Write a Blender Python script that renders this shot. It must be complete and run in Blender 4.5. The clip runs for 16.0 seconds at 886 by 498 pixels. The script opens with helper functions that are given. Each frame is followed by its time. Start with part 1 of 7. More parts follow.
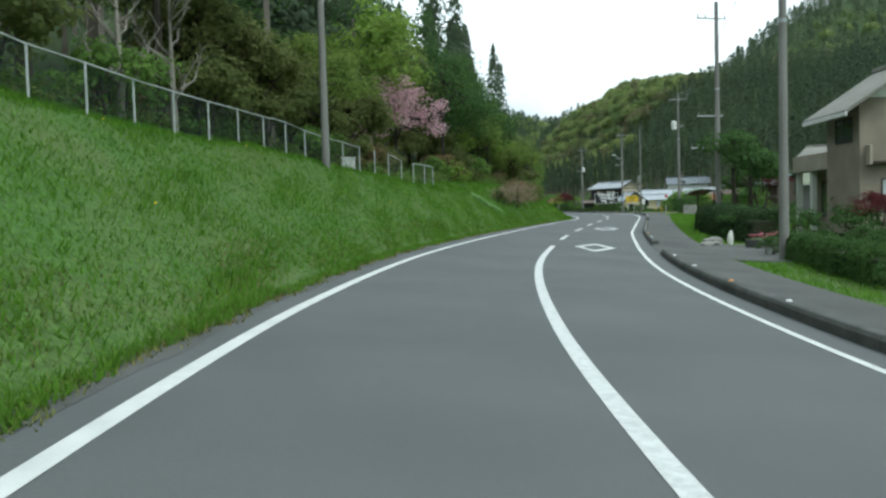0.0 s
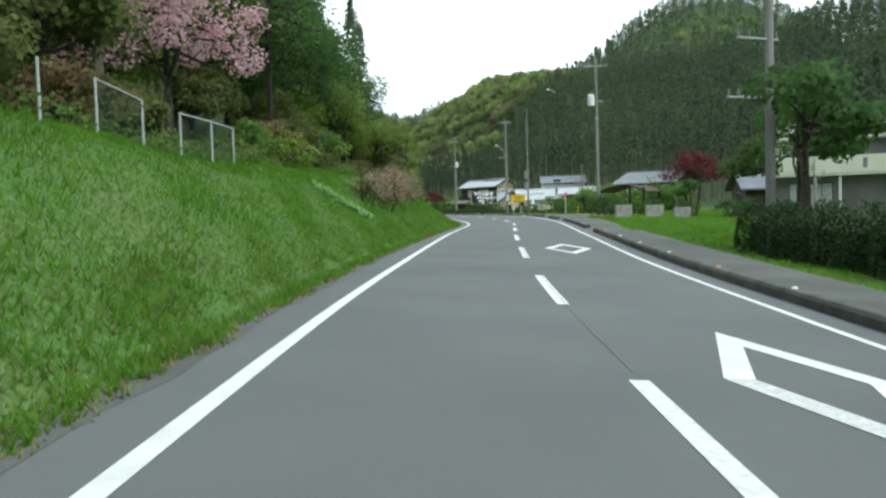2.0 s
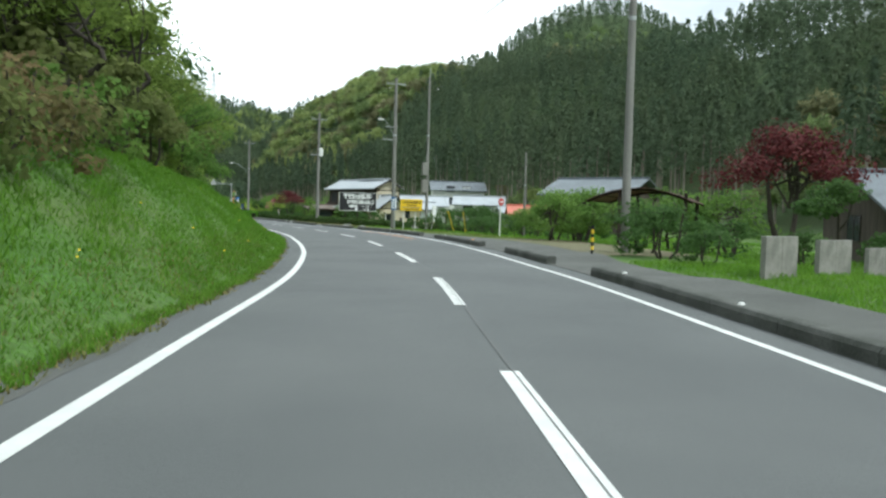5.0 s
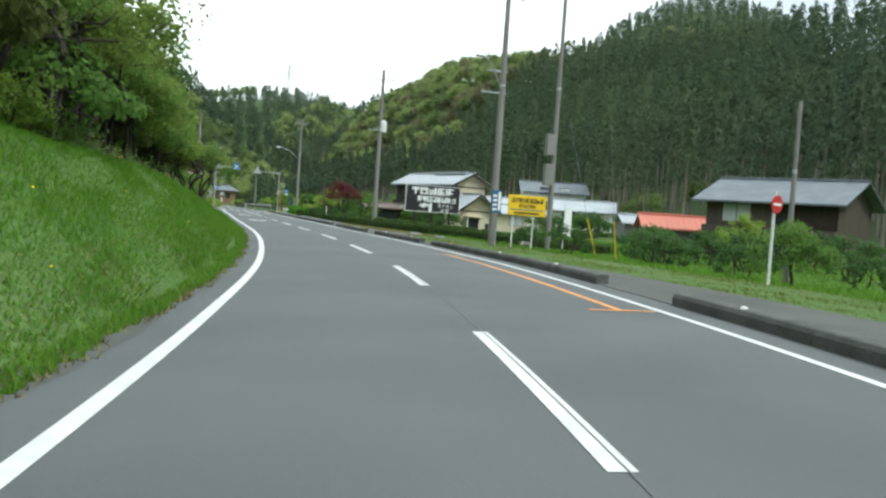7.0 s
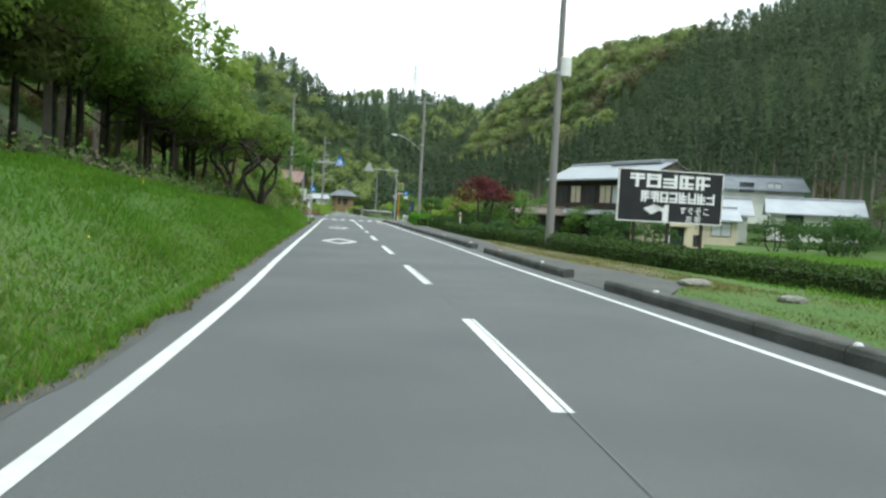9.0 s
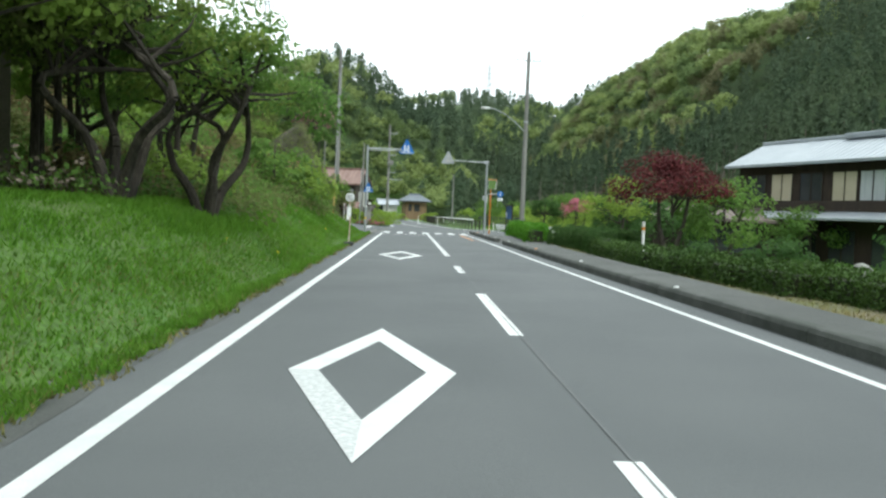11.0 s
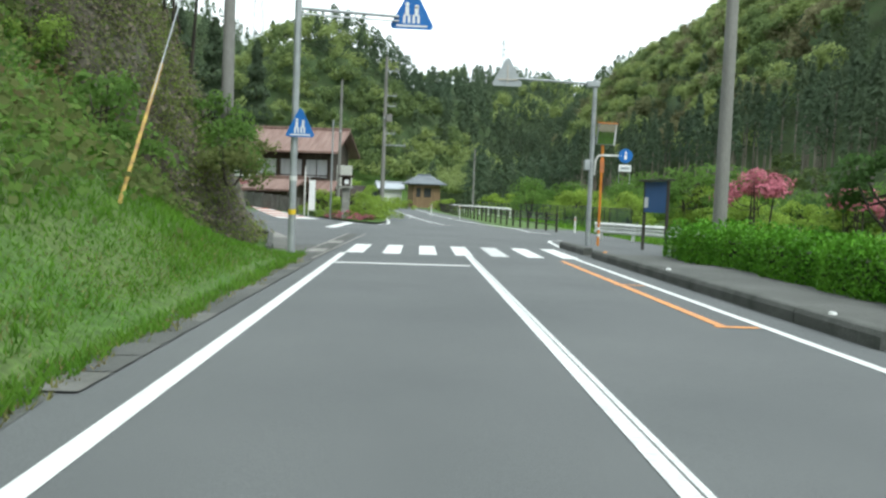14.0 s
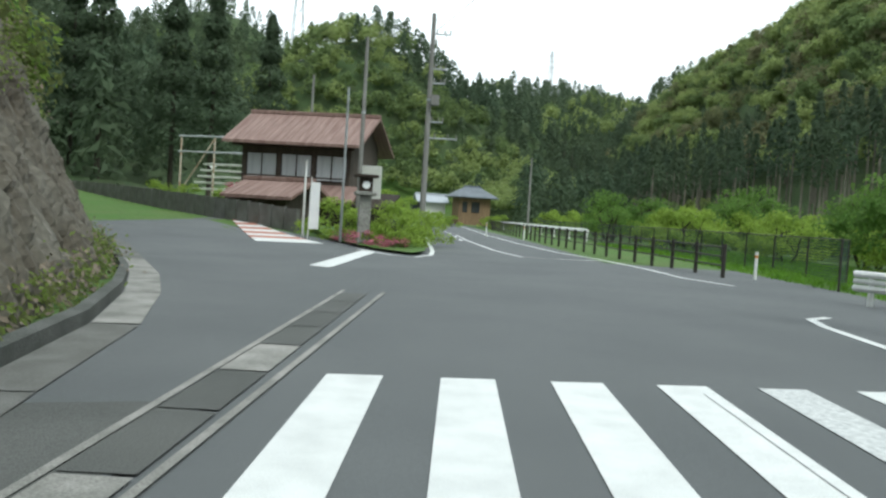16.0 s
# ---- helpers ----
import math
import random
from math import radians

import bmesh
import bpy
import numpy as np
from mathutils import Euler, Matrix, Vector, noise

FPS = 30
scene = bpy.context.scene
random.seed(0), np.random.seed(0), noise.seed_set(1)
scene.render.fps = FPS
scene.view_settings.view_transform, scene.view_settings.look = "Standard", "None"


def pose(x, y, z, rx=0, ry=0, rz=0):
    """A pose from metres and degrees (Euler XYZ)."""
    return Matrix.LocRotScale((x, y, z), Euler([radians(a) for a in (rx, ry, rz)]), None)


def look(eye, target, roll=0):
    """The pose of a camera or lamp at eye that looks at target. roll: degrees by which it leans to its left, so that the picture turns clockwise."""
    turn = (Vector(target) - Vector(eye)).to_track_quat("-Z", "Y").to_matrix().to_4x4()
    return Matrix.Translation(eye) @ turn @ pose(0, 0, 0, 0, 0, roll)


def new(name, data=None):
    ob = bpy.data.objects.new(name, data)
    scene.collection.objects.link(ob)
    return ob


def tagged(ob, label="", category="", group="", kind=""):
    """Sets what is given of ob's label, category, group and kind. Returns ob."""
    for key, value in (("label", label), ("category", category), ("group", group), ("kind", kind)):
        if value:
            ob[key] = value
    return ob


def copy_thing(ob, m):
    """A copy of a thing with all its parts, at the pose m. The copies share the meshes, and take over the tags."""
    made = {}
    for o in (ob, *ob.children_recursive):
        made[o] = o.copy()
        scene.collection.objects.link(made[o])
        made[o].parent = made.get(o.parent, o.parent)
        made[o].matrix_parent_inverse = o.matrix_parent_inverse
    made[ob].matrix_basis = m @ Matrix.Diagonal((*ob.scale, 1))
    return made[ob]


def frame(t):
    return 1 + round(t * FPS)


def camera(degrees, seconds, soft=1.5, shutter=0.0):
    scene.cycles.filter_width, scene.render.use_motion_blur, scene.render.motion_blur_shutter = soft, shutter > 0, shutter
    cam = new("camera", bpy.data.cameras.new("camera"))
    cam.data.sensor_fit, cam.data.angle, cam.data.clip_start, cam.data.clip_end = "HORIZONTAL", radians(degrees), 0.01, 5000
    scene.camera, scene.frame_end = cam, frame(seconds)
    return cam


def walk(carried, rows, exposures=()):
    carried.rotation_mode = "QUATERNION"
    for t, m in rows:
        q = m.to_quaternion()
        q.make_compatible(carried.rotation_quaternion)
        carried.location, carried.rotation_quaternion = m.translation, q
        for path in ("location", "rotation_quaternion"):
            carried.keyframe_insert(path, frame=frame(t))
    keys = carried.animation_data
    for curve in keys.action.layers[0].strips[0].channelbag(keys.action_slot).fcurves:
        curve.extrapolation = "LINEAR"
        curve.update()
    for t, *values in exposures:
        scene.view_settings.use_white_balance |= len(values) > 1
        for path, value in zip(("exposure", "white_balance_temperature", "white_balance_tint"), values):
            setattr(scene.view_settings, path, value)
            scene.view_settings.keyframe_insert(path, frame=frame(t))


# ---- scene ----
cam = camera(55.5, 16.0, soft=2.5)
# seconds, place of the eye, yaw, pitch, roll
PATH = [
    (0.0, 9.25, 12.78, 1.329, -2.44, -2.75, 1.59),
    (0.5, 9.44, 18.65, 1.324, -4.32, -3.02, 1.65),
    (1.0, 9.85, 24.36, 1.340, -6.84, -3.13, 1.89),
    (1.5, 10.54, 30.03, 1.330, -9.26, -3.14, 2.06),
    (2.0, 11.52, 36.15, 1.332, -12.07, -2.94, 1.70),
    (2.5, 12.75, 41.92, 1.261, -14.02, -2.51, 1.43),
    (3.0, 14.18, 48.09, 1.297, -16.85, -2.43, 0.67),
    (3.5, 16.04, 54.72, 1.274, -19.21, -2.29, 0.32),
    (6.0, 25.65, 86.85, 1.338, -19.44, -2.42, -2.75),
    (6.5, 27.33, 93.58, 1.312, -17.28, -2.24, -3.40),
    (7.0, 28.90, 101.20, 1.302, -15.54, -2.32, -4.00),
    (7.5, 30.20, 108.75, 1.300, -14.09, -2.58, -4.15),
    (8.0, 31.25, 116.04, 1.375, -11.45, -2.75, -3.71),
    (8.5, 32.09, 122.82, 1.224, -8.90, -2.41, -2.68),
    (9.0, 32.33, 129.69, 1.378, -6.90, -2.55, -3.21),
    (9.5, 32.59, 136.44, 1.373, -5.24, -2.37, -2.59),
    (10.0, 32.68, 142.87, 1.393, -3.85, -2.37, -1.95),
    (12.5, 32.55, 174.21, 1.291, -0.39, -2.38, -2.95),
    (13.0, 32.54, 180.28, 1.268, -0.75, -2.65, -2.02),
    (13.5, 32.48, 185.84, 1.296, -1.22, -2.98, -2.13),
    (14.0, 32.39, 191.07, 1.311, -1.43, -3.29, -2.36),
    (14.5, 32.28, 195.95, 1.276, -1.05, -3.21, -2.50),
    (15.0, 32.23, 200.54, 1.294, 0.23, -2.76, -2.93),
    (15.5, 32.01, 204.37, 1.298, 0.85, -2.58, -3.01),
    (16.0, 31.57, 208.20, 1.289, 1.28, -2.37, -3.62),
]
walk(cam, [(t, pose(x, y, z, 90 + pitch, roll, yaw)) for t, x, y, z, yaw, pitch, roll in PATH], exposures=[(0.0, 0.42, 5900, -3), (0.5, 0.62, 5950, -3), (1.5, 0.73, 6000, -2), (3.0, 0.76, 6150, 0), (6.0, 0.78, 6150, 0), (12.5, 0.87, 6150, 0), (15.4, 0.87, 6150, 1), (16.0, 0.54, 6100, 1)])

# ---- light: bright overcast day, sun behind thin cloud ----
SUN_ELEV, SUN_AZ = 55.0, 142.0   # degrees; azimuth clockwise from +y
world = bpy.data.worlds.new("world")
scene.world = world
world.use_nodes = True
wn = world.node_tree.nodes
wl = world.node_tree.links
wn.clear()
sky = wn.new("ShaderNodeTexSky")
sky.sky_type = "NISHITA"
sky.sun_disc = False
sky.sun_elevation, sky.sun_rotation = radians(SUN_ELEV), radians(SUN_AZ)
sky.air_density, sky.dust_density, sky.ozone_density = 1.0, 3.0, 1.0
coord = wn.new("ShaderNodeTexCoord")
cl = wn.new("ShaderNodeTexNoise")
cl.inputs["Scale"].default_value, cl.inputs["Detail"].default_value = 2.2, 6
wmap = wn.new("ShaderNodeMapping")
wmap.inputs["Scale"].default_value = (1, 1, 2.5)
wl.new(coord.outputs["Generated"], wmap.inputs["Vector"])
wl.new(wmap.outputs["Vector"], cl.inputs["Vector"])
cr = wn.new("ShaderNodeValToRGB")
cr.color_ramp.elements[0].position, cr.color_ramp.elements[0].color = 0.34, (5.4, 5.75, 6.3, 1)
cr.color_ramp.elements[1].position, cr.color_ramp.elements[1].color = 0.52, (11.2, 11.4, 11.6, 1)
wl.new(cl.outputs["Fac"], cr.inputs["Fac"])
wmix = wn.new("ShaderNodeMixRGB")
wmix.inputs["Fac"].default_value = 0.93
wl.new(sky.outputs["Color"], wmix.inputs["Color1"])
wl.new(cr.outputs["Color"], wmix.inputs["Color2"])
bg = wn.new("ShaderNodeBackground")
bg.inputs["Strength"].default_value = 0.10
wl.new(wmix.outputs["Color"], bg.inputs["Color"])
wo = wn.new("ShaderNodeOutputWorld")
wl.new(bg.outputs["Background"], wo.inputs["Surface"])
sun = new("sun", bpy.data.lights.new("sun", "SUN"))
sun.data.energy, sun.data.angle, sun.data.color = 1.4, radians(14), (1.0, 0.97, 0.92)
sun.matrix_world = look((0, 0, 80), (-80 * math.sin(radians(SUN_AZ)) / math.tan(radians(SUN_ELEV)), -80 * math.cos(radians(SUN_AZ)) / math.tan(radians(SUN_ELEV)), 0))

# ---- materials ----
MATS = {}


def mat(name, base, second=None, scale=6.0, rough=0.8, metal=0.0, bump=0.0, bump_scale=40.0, fine=None, per_piece=0.0, leaf=0.0, spec=0.3, coords="Object", stretch=(1, 1, 1)):
    """A procedural surface: two colours mixed by a large and a small noise, fine relief, variation from piece to piece."""
    if name in MATS:
        return MATS[name]
    m = bpy.data.materials.new(name)
    m.use_nodes = True
    n, l = m.node_tree.nodes, m.node_tree.links
    b = n["Principled BSDF"]
    b.inputs["Roughness"].default_value, b.inputs["Metallic"].default_value = rough, metal
    b.inputs["Specular IOR Level"].default_value = 0.12 if leaf else spec
    tc = n.new("ShaderNodeTexCoord")
    mp = n.new("ShaderNodeMapping")
    mp.inputs["Scale"].default_value = stretch
    l.new(tc.outputs[coords], mp.inputs["Vector"])
    second = second or tuple(c * 0.75 for c in base)
    big = n.new("ShaderNodeTexNoise")
    big.inputs["Scale"].default_value, big.inputs["Detail"].default_value = scale, 5
    l.new(mp.outputs["Vector"], big.inputs["Vector"])
    ramp = n.new("ShaderNodeMapRange")
    ramp.inputs["From Min"].default_value, ramp.inputs["From Max"].default_value = 0.32, 0.68
    l.new(big.outputs["Fac"], ramp.inputs["Value"])
    mx = n.new("ShaderNodeMixRGB")
    mx.inputs["Color1"].default_value, mx.inputs["Color2"].default_value = (*base, 1), (*second, 1)
    l.new(ramp.outputs["Result"], mx.inputs["Fac"])
    out = mx.outputs["Color"]
    sm = n.new("ShaderNodeTexNoise")
    sm.inputs["Scale"].default_value, sm.inputs["Detail"].default_value = bump_scale, 3
    l.new(mp.outputs["Vector"], sm.inputs["Vector"])
    if fine:
        mr = n.new("ShaderNodeMapRange")
        mr.inputs["From Min"].default_value, mr.inputs["From Max"].default_value = 0.3, 0.7
        mr.inputs["To Min"].default_value, mr.inputs["To Max"].default_value = 1 - fine, 1 + fine
        l.new(sm.outputs["Fac"], mr.inputs["Value"])
        mu = n.new("ShaderNodeMixRGB")
        mu.blend_type = "MULTIPLY"
        mu.inputs["Fac"].default_value = 1
        l.new(out, mu.inputs["Color1"])
        l.new(mr.outputs["Result"], mu.inputs["Color2"])
        out = mu.outputs["Color"]
    if per_piece:
        g = n.new("ShaderNodeNewGeometry")
        pr = n.new("ShaderNodeMapRange")
        pr.inputs["To Min"].default_value, pr.inputs["To Max"].default_value = 1 - per_piece, 1 + per_piece
        l.new(g.outputs["Random Per Island"], pr.inputs["Value"])
        pm = n.new("ShaderNodeMixRGB")
        pm.blend_type = "MULTIPLY"
        pm.inputs["Fac"].default_value = 1
        l.new(out, pm.inputs["Color1"])
        l.new(pr.outputs["Result"], pm.inputs["Color2"])
        out = pm.outputs["Color"]
    l.new(out, b.inputs["Base Color"])
    if bump:
        bp = n.new("ShaderNodeBump")
        bp.inputs["Strength"].default_value, bp.inputs["Distance"].default_value = bump, 0.02
        l.new(sm.outputs["Fac"], bp.inputs["Height"])
        l.new(bp.outputs["Normal"], b.inputs["Normal"])
    if leaf:
        tr = n.new("ShaderNodeBsdfTranslucent")
        l.new(out, tr.inputs["Color"])
        ms = n.new("ShaderNodeMixShader")
        ms.inputs["Fac"].default_value = leaf
        l.new(b.outputs["BSDF"], ms.inputs[1])
        l.new(tr.outputs["BSDF"], ms.inputs[2])
        l.new(ms.outputs["Shader"], n["Material Output"].inputs["Surface"])
    MATS[name] = m
    return m


ASPHALT = mat("asphalt", (0.116, 0.122, 0.123), (0.094, 0.100, 0.102), 0.35, 0.85, bump=0.35, bump_scale=160, fine=0.22)
ASPHALT_OLD = mat("old asphalt", (0.108, 0.110, 0.104), (0.074, 0.077, 0.072), 0.6, 0.9, bump=0.5, bump_scale=90, fine=0.3)
PAINT = mat("road paint", (0.64, 0.65, 0.635), (0.53, 0.54, 0.53), 3.0, 0.6, bump=0.2, bump_scale=120, fine=0.12)
PAINT_WORN = mat("worn road paint", (0.58, 0.59, 0.58), (0.36, 0.37, 0.37), 22.0, 0.7, bump=0.2, bump_scale=120, fine=0.15)
PAINT_ORANGE = mat("orange road paint", (0.68, 0.30, 0.09), (0.50, 0.24, 0.10), 4.0, 0.7, bump=0.2, bump_scale=120, fine=0.15)
SEAL = mat("crack sealant", (0.11, 0.115, 0.115), (0.145, 0.15, 0.15), 4.0, 0.7)
CONCRETE = mat("weathered concrete", (0.30, 0.29, 0.27), (0.16, 0.16, 0.145), 2.2, 0.9, bump=0.4, bump_scale=60, fine=0.25)
KERB_STONE = mat("kerb concrete", (0.11, 0.112, 0.105), (0.055, 0.06, 0.052), 1.6, 0.92, bump=0.5, bump_scale=50, fine=0.3)
SOIL = mat("bank soil and thatch", (0.058, 0.125, 0.022), (0.085, 0.125, 0.036), 0.5, 0.95, bump=0.6, bump_scale=14, fine=0.4)
GRASS = mat("spring grass", (0.092, 0.205, 0.022), (0.145, 0.27, 0.034), 0.8, 0.6, per_piece=0.16, leaf=0.6, bump_scale=3.2, fine=0.20)
GRASS_DRY = mat("dry grass", (0.21, 0.175, 0.075), (0.15, 0.18, 0.05), 0.8, 0.7, per_piece=0.35, leaf=0.3)
BARK = mat("bark", (0.070, 0.060, 0.047), (0.034, 0.030, 0.025), 5, 0.95, bump=0.8, bump_scale=24, fine=0.4, stretch=(1, 1, 0.25))
CEDAR = mat("cedar foliage", (0.072, 0.108, 0.066), (0.108, 0.142, 0.080), 0.05, 0.7, per_piece=0.22, leaf=0.5)
BROAD = mat("broadleaf foliage", (0.115, 0.215, 0.05), (0.17, 0.265, 0.062), 0.25, 0.6, per_piece=0.22, leaf=0.62)
BROAD_DARK = mat("dark broadleaf foliage", (0.062, 0.125, 0.038), (0.09, 0.155, 0.046), 0.25, 0.6, per_piece=0.25, leaf=0.62)
FRESH = mat("fresh spring foliage", (0.24, 0.34, 0.07), (0.18, 0.28, 0.055), 0.2, 0.6, per_piece=0.2, leaf=0.62)
OLIVE = mat("budding olive foliage", (0.17, 0.19, 0.068), (0.135, 0.175, 0.058), 0.4, 0.7, per_piece=0.22, leaf=0.62)
BLOSSOM = mat("cherry blossom", (0.60, 0.36, 0.41), (0.68, 0.49, 0.52), 1.2, 0.7, per_piece=0.25, leaf=0.62)
BLOSSOM_DULL = mat("dusty pink blossom", (0.34, 0.17, 0.18), (0.24, 0.14, 0.13), 1.2, 0.7, per_piece=0.3, leaf=0.3)
BLOSSOM_DEEP = mat("azalea and peach blossom", (0.50, 0.16, 0.22), (0.40, 0.15, 0.18), 1.2, 0.7, per_piece=0.3, leaf=0.3)
RUSSET = mat("russet young leaves", (0.22, 0.155, 0.085), (0.17, 0.165, 0.07), 0.8, 0.7, per_piece=0.28, leaf=0.62)
MAROON = mat("red maple leaves", (0.085, 0.018, 0.022), (0.12, 0.03, 0.03), 1.0, 0.6, per_piece=0.4, leaf=0.3)
POLE = mat("concrete pole", (0.24, 0.235, 0.22), (0.17, 0.165, 0.155), 1.2, 0.85, bump=0.2, bump_scale=40, fine=0.12, stretch=(1, 1, 0.2))
STEEL = mat("galvanised steel", (0.42, 0.44, 0.45), (0.33, 0.35, 0.36), 4, 0.5, metal=0.5, fine=0.1)

PAINT_LINE = mat("cracked road paint", (0.62, 0.63, 0.62), (0.46, 0.47, 0.465), 14.0, 0.65, bump=0.2, bump_scale=120, fine=0.15)
PAINT_RED = mat("faded red paint", (0.42, 0.16, 0.11), (0.32, 0.15, 0.12), 3.0, 0.7, fine=0.2)
CONCRETE_DARK = mat("stained concrete", (0.15, 0.15, 0.14), (0.10, 0.10, 0.09), 2.2, 0.9, bump=0.4, bump_scale=60, fine=0.25)
LITTER = mat("forest litter", (0.055, 0.075, 0.032), (0.05, 0.085, 0.03), 0.4, 0.95, bump=0.8, bump_scale=6, fine=0.4)
ROCK = mat("cut rock", (0.130, 0.122, 0.100), (0.062, 0.050, 0.034), 0.6, 0.9, bump=0.6, bump_scale=8, fine=0.28)
YOUNG = mat("young olive-green leaves", (0.165, 0.235, 0.055), (0.215, 0.285, 0.068), 0.3, 0.6, per_piece=0.25, leaf=0.62)
LIME = mat("lime spring leaves", (0.30, 0.40, 0.075), (0.22, 0.33, 0.06), 0.25, 0.6, per_piece=0.25, leaf=0.62)
TWIG_PALE = mat("pale bare bark", (0.30, 0.28, 0.24), (0.20, 0.185, 0.16), 4.0, 0.95)
DEADWOOD = mat("dead twigs", (0.20, 0.165, 0.12), (0.12, 0.10, 0.08), 4.0, 0.95)
DARKWOOD = mat("dark timber", (0.045, 0.032, 0.024), (0.03, 0.022, 0.018), 3, 0.8, bump=0.3, bump_scale=20, fine=0.25, stretch=(1, 1, 0.2))
BLACKSTEEL = mat("dark brown steel", (0.03, 0.026, 0.023), (0.045, 0.04, 0.036), 6, 0.55, fine=0.15)
WHITESTEEL = mat("white painted steel", (0.72, 0.73, 0.72), (0.60, 0.60, 0.57), 3, 0.5, fine=0.1)
RUSTSTEEL = mat("rusty painted steel", (0.62, 0.58, 0.50), (0.30, 0.17, 0.09), 5, 0.7, fine=0.2)
TIMBER_TAN = mat("tan timber boarding", (0.24, 0.165, 0.09), (0.15, 0.10, 0.06), 1.5, 0.85, bump=0.2, bump_scale=20, fine=0.2, stretch=(4, 4, 0.4))
BEIGE = mat("beige plaster", (0.56, 0.50, 0.38), (0.48, 0.42, 0.31), 0.9, 0.9, bump=0.15, bump_scale=40, fine=0.08)
TANWALL = mat("tan weathered plaster", (0.27, 0.235, 0.185), (0.20, 0.175, 0.14), 0.9, 0.9, bump=0.15, bump_scale=40, fine=0.1)
GREYWALL = mat("grey siding", (0.20, 0.20, 0.20), (0.15, 0.15, 0.15), 0.8, 0.8, fine=0.1)
WHITEWALL = mat("pale plaster", (0.66, 0.67, 0.62), (0.55, 0.56, 0.52), 0.8, 0.85, fine=0.08)
BROWNWALL = mat("weathered timber wall", (0.10, 0.083, 0.068), (0.065, 0.054, 0.045), 1.2, 0.9, bump=0.3, bump_scale=18, fine=0.25, stretch=(4, 4, 0.4))
ROOF_SILVER = mat("silver metal roof", (0.40, 0.425, 0.45), (0.32, 0.345, 0.375), 0.8, 0.42, metal=0.25, fine=0.08)
ROOF_BLUE = mat("blue grey tile roof", (0.145, 0.165, 0.185), (0.10, 0.115, 0.13), 1.0, 0.5, bump=0.4, bump_scale=12, fine=0.15)
ROOF_RUST = mat("rusted brown metal roof", (0.26, 0.18, 0.155), (0.16, 0.095, 0.08), 0.9, 0.7, fine=0.2, stretch=(6, 0.5, 1))
ROOF_TAUPE = mat("faded brown sheet roof", (0.17, 0.14, 0.12), (0.12, 0.10, 0.085), 0.9, 0.8, fine=0.2)
ROOF_RED = mat("red metal roof", (0.50, 0.16, 0.11), (0.42, 0.15, 0.11), 0.8, 0.55, fine=0.12)
ROOF_BEIGE = mat("beige slate roof", (0.22, 0.215, 0.19), (0.17, 0.165, 0.145), 1.0, 0.8, bump=0.3, bump_scale=10, fine=0.15)
SIGN_BLACK = mat("black sign board", (0.018, 0.019, 0.022), (0.03, 0.03, 0.033), 1.5, 0.45, fine=0.1)
SIGN_WHITE = mat("white lettering", (0.80, 0.81, 0.81), (0.74, 0.75, 0.75), 2, 0.5)
SIGN_YELLOW = mat("yellow sign board", (0.78, 0.52, 0.02), (0.72, 0.47, 0.02), 1.5, 0.45, fine=0.06)
SIGN_BLUE = mat("blue sign face", (0.02, 0.13, 0.42), (0.025, 0.15, 0.46), 2, 0.4)
SIGN_NAVY = mat("navy sign board", (0.03, 0.10, 0.24), (0.04, 0.11, 0.26), 2, 0.5)
SIGN_RED = mat("red sign face", (0.50, 0.03, 0.035), (0.40, 0.05, 0.05), 3, 0.5)
ORANGE_POLE = mat("orange painted pole", (0.62, 0.22, 0.03), (0.52, 0.19, 0.03), 3, 0.5)
PLATE_ORANGE = mat("faded orange plate", (0.62, 0.20, 0.06), (0.50, 0.20, 0.09), 6, 0.6)
YELLOW_RUST = mat("rusty yellow sleeve", (0.50, 0.36, 0.08), (0.28, 0.17, 0.07), 5, 0.7, fine=0.2)
YELLOW_PLASTIC = mat("yellow plastic", (0.72, 0.50, 0.03), (0.65, 0.46, 0.04), 3, 0.5)
BLACK_RUBBER = mat("black rubber", (0.02, 0.02, 0.02), (0.03, 0.03, 0.03), 4, 0.8)
PARAPET = mat("tan parapet boards", (0.36, 0.32, 0.26), (0.28, 0.25, 0.20), 1.2, 0.85, fine=0.1)
BALCONY = mat("cream balcony panel", (0.60, 0.61, 0.50), (0.54, 0.55, 0.45), 1.0, 0.6, fine=0.05)
CURTAIN = mat("pale curtain", (0.55, 0.57, 0.58), (0.40, 0.43, 0.45), 3, 0.9, stretch=(8, 8, 0.3))
STONE = mat("grey garden stone", (0.26, 0.26, 0.24), (0.17, 0.17, 0.15), 2.5, 0.9, bump=0.6, bump_scale=14, fine=0.3)
MIRROR = mat("mirror", (0.85, 0.86, 0.87), (0.85, 0.86, 0.87), 1, 0.03, metal=1.0)
GLASS_DARK = mat("window glass", (0.03, 0.035, 0.04), (0.05, 0.055, 0.06), 1, 0.06, spec=0.6)
NET = mat("dark green netting", (0.03, 0.06, 0.05), (0.04, 0.07, 0.06), 3, 0.7)
TRUNK_PALE = mat("cedar trunks", (0.23, 0.205, 0.175), (0.13, 0.115, 0.095), 0.5, 0.95, fine=0.3)
HEDGE_CORE = mat("near-black hedge core", (0.02, 0.03, 0.012), (0.03, 0.03, 0.015), 4, 0.95)
HEDGE_BRIGHT = mat("bright hedge leaves", (0.09, 0.24, 0.02), (0.13, 0.30, 0.03), 1.0, 0.5, per_piece=0.4, leaf=0.3)
HEDGE_DARK = mat("dark clipped hedge leaves", (0.040, 0.075, 0.030), (0.055, 0.09, 0.036), 1.0, 0.5, per_piece=0.3, leaf=0.3)
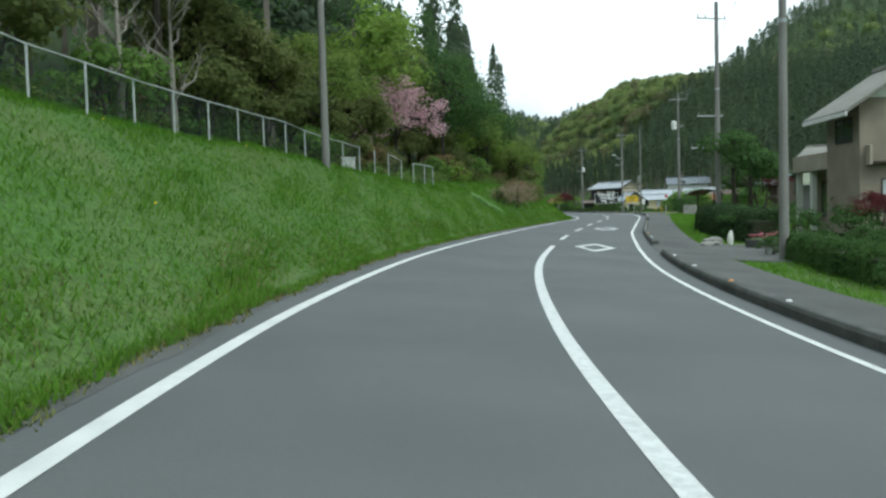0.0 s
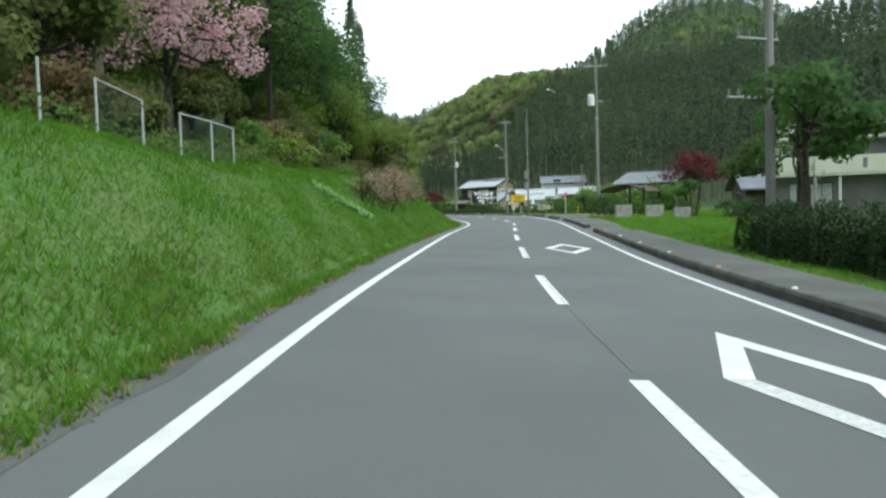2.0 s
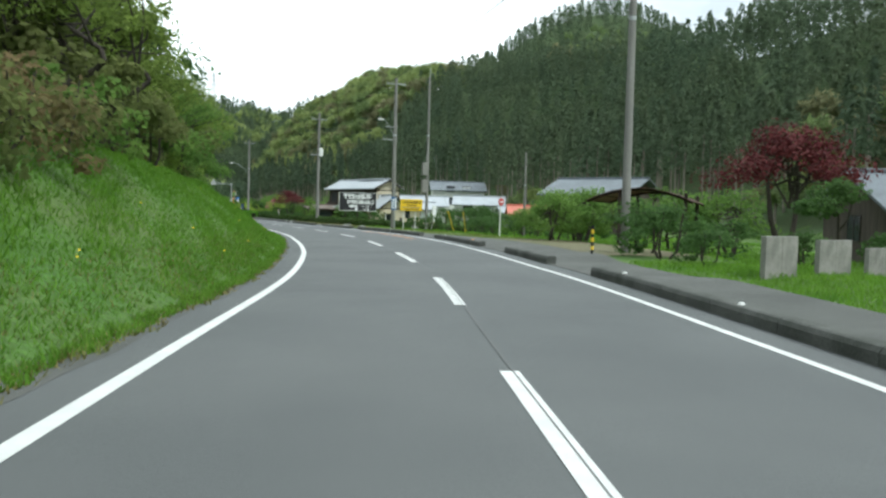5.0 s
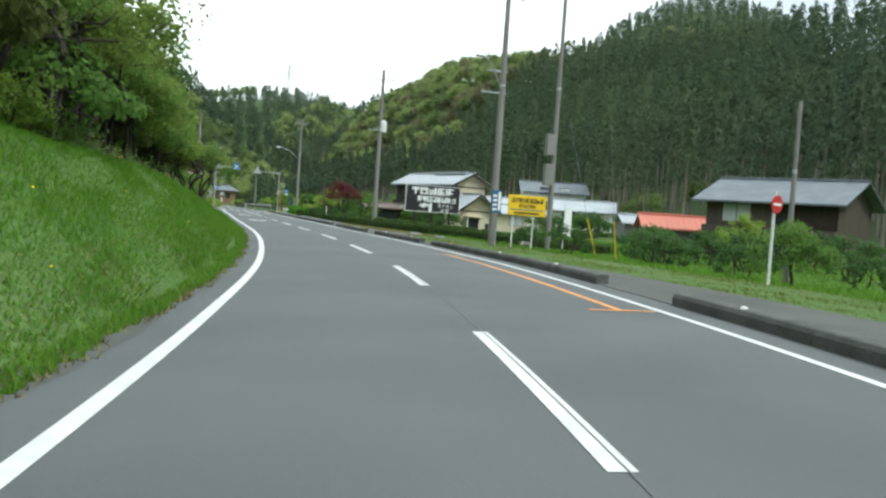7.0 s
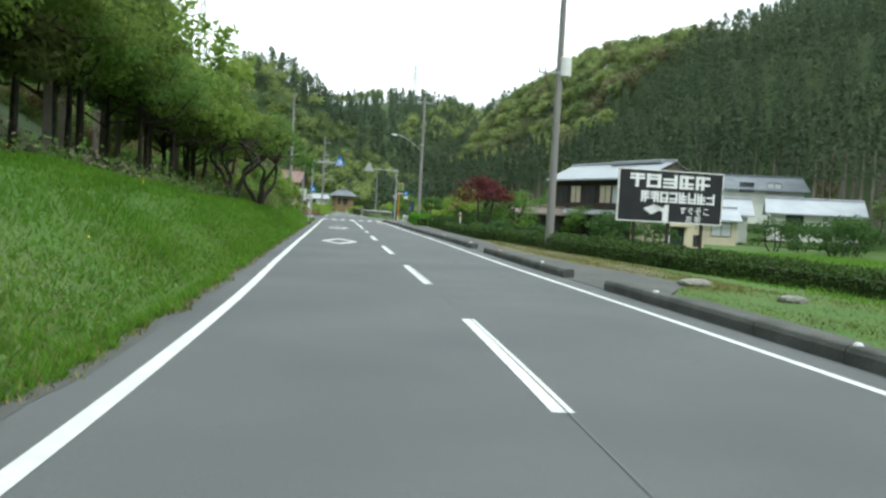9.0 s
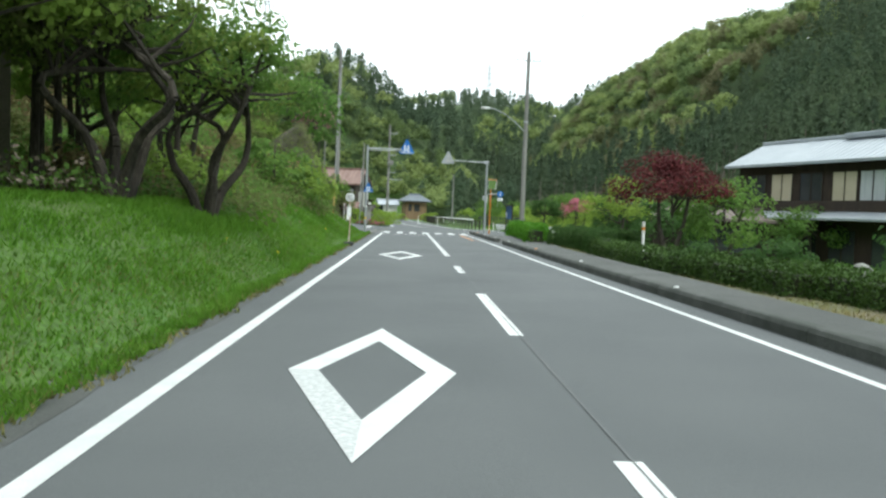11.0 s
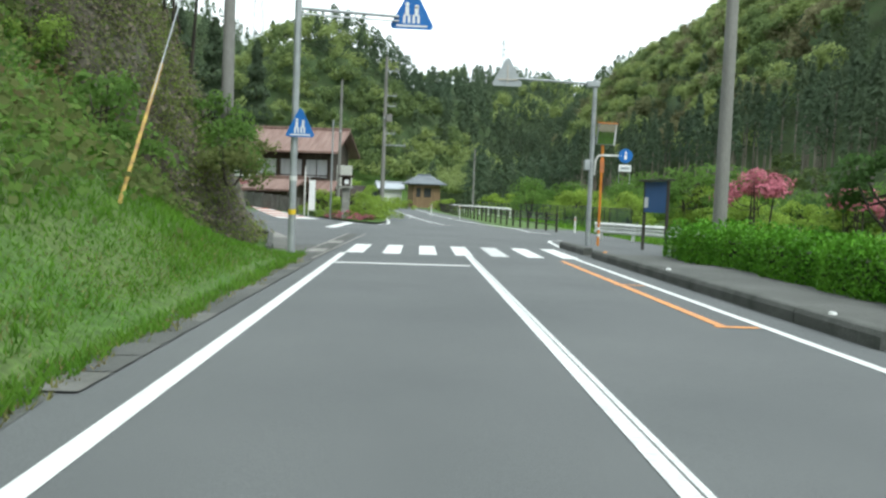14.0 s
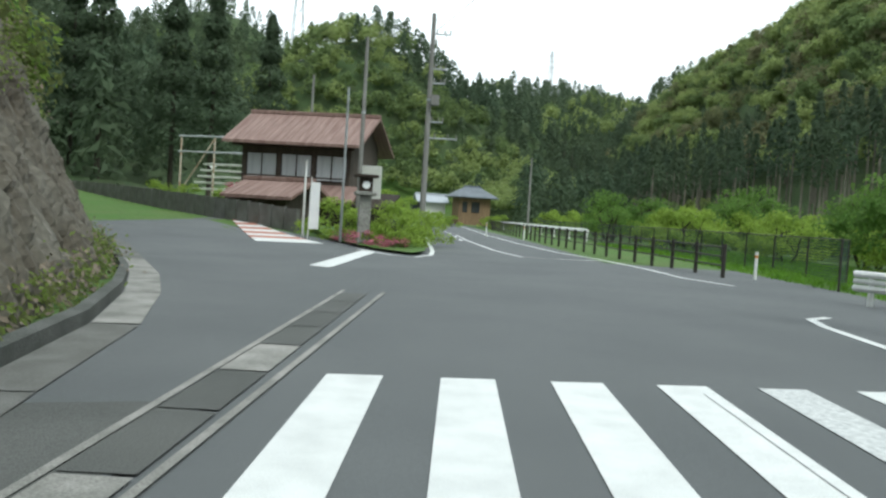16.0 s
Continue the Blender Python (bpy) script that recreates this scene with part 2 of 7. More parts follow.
HEDGE_TEA = mat("tea leaves", (0.045, 0.085, 0.02), (0.07, 0.12, 0.03), 1.0, 0.45, per_piece=0.4, leaf=0.25)
GRASS_LIGHT = mat("light weeds", (0.135, 0.275, 0.032), (0.10, 0.22, 0.026), 0.9, 0.6, per_piece=0.2, leaf=0.6)
GRASS_MOWN = mat("mown grass", (0.155, 0.185, 0.045), (0.115, 0.165, 0.032), 0.5, 0.7, per_piece=0.3, leaf=0.3)
WEED_PALE = mat("pale weed leaves", (0.30, 0.44, 0.20), (0.13, 0.28, 0.05), 3.0, 0.6, per_piece=0.3, leaf=0.35)
DIRT = mat("dry dirt and gravel", (0.15, 0.125, 0.085), (0.10, 0.115, 0.05), 0.9, 0.95, bump=0.6, bump_scale=30, fine=0.35)
# far canopies: the foliage colours greyed and paled, distance haze painted in
HAZED_BROAD = mat("hazed hillside broadleaf canopy", (0.145, 0.205, 0.080), (0.185, 0.24, 0.095), 0.03, 0.7, per_piece=0.2, leaf=0.6)
HAZED_FRESH = mat("hazed hillside fresh canopy", (0.245, 0.305, 0.115), (0.29, 0.35, 0.13), 0.04, 0.7, per_piece=0.2, leaf=0.6)
HAZED_OLIVE = mat("hazed hillside budding canopy", (0.215, 0.205, 0.115), (0.17, 0.185, 0.09), 0.05, 0.7, per_piece=0.2, leaf=0.6)
BLOSSOM_PALE = mat("pale shrub blossom", (0.42, 0.30, 0.26), (0.26, 0.22, 0.12), 2.0, 0.7, per_piece=0.3, leaf=0.62)
DANDELION = mat("dandelion petals", (0.75, 0.55, 0.02), (0.7, 0.5, 0.02), 3, 0.6)
GALV_PALE = mat("pale zinc", (0.50, 0.53, 0.52), (0.40, 0.43, 0.42), 4, 0.5, metal=0.2, fine=0.1)
CARPORT_ROOF = mat("smoked plastic sheet", (0.22, 0.14, 0.12), (0.17, 0.11, 0.09), 2, 0.3, leaf=0.5)

# ---- plan: the centre line of the road, with its cross slope ----
AXIS = [(8.2, -37, 4), (9.6, -17, 4.4), (10.3, 2, 4.5), (11.03, 22.88, 4.6), (12.36, 32.73, 4.4), (14.39, 42.38, 3.9), (16.82, 52.15, 3.0), (19.41, 61.51, 1.9), (22.25, 71.33, 0.9), (25.08, 80.8, -0.1),
        (27.94, 90.52, -1.2), (30.14, 100.38, -1.8), (31.89, 110.2, -1.7), (33.15, 120.02, -1.2), (33.79, 130.25, -0.8), (34.02, 140.34, -0.3), (33.98, 150.41, -0.2), (33.9, 160.34, -0.3), (33.84, 170.38, -0.4),
        (33.79, 180.33, -0.3), (33.7, 195, -0.3), (33.55, 212, -0.2), (33.4, 225, 0), (33.2, 238, 0), (32.4, 258, 0), (30.6, 285, 0), (28.6, 318, 0), (26, 350, 0), (16, 385, 0)]


def spline(points, n):
    p = np.array(points, float)
    t = np.concatenate([[0], np.cumsum(np.linalg.norm(np.diff(p[:, :2], axis=0), axis=1))])
    m = np.gradient(p, t, axis=0)
    q = np.linspace(0, t[-1], n)
    i = np.clip(np.searchsorted(t, q) - 1, 0, len(t) - 2)
    h = (t[i + 1] - t[i])[:, None]
    u = ((q - t[i]) / h[:, 0])[:, None]
    return (2 * u**3 - 3 * u**2 + 1) * p[i] + (u**3 - 2 * u**2 + u) * h * m[i] + (3 * u**2 - 2 * u**3) * p[i + 1] + (u**3 - u**2) * h * m[i + 1]


AX = spline(AXIS, 2600)
AD = np.gradient(AX[:, :2], axis=0)
AD /= np.linalg.norm(AD, axis=1)[:, None]
AS = np.concatenate([[0], np.cumsum(np.linalg.norm(np.diff(AX[:, :2], axis=0), axis=1))])
AS -= AS[np.argmin(abs(AX[:, 1] - 13.0))]      # s = 0 where the walk begins
BANK = np.tan(np.radians(np.convolve(np.pad(AX[:, 2], 60, "edge"), np.ones(121) / 121, "valid")))


def sc(x, y):
    """Distance along the road and offset from its centre line (right is positive)."""
    x, y = np.atleast_1d(x).astype(float), np.atleast_1d(y).astype(float)
    s, c, b = np.empty(x.shape), np.empty(x.shape), np.empty(x.shape)
    for i in range(0, len(x), 4000):
        j = slice(i, i + 4000)
        d = (x[j, None] - AX[None, ::4, 0])**2 + (y[j, None] - AX[None, ::4, 1])**2
        k = np.argmin(d, axis=1) * 4
        s[j] = AS[k] + (x[j] - AX[k, 0]) * AD[k, 0] + (y[j] - AX[k, 1]) * AD[k, 1]
        c[j] = (x[j] - AX[k, 0]) * AD[k, 1] - (y[j] - AX[k, 1]) * AD[k, 0]
        b[j] = BANK[k]
    return s, c, b


def on(s, c):
    """World x, y of a place on the road, and the road's heading there (radians, for a turn about z)."""
    x, y = np.interp(s, AS, AX[:, 0]), np.interp(s, AS, AX[:, 1])
    dx, dy = np.interp(s, AS, AD[:, 0]), np.interp(s, AS, AD[:, 1])
    return x + c * dy, y - c * dx, np.arctan2(-dx, dy)


def road_z(s, c):
    return -np.interp(s, AS, BANK) * (np.clip(c, -4.2, 6.5) + 1.37)


CREST_S = [-60, 25, 35, 41, 47, 54, 60, 75, 90, 110, 130, 150, 165, 175, 185, 195, 205, 240]
CREST_Z = [3.6, 3.5, 3.0, 2.65, 2.6, 2.95, 3.3, 3.45, 3.1, 2.6, 2.1, 1.5, 1.3, 1.6, 2.2, 2.6, 3.2, 3.2]
EDGE_Y = [0, 60, 100, 140, 180, 230, 280, 450]      # foot of the wooded valley side
EDGE_X = [60, 60, 66, 82, 80, 86, 72, 62]
ROCK_Y = [200, 206, 212, 214.7, 217, 223, 231, 240, 250, 262]
ROCK_X = [28.6, 28.5, 28.3, 28.2, 27.7, 25.6, 21.8, 15.5, 7.5, -4]


def smooth(e0, e1, x):
    t = np.clip((x - e0) / (e1 - e0), 0, 1)
    return t * t * (3 - 2 * t)


def bumps(x, y, f, seed):
    """Cheap smooth relief."""
    r = np.random.RandomState(seed)
    z = 0
    for k in range(5):
        a, p = r.uniform(0, 6.28), r.uniform(0, 6.28)
        z = z + np.sin((x * np.cos(a) + y * np.sin(a)) * f * (1 + 0.37 * k) + p) / (1 + 0.5 * k)
    return z / 2.5


def ground_z(x, y):
    x, y = np.atleast_1d(x).astype(float), np.atleast_1d(y).astype(float)
    s, c, b = sc(x, y)
    base = -b * (np.clip(c, -4.2, 6.5) + 1.37) * (1 - smooth(7, 22, np.abs(c)))
    # grass bank, then the wooded slope
    d = -(c + 3.95)
    crest = np.interp(s, CREST_S, CREST_Z)
    w = crest / 0.70
    q = d / w
    bank = crest * np.where(q < 0.8, np.clip(q, 0, None) * 1.05, 0.84 + 0.16 * smooth(0.8, 1.3, q))
    bank = bank + 0.04 * np.clip(d - w, 0, 8) + 0.58 * np.clip(d - w - 6, 0, 75)
    bank = bank + 0.62 * smooth(168, 186, s) * np.clip(d - w - 0.3, 0, 12)
    bank = bank + 0.09 * bumps(x, y, 0.9, 3) * smooth(0.3, 2, d)
    # rock cutting at the junction
    rd = np.interp(y, ROCK_Y, ROCK_X) - x
    rock = 6.0 * smooth(0.7, 5.2, rd) + 0.6 * np.clip(rd - 5.2, 0, 60)
    k = smooth(203, 212, y)
    left = np.where(d > 0, bank, 0) * (1 - k) + np.where(rd > 0, rock, 0) * k * (1 - smooth(252, 275, y))
    # side road climbs gently
    rise = RISE * smooth(232, 262, y) * smooth(30, 22, x) * (1 - smooth(300, 340, y))
    left = np.where(c < 0, left + rise * (rd < 0.2) * (y > 215), 0)
    z = base + left
    # valley side on the right
    edge = np.interp(y, EDGE_Y, EDGE_X)
    side = 39 * np.interp(y, RIDGE_Y, RIDGE_F) * smooth(-3, 48, x - edge + 3.0 * bumps(x, y, 0.03, 5)) * (0.94 + 0.09 * bumps(x, y, 0.021, 8))
    z = z + np.where(c > 6, side, 0) - 0.3 * smooth(8, 15, c) * (1 - smooth(200, 215, s))
    # hills that close the valley
    far = 0
    for hx, hy, hr, hh in HILLS:
        far = np.maximum(far, hh * np.exp(-((x - hx)**2 + (y - hy)**2) / (hr * hr)))
    z = np.maximum(z, 0) + np.maximum(far * np.maximum(smooth(12, 34, np.abs(c)), smooth(375, 420, y)) - np.clip(z, 0, None) * (x > 45), 0) + np.minimum(z, 0)
    return z - 0.10 * smooth(-4.1, -3.7, c) * (1 - smooth(4.4, 5.6, c)) * (s < 206) - 0.06 * ((s >= 206) & (s < 340) & (np.abs(c - 1) < 6))


HILLS = ((2, 440, 42, 47), (40, 446, 21, 33), (-48, 400, 45, 33), (-75, 330, 55, 42), (-66, 525, 62, 71), (70, 690, 150, 70), (-20, 720, 120, 62), (190, 640, 90, 70), (276, 500, 116, 117))
RIDGE_Y = [60, 150, 195, 225, 250, 300, 330, 370, 405, 435, 470, 500, 560]      # height of the valley side along its ridge
RIDGE_F = [1.0, 0.92, 0.84, 0.88, 1.0, 1.06, 1.14, 1.26, 1.30, 1.20, 1.20, 1.30, 1.0]
RISE = 1.0        # climb of the side road


def wooded(x, y):
    """True where the valley is under trees."""
    s, c, b = sc(x, y)
    crest = np.interp(s, CREST_S, CREST_Z)
    left = (c < -(3.95 + crest / 0.70 + 3.0)) & (y < 208)
    cut = (y >= 208) & (np.interp(y, ROCK_Y, ROCK_X) - x > 8) & (y < 262)
    beyond = (y >= 262) & (c < -24) | (y > 330) & (np.abs(c) > 14) | (y > 392)
    shrubby = (s > 166) & (y < 226) & (c > -25)
    return (left | cut | beyond) & ~shrubby | (x > np.interp(y, EDGE_Y, EDGE_X)) & (c > 10)


def link(name, verts, faces, material, parent=None, smooth_shade=False):
    me = bpy.data.meshes.new(name)
    me.from_pydata(verts, [], faces)
    me.materials.append(material)
    if smooth_shade:
        me.polygons.foreach_set("use_smooth", [True] * len(me.polygons))
    ob = new(name, me)
    ob.parent = parent
    return ob


def quads(name, v, material, parent=None, size=4):
    """A mesh of separate pieces from an array (n, size, 3)."""
    n = len(v)
    me = bpy.data.meshes.new(name)
    me.vertices.add(n * size)
    me.vertices.foreach_set("co", np.ascontiguousarray(v, np.float32).ravel())
    me.loops.add(n * size)
    me.loops.foreach_set("vertex_index", np.arange(n * size, dtype=np.int32))
    me.polygons.add(n)
    me.polygons.foreach_set("loop_start", np.arange(0, n * size, size, dtype=np.int32))
    me.update(calc_edges=True)
    me.materials.append(material)
    ob = new(name, me)
    ob.parent = parent
    return ob


def part(name, bm, material, parent, label=""):
    me = bpy.data.meshes.new(name)
    bm.to_mesh(me)
    bm.free()
    me.materials.append(material)
    ob = new(name, me)
    ob.parent = parent
    if label:
        ob["label"] = label
    return ob


def box(bm, x0, x1, y0, y1, z0, z1, bevel=0.0):
    r = bmesh.ops.create_cube(bm, size=1, matrix=Matrix.Translation(((x0 + x1) / 2, (y0 + y1) / 2, (z0 + z1) / 2)) @ Matrix.Diagonal((x1 - x0, y1 - y0, z1 - z0, 1)))
    if bevel:
        es = list({e for v in r["verts"] for e in v.link_edges})
        bmesh.ops.bevel(bm, geom=es, offset=bevel, segments=2, affect="EDGES", profile=0.5)
    return bm


def rod(bm, a, b, r0, r1=None, n=10):
    a, b = Vector(a), Vector(b)
    d = b - a
    m = Matrix.Translation((a + b) / 2) @ d.to_track_quat("Z", "Y").to_matrix().to_4x4()
    bmesh.ops.create_cone(bm, cap_ends=True, segments=n, radius1=r0, radius2=r0 if r1 is None else r1, depth=d.length, matrix=m)
    return bm


def empty(name, x, y, z, rz=0.0, label="", category="", group=""):
    ob = new(name)
    ob.empty_display_size = 0.2
    ob.matrix_world = Matrix.LocRotScale((x, y, z), Euler((0, 0, rz)), None)
    return tagged(ob, label, category, group)


# ---- the ground: one sheet from the verge to the far hills ----
def lines_of(*spans):
    out = []
    for a, b, step in spans:
        out += list(np.arange(a, b, step))
    return np.array(out + [spans[-1][1]])


gx = lines_of((-900, -300, 60), (-300, -80, 14), (-80, -20, 4), (-20, 0, 1.5), (0, 46, 0.6), (46, 70, 2), (70, 160, 4), (160, 320, 14), (320, 1000, 70))
gy = lines_of((-700, -200, 60), (-200, -40, 12), (-40, 0, 2), (0, 240, 0.7), (240, 300, 2), (300, 520, 7), (520, 900, 16), (900, 2600, 120))
GX, GY = np.meshgrid(gx, gy)
GZ = ground_z(GX.ravel(), GY.ravel())
nx, ny = len(gx), len(gy)
idx = np.arange(nx * ny).reshape(ny, nx)
ground = link("ground", np.stack([GX.ravel(), GY.ravel(), GZ], 1).tolist(), np.stack([idx[:-1, :-1], idx[:-1, 1:], idx[1:, 1:], idx[1:, :-1]], -1).reshape(-1, 4).tolist(), SOIL, smooth_shade=True)
ground.data.materials.append(LITTER)
WOOD = wooded(GX.ravel(), GY.ravel()).reshape(ny, nx)
ground.data.polygons.foreach_set("material_index", WOOD[:-1, :-1].ravel().astype(np.int32))
tagged(ground, "grassy road bank and wooded valley floor of dark soil", "ground", kind="structure")


def table(*pairs):
    a, b = zip(*pairs)
    return lambda s, k=0.0: np.interp(s, a, b) + k


LEFT = table((-45, -3.15), (10, -3.18), (30, -3.0), (42, -2.90), (52, -2.95), (62, -3.05), (80, -3.0), (90, -2.95), (102, -3.1), (113, -3.15), (125, -3.1), (140, -3.12), (170, -3.02), (200, -2.97))
RIGHT = table((-45, 2.9), (15, 2.92), (35, 3.0), (45, 2.9), (55, 2.98), (70, 2.95), (83, 2.72), (92, 2.9), (100, 3.08), (113, 3.2), (127, 3.02), (142, 2.85), (155, 2.88), (172, 2.72), (186, 2.7), (205, 2.62))


def strip(name, s0, s1, c0, c1, z, material, parent=None, step=1.0, across=1, thick=0.0):
    """A band that follows the road between two offsets; c0 and c1 are numbers or functions of s."""
    n = max(2, int((s1 - s0) / step) + 1)
    ss = np.linspace(s0, s1, n)
    a = np.array([c0(q) for q in ss]) if callable(c0) else np.full(n, float(c0))
    b = np.array([c1(q) for q in ss]) if callable(c1) else np.full(n, float(c1))
    V = []
    for k in range(across + 1):
        c = a + (b - a) * k / across
        x, y, _ = on(ss, c)
        up = np.array([z(q) for q in ss]) if callable(z) else z
        V.append(np.stack([x, y, road_z(ss, c) + up], 1))
    V = np.stack(V, 1)
    m = across + 1
    F = [(i * m + k, i * m + k + 1, (i + 1) * m + k + 1, (i + 1) * m + k) for i in range(n - 1) for k in range(across)]
    V = V.reshape(-1, 3)
    if thick:
        base = len(V)
        low = V.copy()
        low[:, 2] -= thick
        for i in range(n - 1):
            F.append((i * m, (i + 1) * m, base + (i + 1) * m, base + i * m))
            F.append((i * m + across, base + i * m + across, base + (i + 1) * m + across, (i + 1) * m + across))
        F.append((0, base, base + across, across))
        e = (n - 1) * m
        F.append((e, e + across, base + e + across, base + e))
        V = np.concatenate([V, low])
    return link(name, V.tolist(), F, material, parent, smooth_shade=False)


def mark(name, s0, s1, c0, c1, material, label, group, z=0.006):
    return tagged(strip(name, s0, s1, c0, c1, z, material), label, "road marking", group, "structure")


def over(x, y):
    """Height of the road surface at a place."""
    s, c, _ = sc(x, y)
    return max(float(road_z(s, c)[0]), 0.0)


def flat(name, outline, z, material, label="", group="", category="road marking"):
    """A flat painted shape from its outline in x, y."""
    ob = link(name, [(x, y, z + over(x, y)) for x, y in outline], [tuple(range(len(outline)))], material)
    return tagged(ob, label, category, group, "structure")


tagged(strip("road", -45, 330, lambda s: -4.1 if s < 203 else -3.66, lambda s: RIGHT(s, 0.60), 0.0, ASPHALT, across=6), "grey asphalt country road with white edge lines", "road", kind="structure")
W = 0.075
mark("edge_line", -45, 200.6, lambda s: LEFT(s, -W), lambda s: LEFT(s, W), PAINT, "white painted edge line on the road", "edge lines")
mark("edge_line", -45, 203.5, lambda s: RIGHT(s, -0.06), lambda s: RIGHT(s, 0.06), PAINT, "white painted edge line on the road", "edge lines")
mark("centre_line", -45, 29.6, -0.085, 0.085, PAINT_LINE, "worn solid white centre line on the asphalt", "centre lines")
for k, a in enumerate((34.6, 44.4, 54.3, 64.3, 74.3, 84.4, 94.6, 105.2, 115.4, 125.1, 135.0, 144.9, 154.8, 164.8)):
    mark("centre_dash", a, a + (4.65 if k == 0 else 5.0 if k < 13 else 2.6), -0.085, 0.085, PAINT_LINE if k % 3 == 1 else PAINT, "white centre line dash on the asphalt", "centre dashes")
mark("centre_line", 172.5, 200.9, -0.085, 0.085, PAINT_LINE, "worn solid white centre line on the asphalt", "centre lines")
mark("crack_sealant", 30, 204.5, 0.026, 0.036, SEAL, "dark sealed joint along the middle of the road", "sealed joints", 0.0105)
tagged(strip("verge", -45, 202, -4.05, lambda s: -3.52 + 0.04 * math.sin(s * 1.1) + 0.03 * math.sin(s * 3.7 + 1), 0.004, ASPHALT_OLD), "worn grey asphalt verge along the grass bank", "verge", kind="structure")
for s0, s1, k in ((102.1, 116.4, -0.62), (190.1, 200.2, -0.50)):
    mark("orange_line", s0, s1, lambda s: RIGHT(s, k - 0.06), lambda s: RIGHT(s, k + 0.06), PAINT_ORANGE, "orange painted line for roadworks on the asphalt", "orange lines")
for s0 in (102.1, 116.4, 190.1, 194.8):
    mark("orange_tick", s0 - 0.06, s0 + 0.06, lambda s: RIGHT(s, -1.1 if s < 130 else -0.6), lambda s: RIGHT(s, -0.1), PAINT_ORANGE, "orange painted cross tick for roadworks", "orange lines", 0.008)


def diamond(s, c, half_l=2.65, half_w=0.72, tilt=0.0):
    """Hollow lozenge that announces a crossing: four bars."""
    pts = [(s + half_l, c), (s, c + half_w), (s - half_l, c), (s, c - half_w)]
    inner = [(s + half_l * 0.64, c), (s, c + half_w * 0.64), (s - half_l * 0.64, c), (s, c - half_w * 0.64)]
    ob = new("crossing_diamond")
    tagged(ob, "hollow white lozenge painted on the asphalt before the crossing", "road marking", "crossing diamonds", "structure")
    for i in range(4):
        j = (i + 1) % 4
        quad = [pts[i], pts[j], inner[j], inner[i]]
        V = []
        for a, b in quad:
            x, y, _ = on(a, b)
            V.append((x, y, float(road_z(a, b)) + 0.007 + 0.001 * (i % 2)))
        link("bar", V, [(0, 1, 2, 3)], PAINT_WORN if i == 2 else PAINT, ob)


for s, c in ((29.8, 1.45), (49.0, 1.42), (152.4, -1.55), (172.25, -1.52)):
    diamond(s, c)

# crossing, stop line and junction
for k in range(8):
    x0 = 30.62 + 0.877 * k
    dy = 0.09 * k
    flat("crossing_bar", [(x0, 210.92 + dy), (x0 + 0.43, 210.97 + dy), (x0 + 0.42, 214.7 + dy * 1.6), (x0 - 0.01, 214.62 + dy * 1.6)], 0.008, PAINT if k != 4 else PAINT_WORN, "white bar of a pedestrian crossing on the asphalt", "crossing bars")
flat("stop_line", [(30.72, 207.65), (33.42, 207.95), (33.42, 208.23), (30.72, 207.93)], 0.008, PAINT, "white stop line before the crossing", "stop lines")
LJ = [(30.05, 206), (28.95, 211), (28.3, 214.8), (27.1, 219.3), (25.4, 223.6), (21.7, 231.5), (16.2, 240.2), (8.5, 250), (-4, 261), (-12, 268)]
RJ = [(30.05, 236), (30.0, 236), (29.8, 236), (29.4, 236), (28.8, 236.2), (26.0, 240.4), (20.6, 246.2), (13, 253.4), (1, 264), (-6, 272)]
V, F = [], []
for i, (a, b) in enumerate(zip(LJ, RJ)):
    for k in range(9):
        x, y = a[0] + (b[0] - a[0]) * k / 8, a[1] + (b[1] - a[1]) * k / 8
        V.append((x, y, RISE * float(smooth(232, 262, y)) * float(smooth(30, 22, x)) + 0.002))
    if i:
        F += [((i - 1) * 9 + k, (i - 1) * 9 + k + 1, i * 9 + k + 1, i * 9 + k) for k in range(8)]
tagged(link("side_road", V, F, ASPHALT), "grey asphalt side road climbing away from the junction", "road", kind="structure")
tagged(strip("road_apron", 203.5, 226, 3.0, 7.6, 0.001, ASPHALT, across=2), "grey asphalt apron beside the junction", "road", kind="structure")
flat("verge", [(30.0, 199), (29.85, 199), (29.5, 203), (29.3, 207.6), (29.15, 209.2), (28.85, 211.4), (28.6, 213), (30.0, 213.5)], 0.004, ASPHALT_OLD, "worn asphalt and dirt corner beside the gantry pole", category="verge")
for k in range(2, 12):
    y0 = 205.56 + 1.28 * k
    x0 = 29.76 + 0.006 * k
    m = CONCRETE if k in (4, 7) else ASPHALT_OLD
    flat("gutter_lid", [(x0, y0), (x0 + 0.37, y0 + 0.02), (x0 + 0.38, y0 + 1.25), (x0 + 0.012, y0 + 1.24)], 0.012, m, "grey concrete gutter cover slab set in the asphalt", "gutter lids", "gutter lid")


for k in range(19):
    y0 = 196.4 + 0.62 * k
    flat("gutter_lid", [(29.93, y0), (30.26, y0 + 0.01), (30.26, y0 + 0.60), (29.93, y0 + 0.59)], 0.007, ASPHALT_OLD if k % 5 else CONCRETE_DARK, "grey concrete gutter cover slab set in the asphalt", "gutter lids", "gutter lid")
for x0, x1 in ((29.69, 29.78), (30.14, 30.40)):
    flat("gutter_edging", [(x0, 208.4), (x0 + 0.06, 208.4), (x1 + 0.06, 221.3), (x1, 221.3)], 0.014, CONCRETE, "thin concrete edging beside the gutter covers", "gutter edgings", "gutter edging")


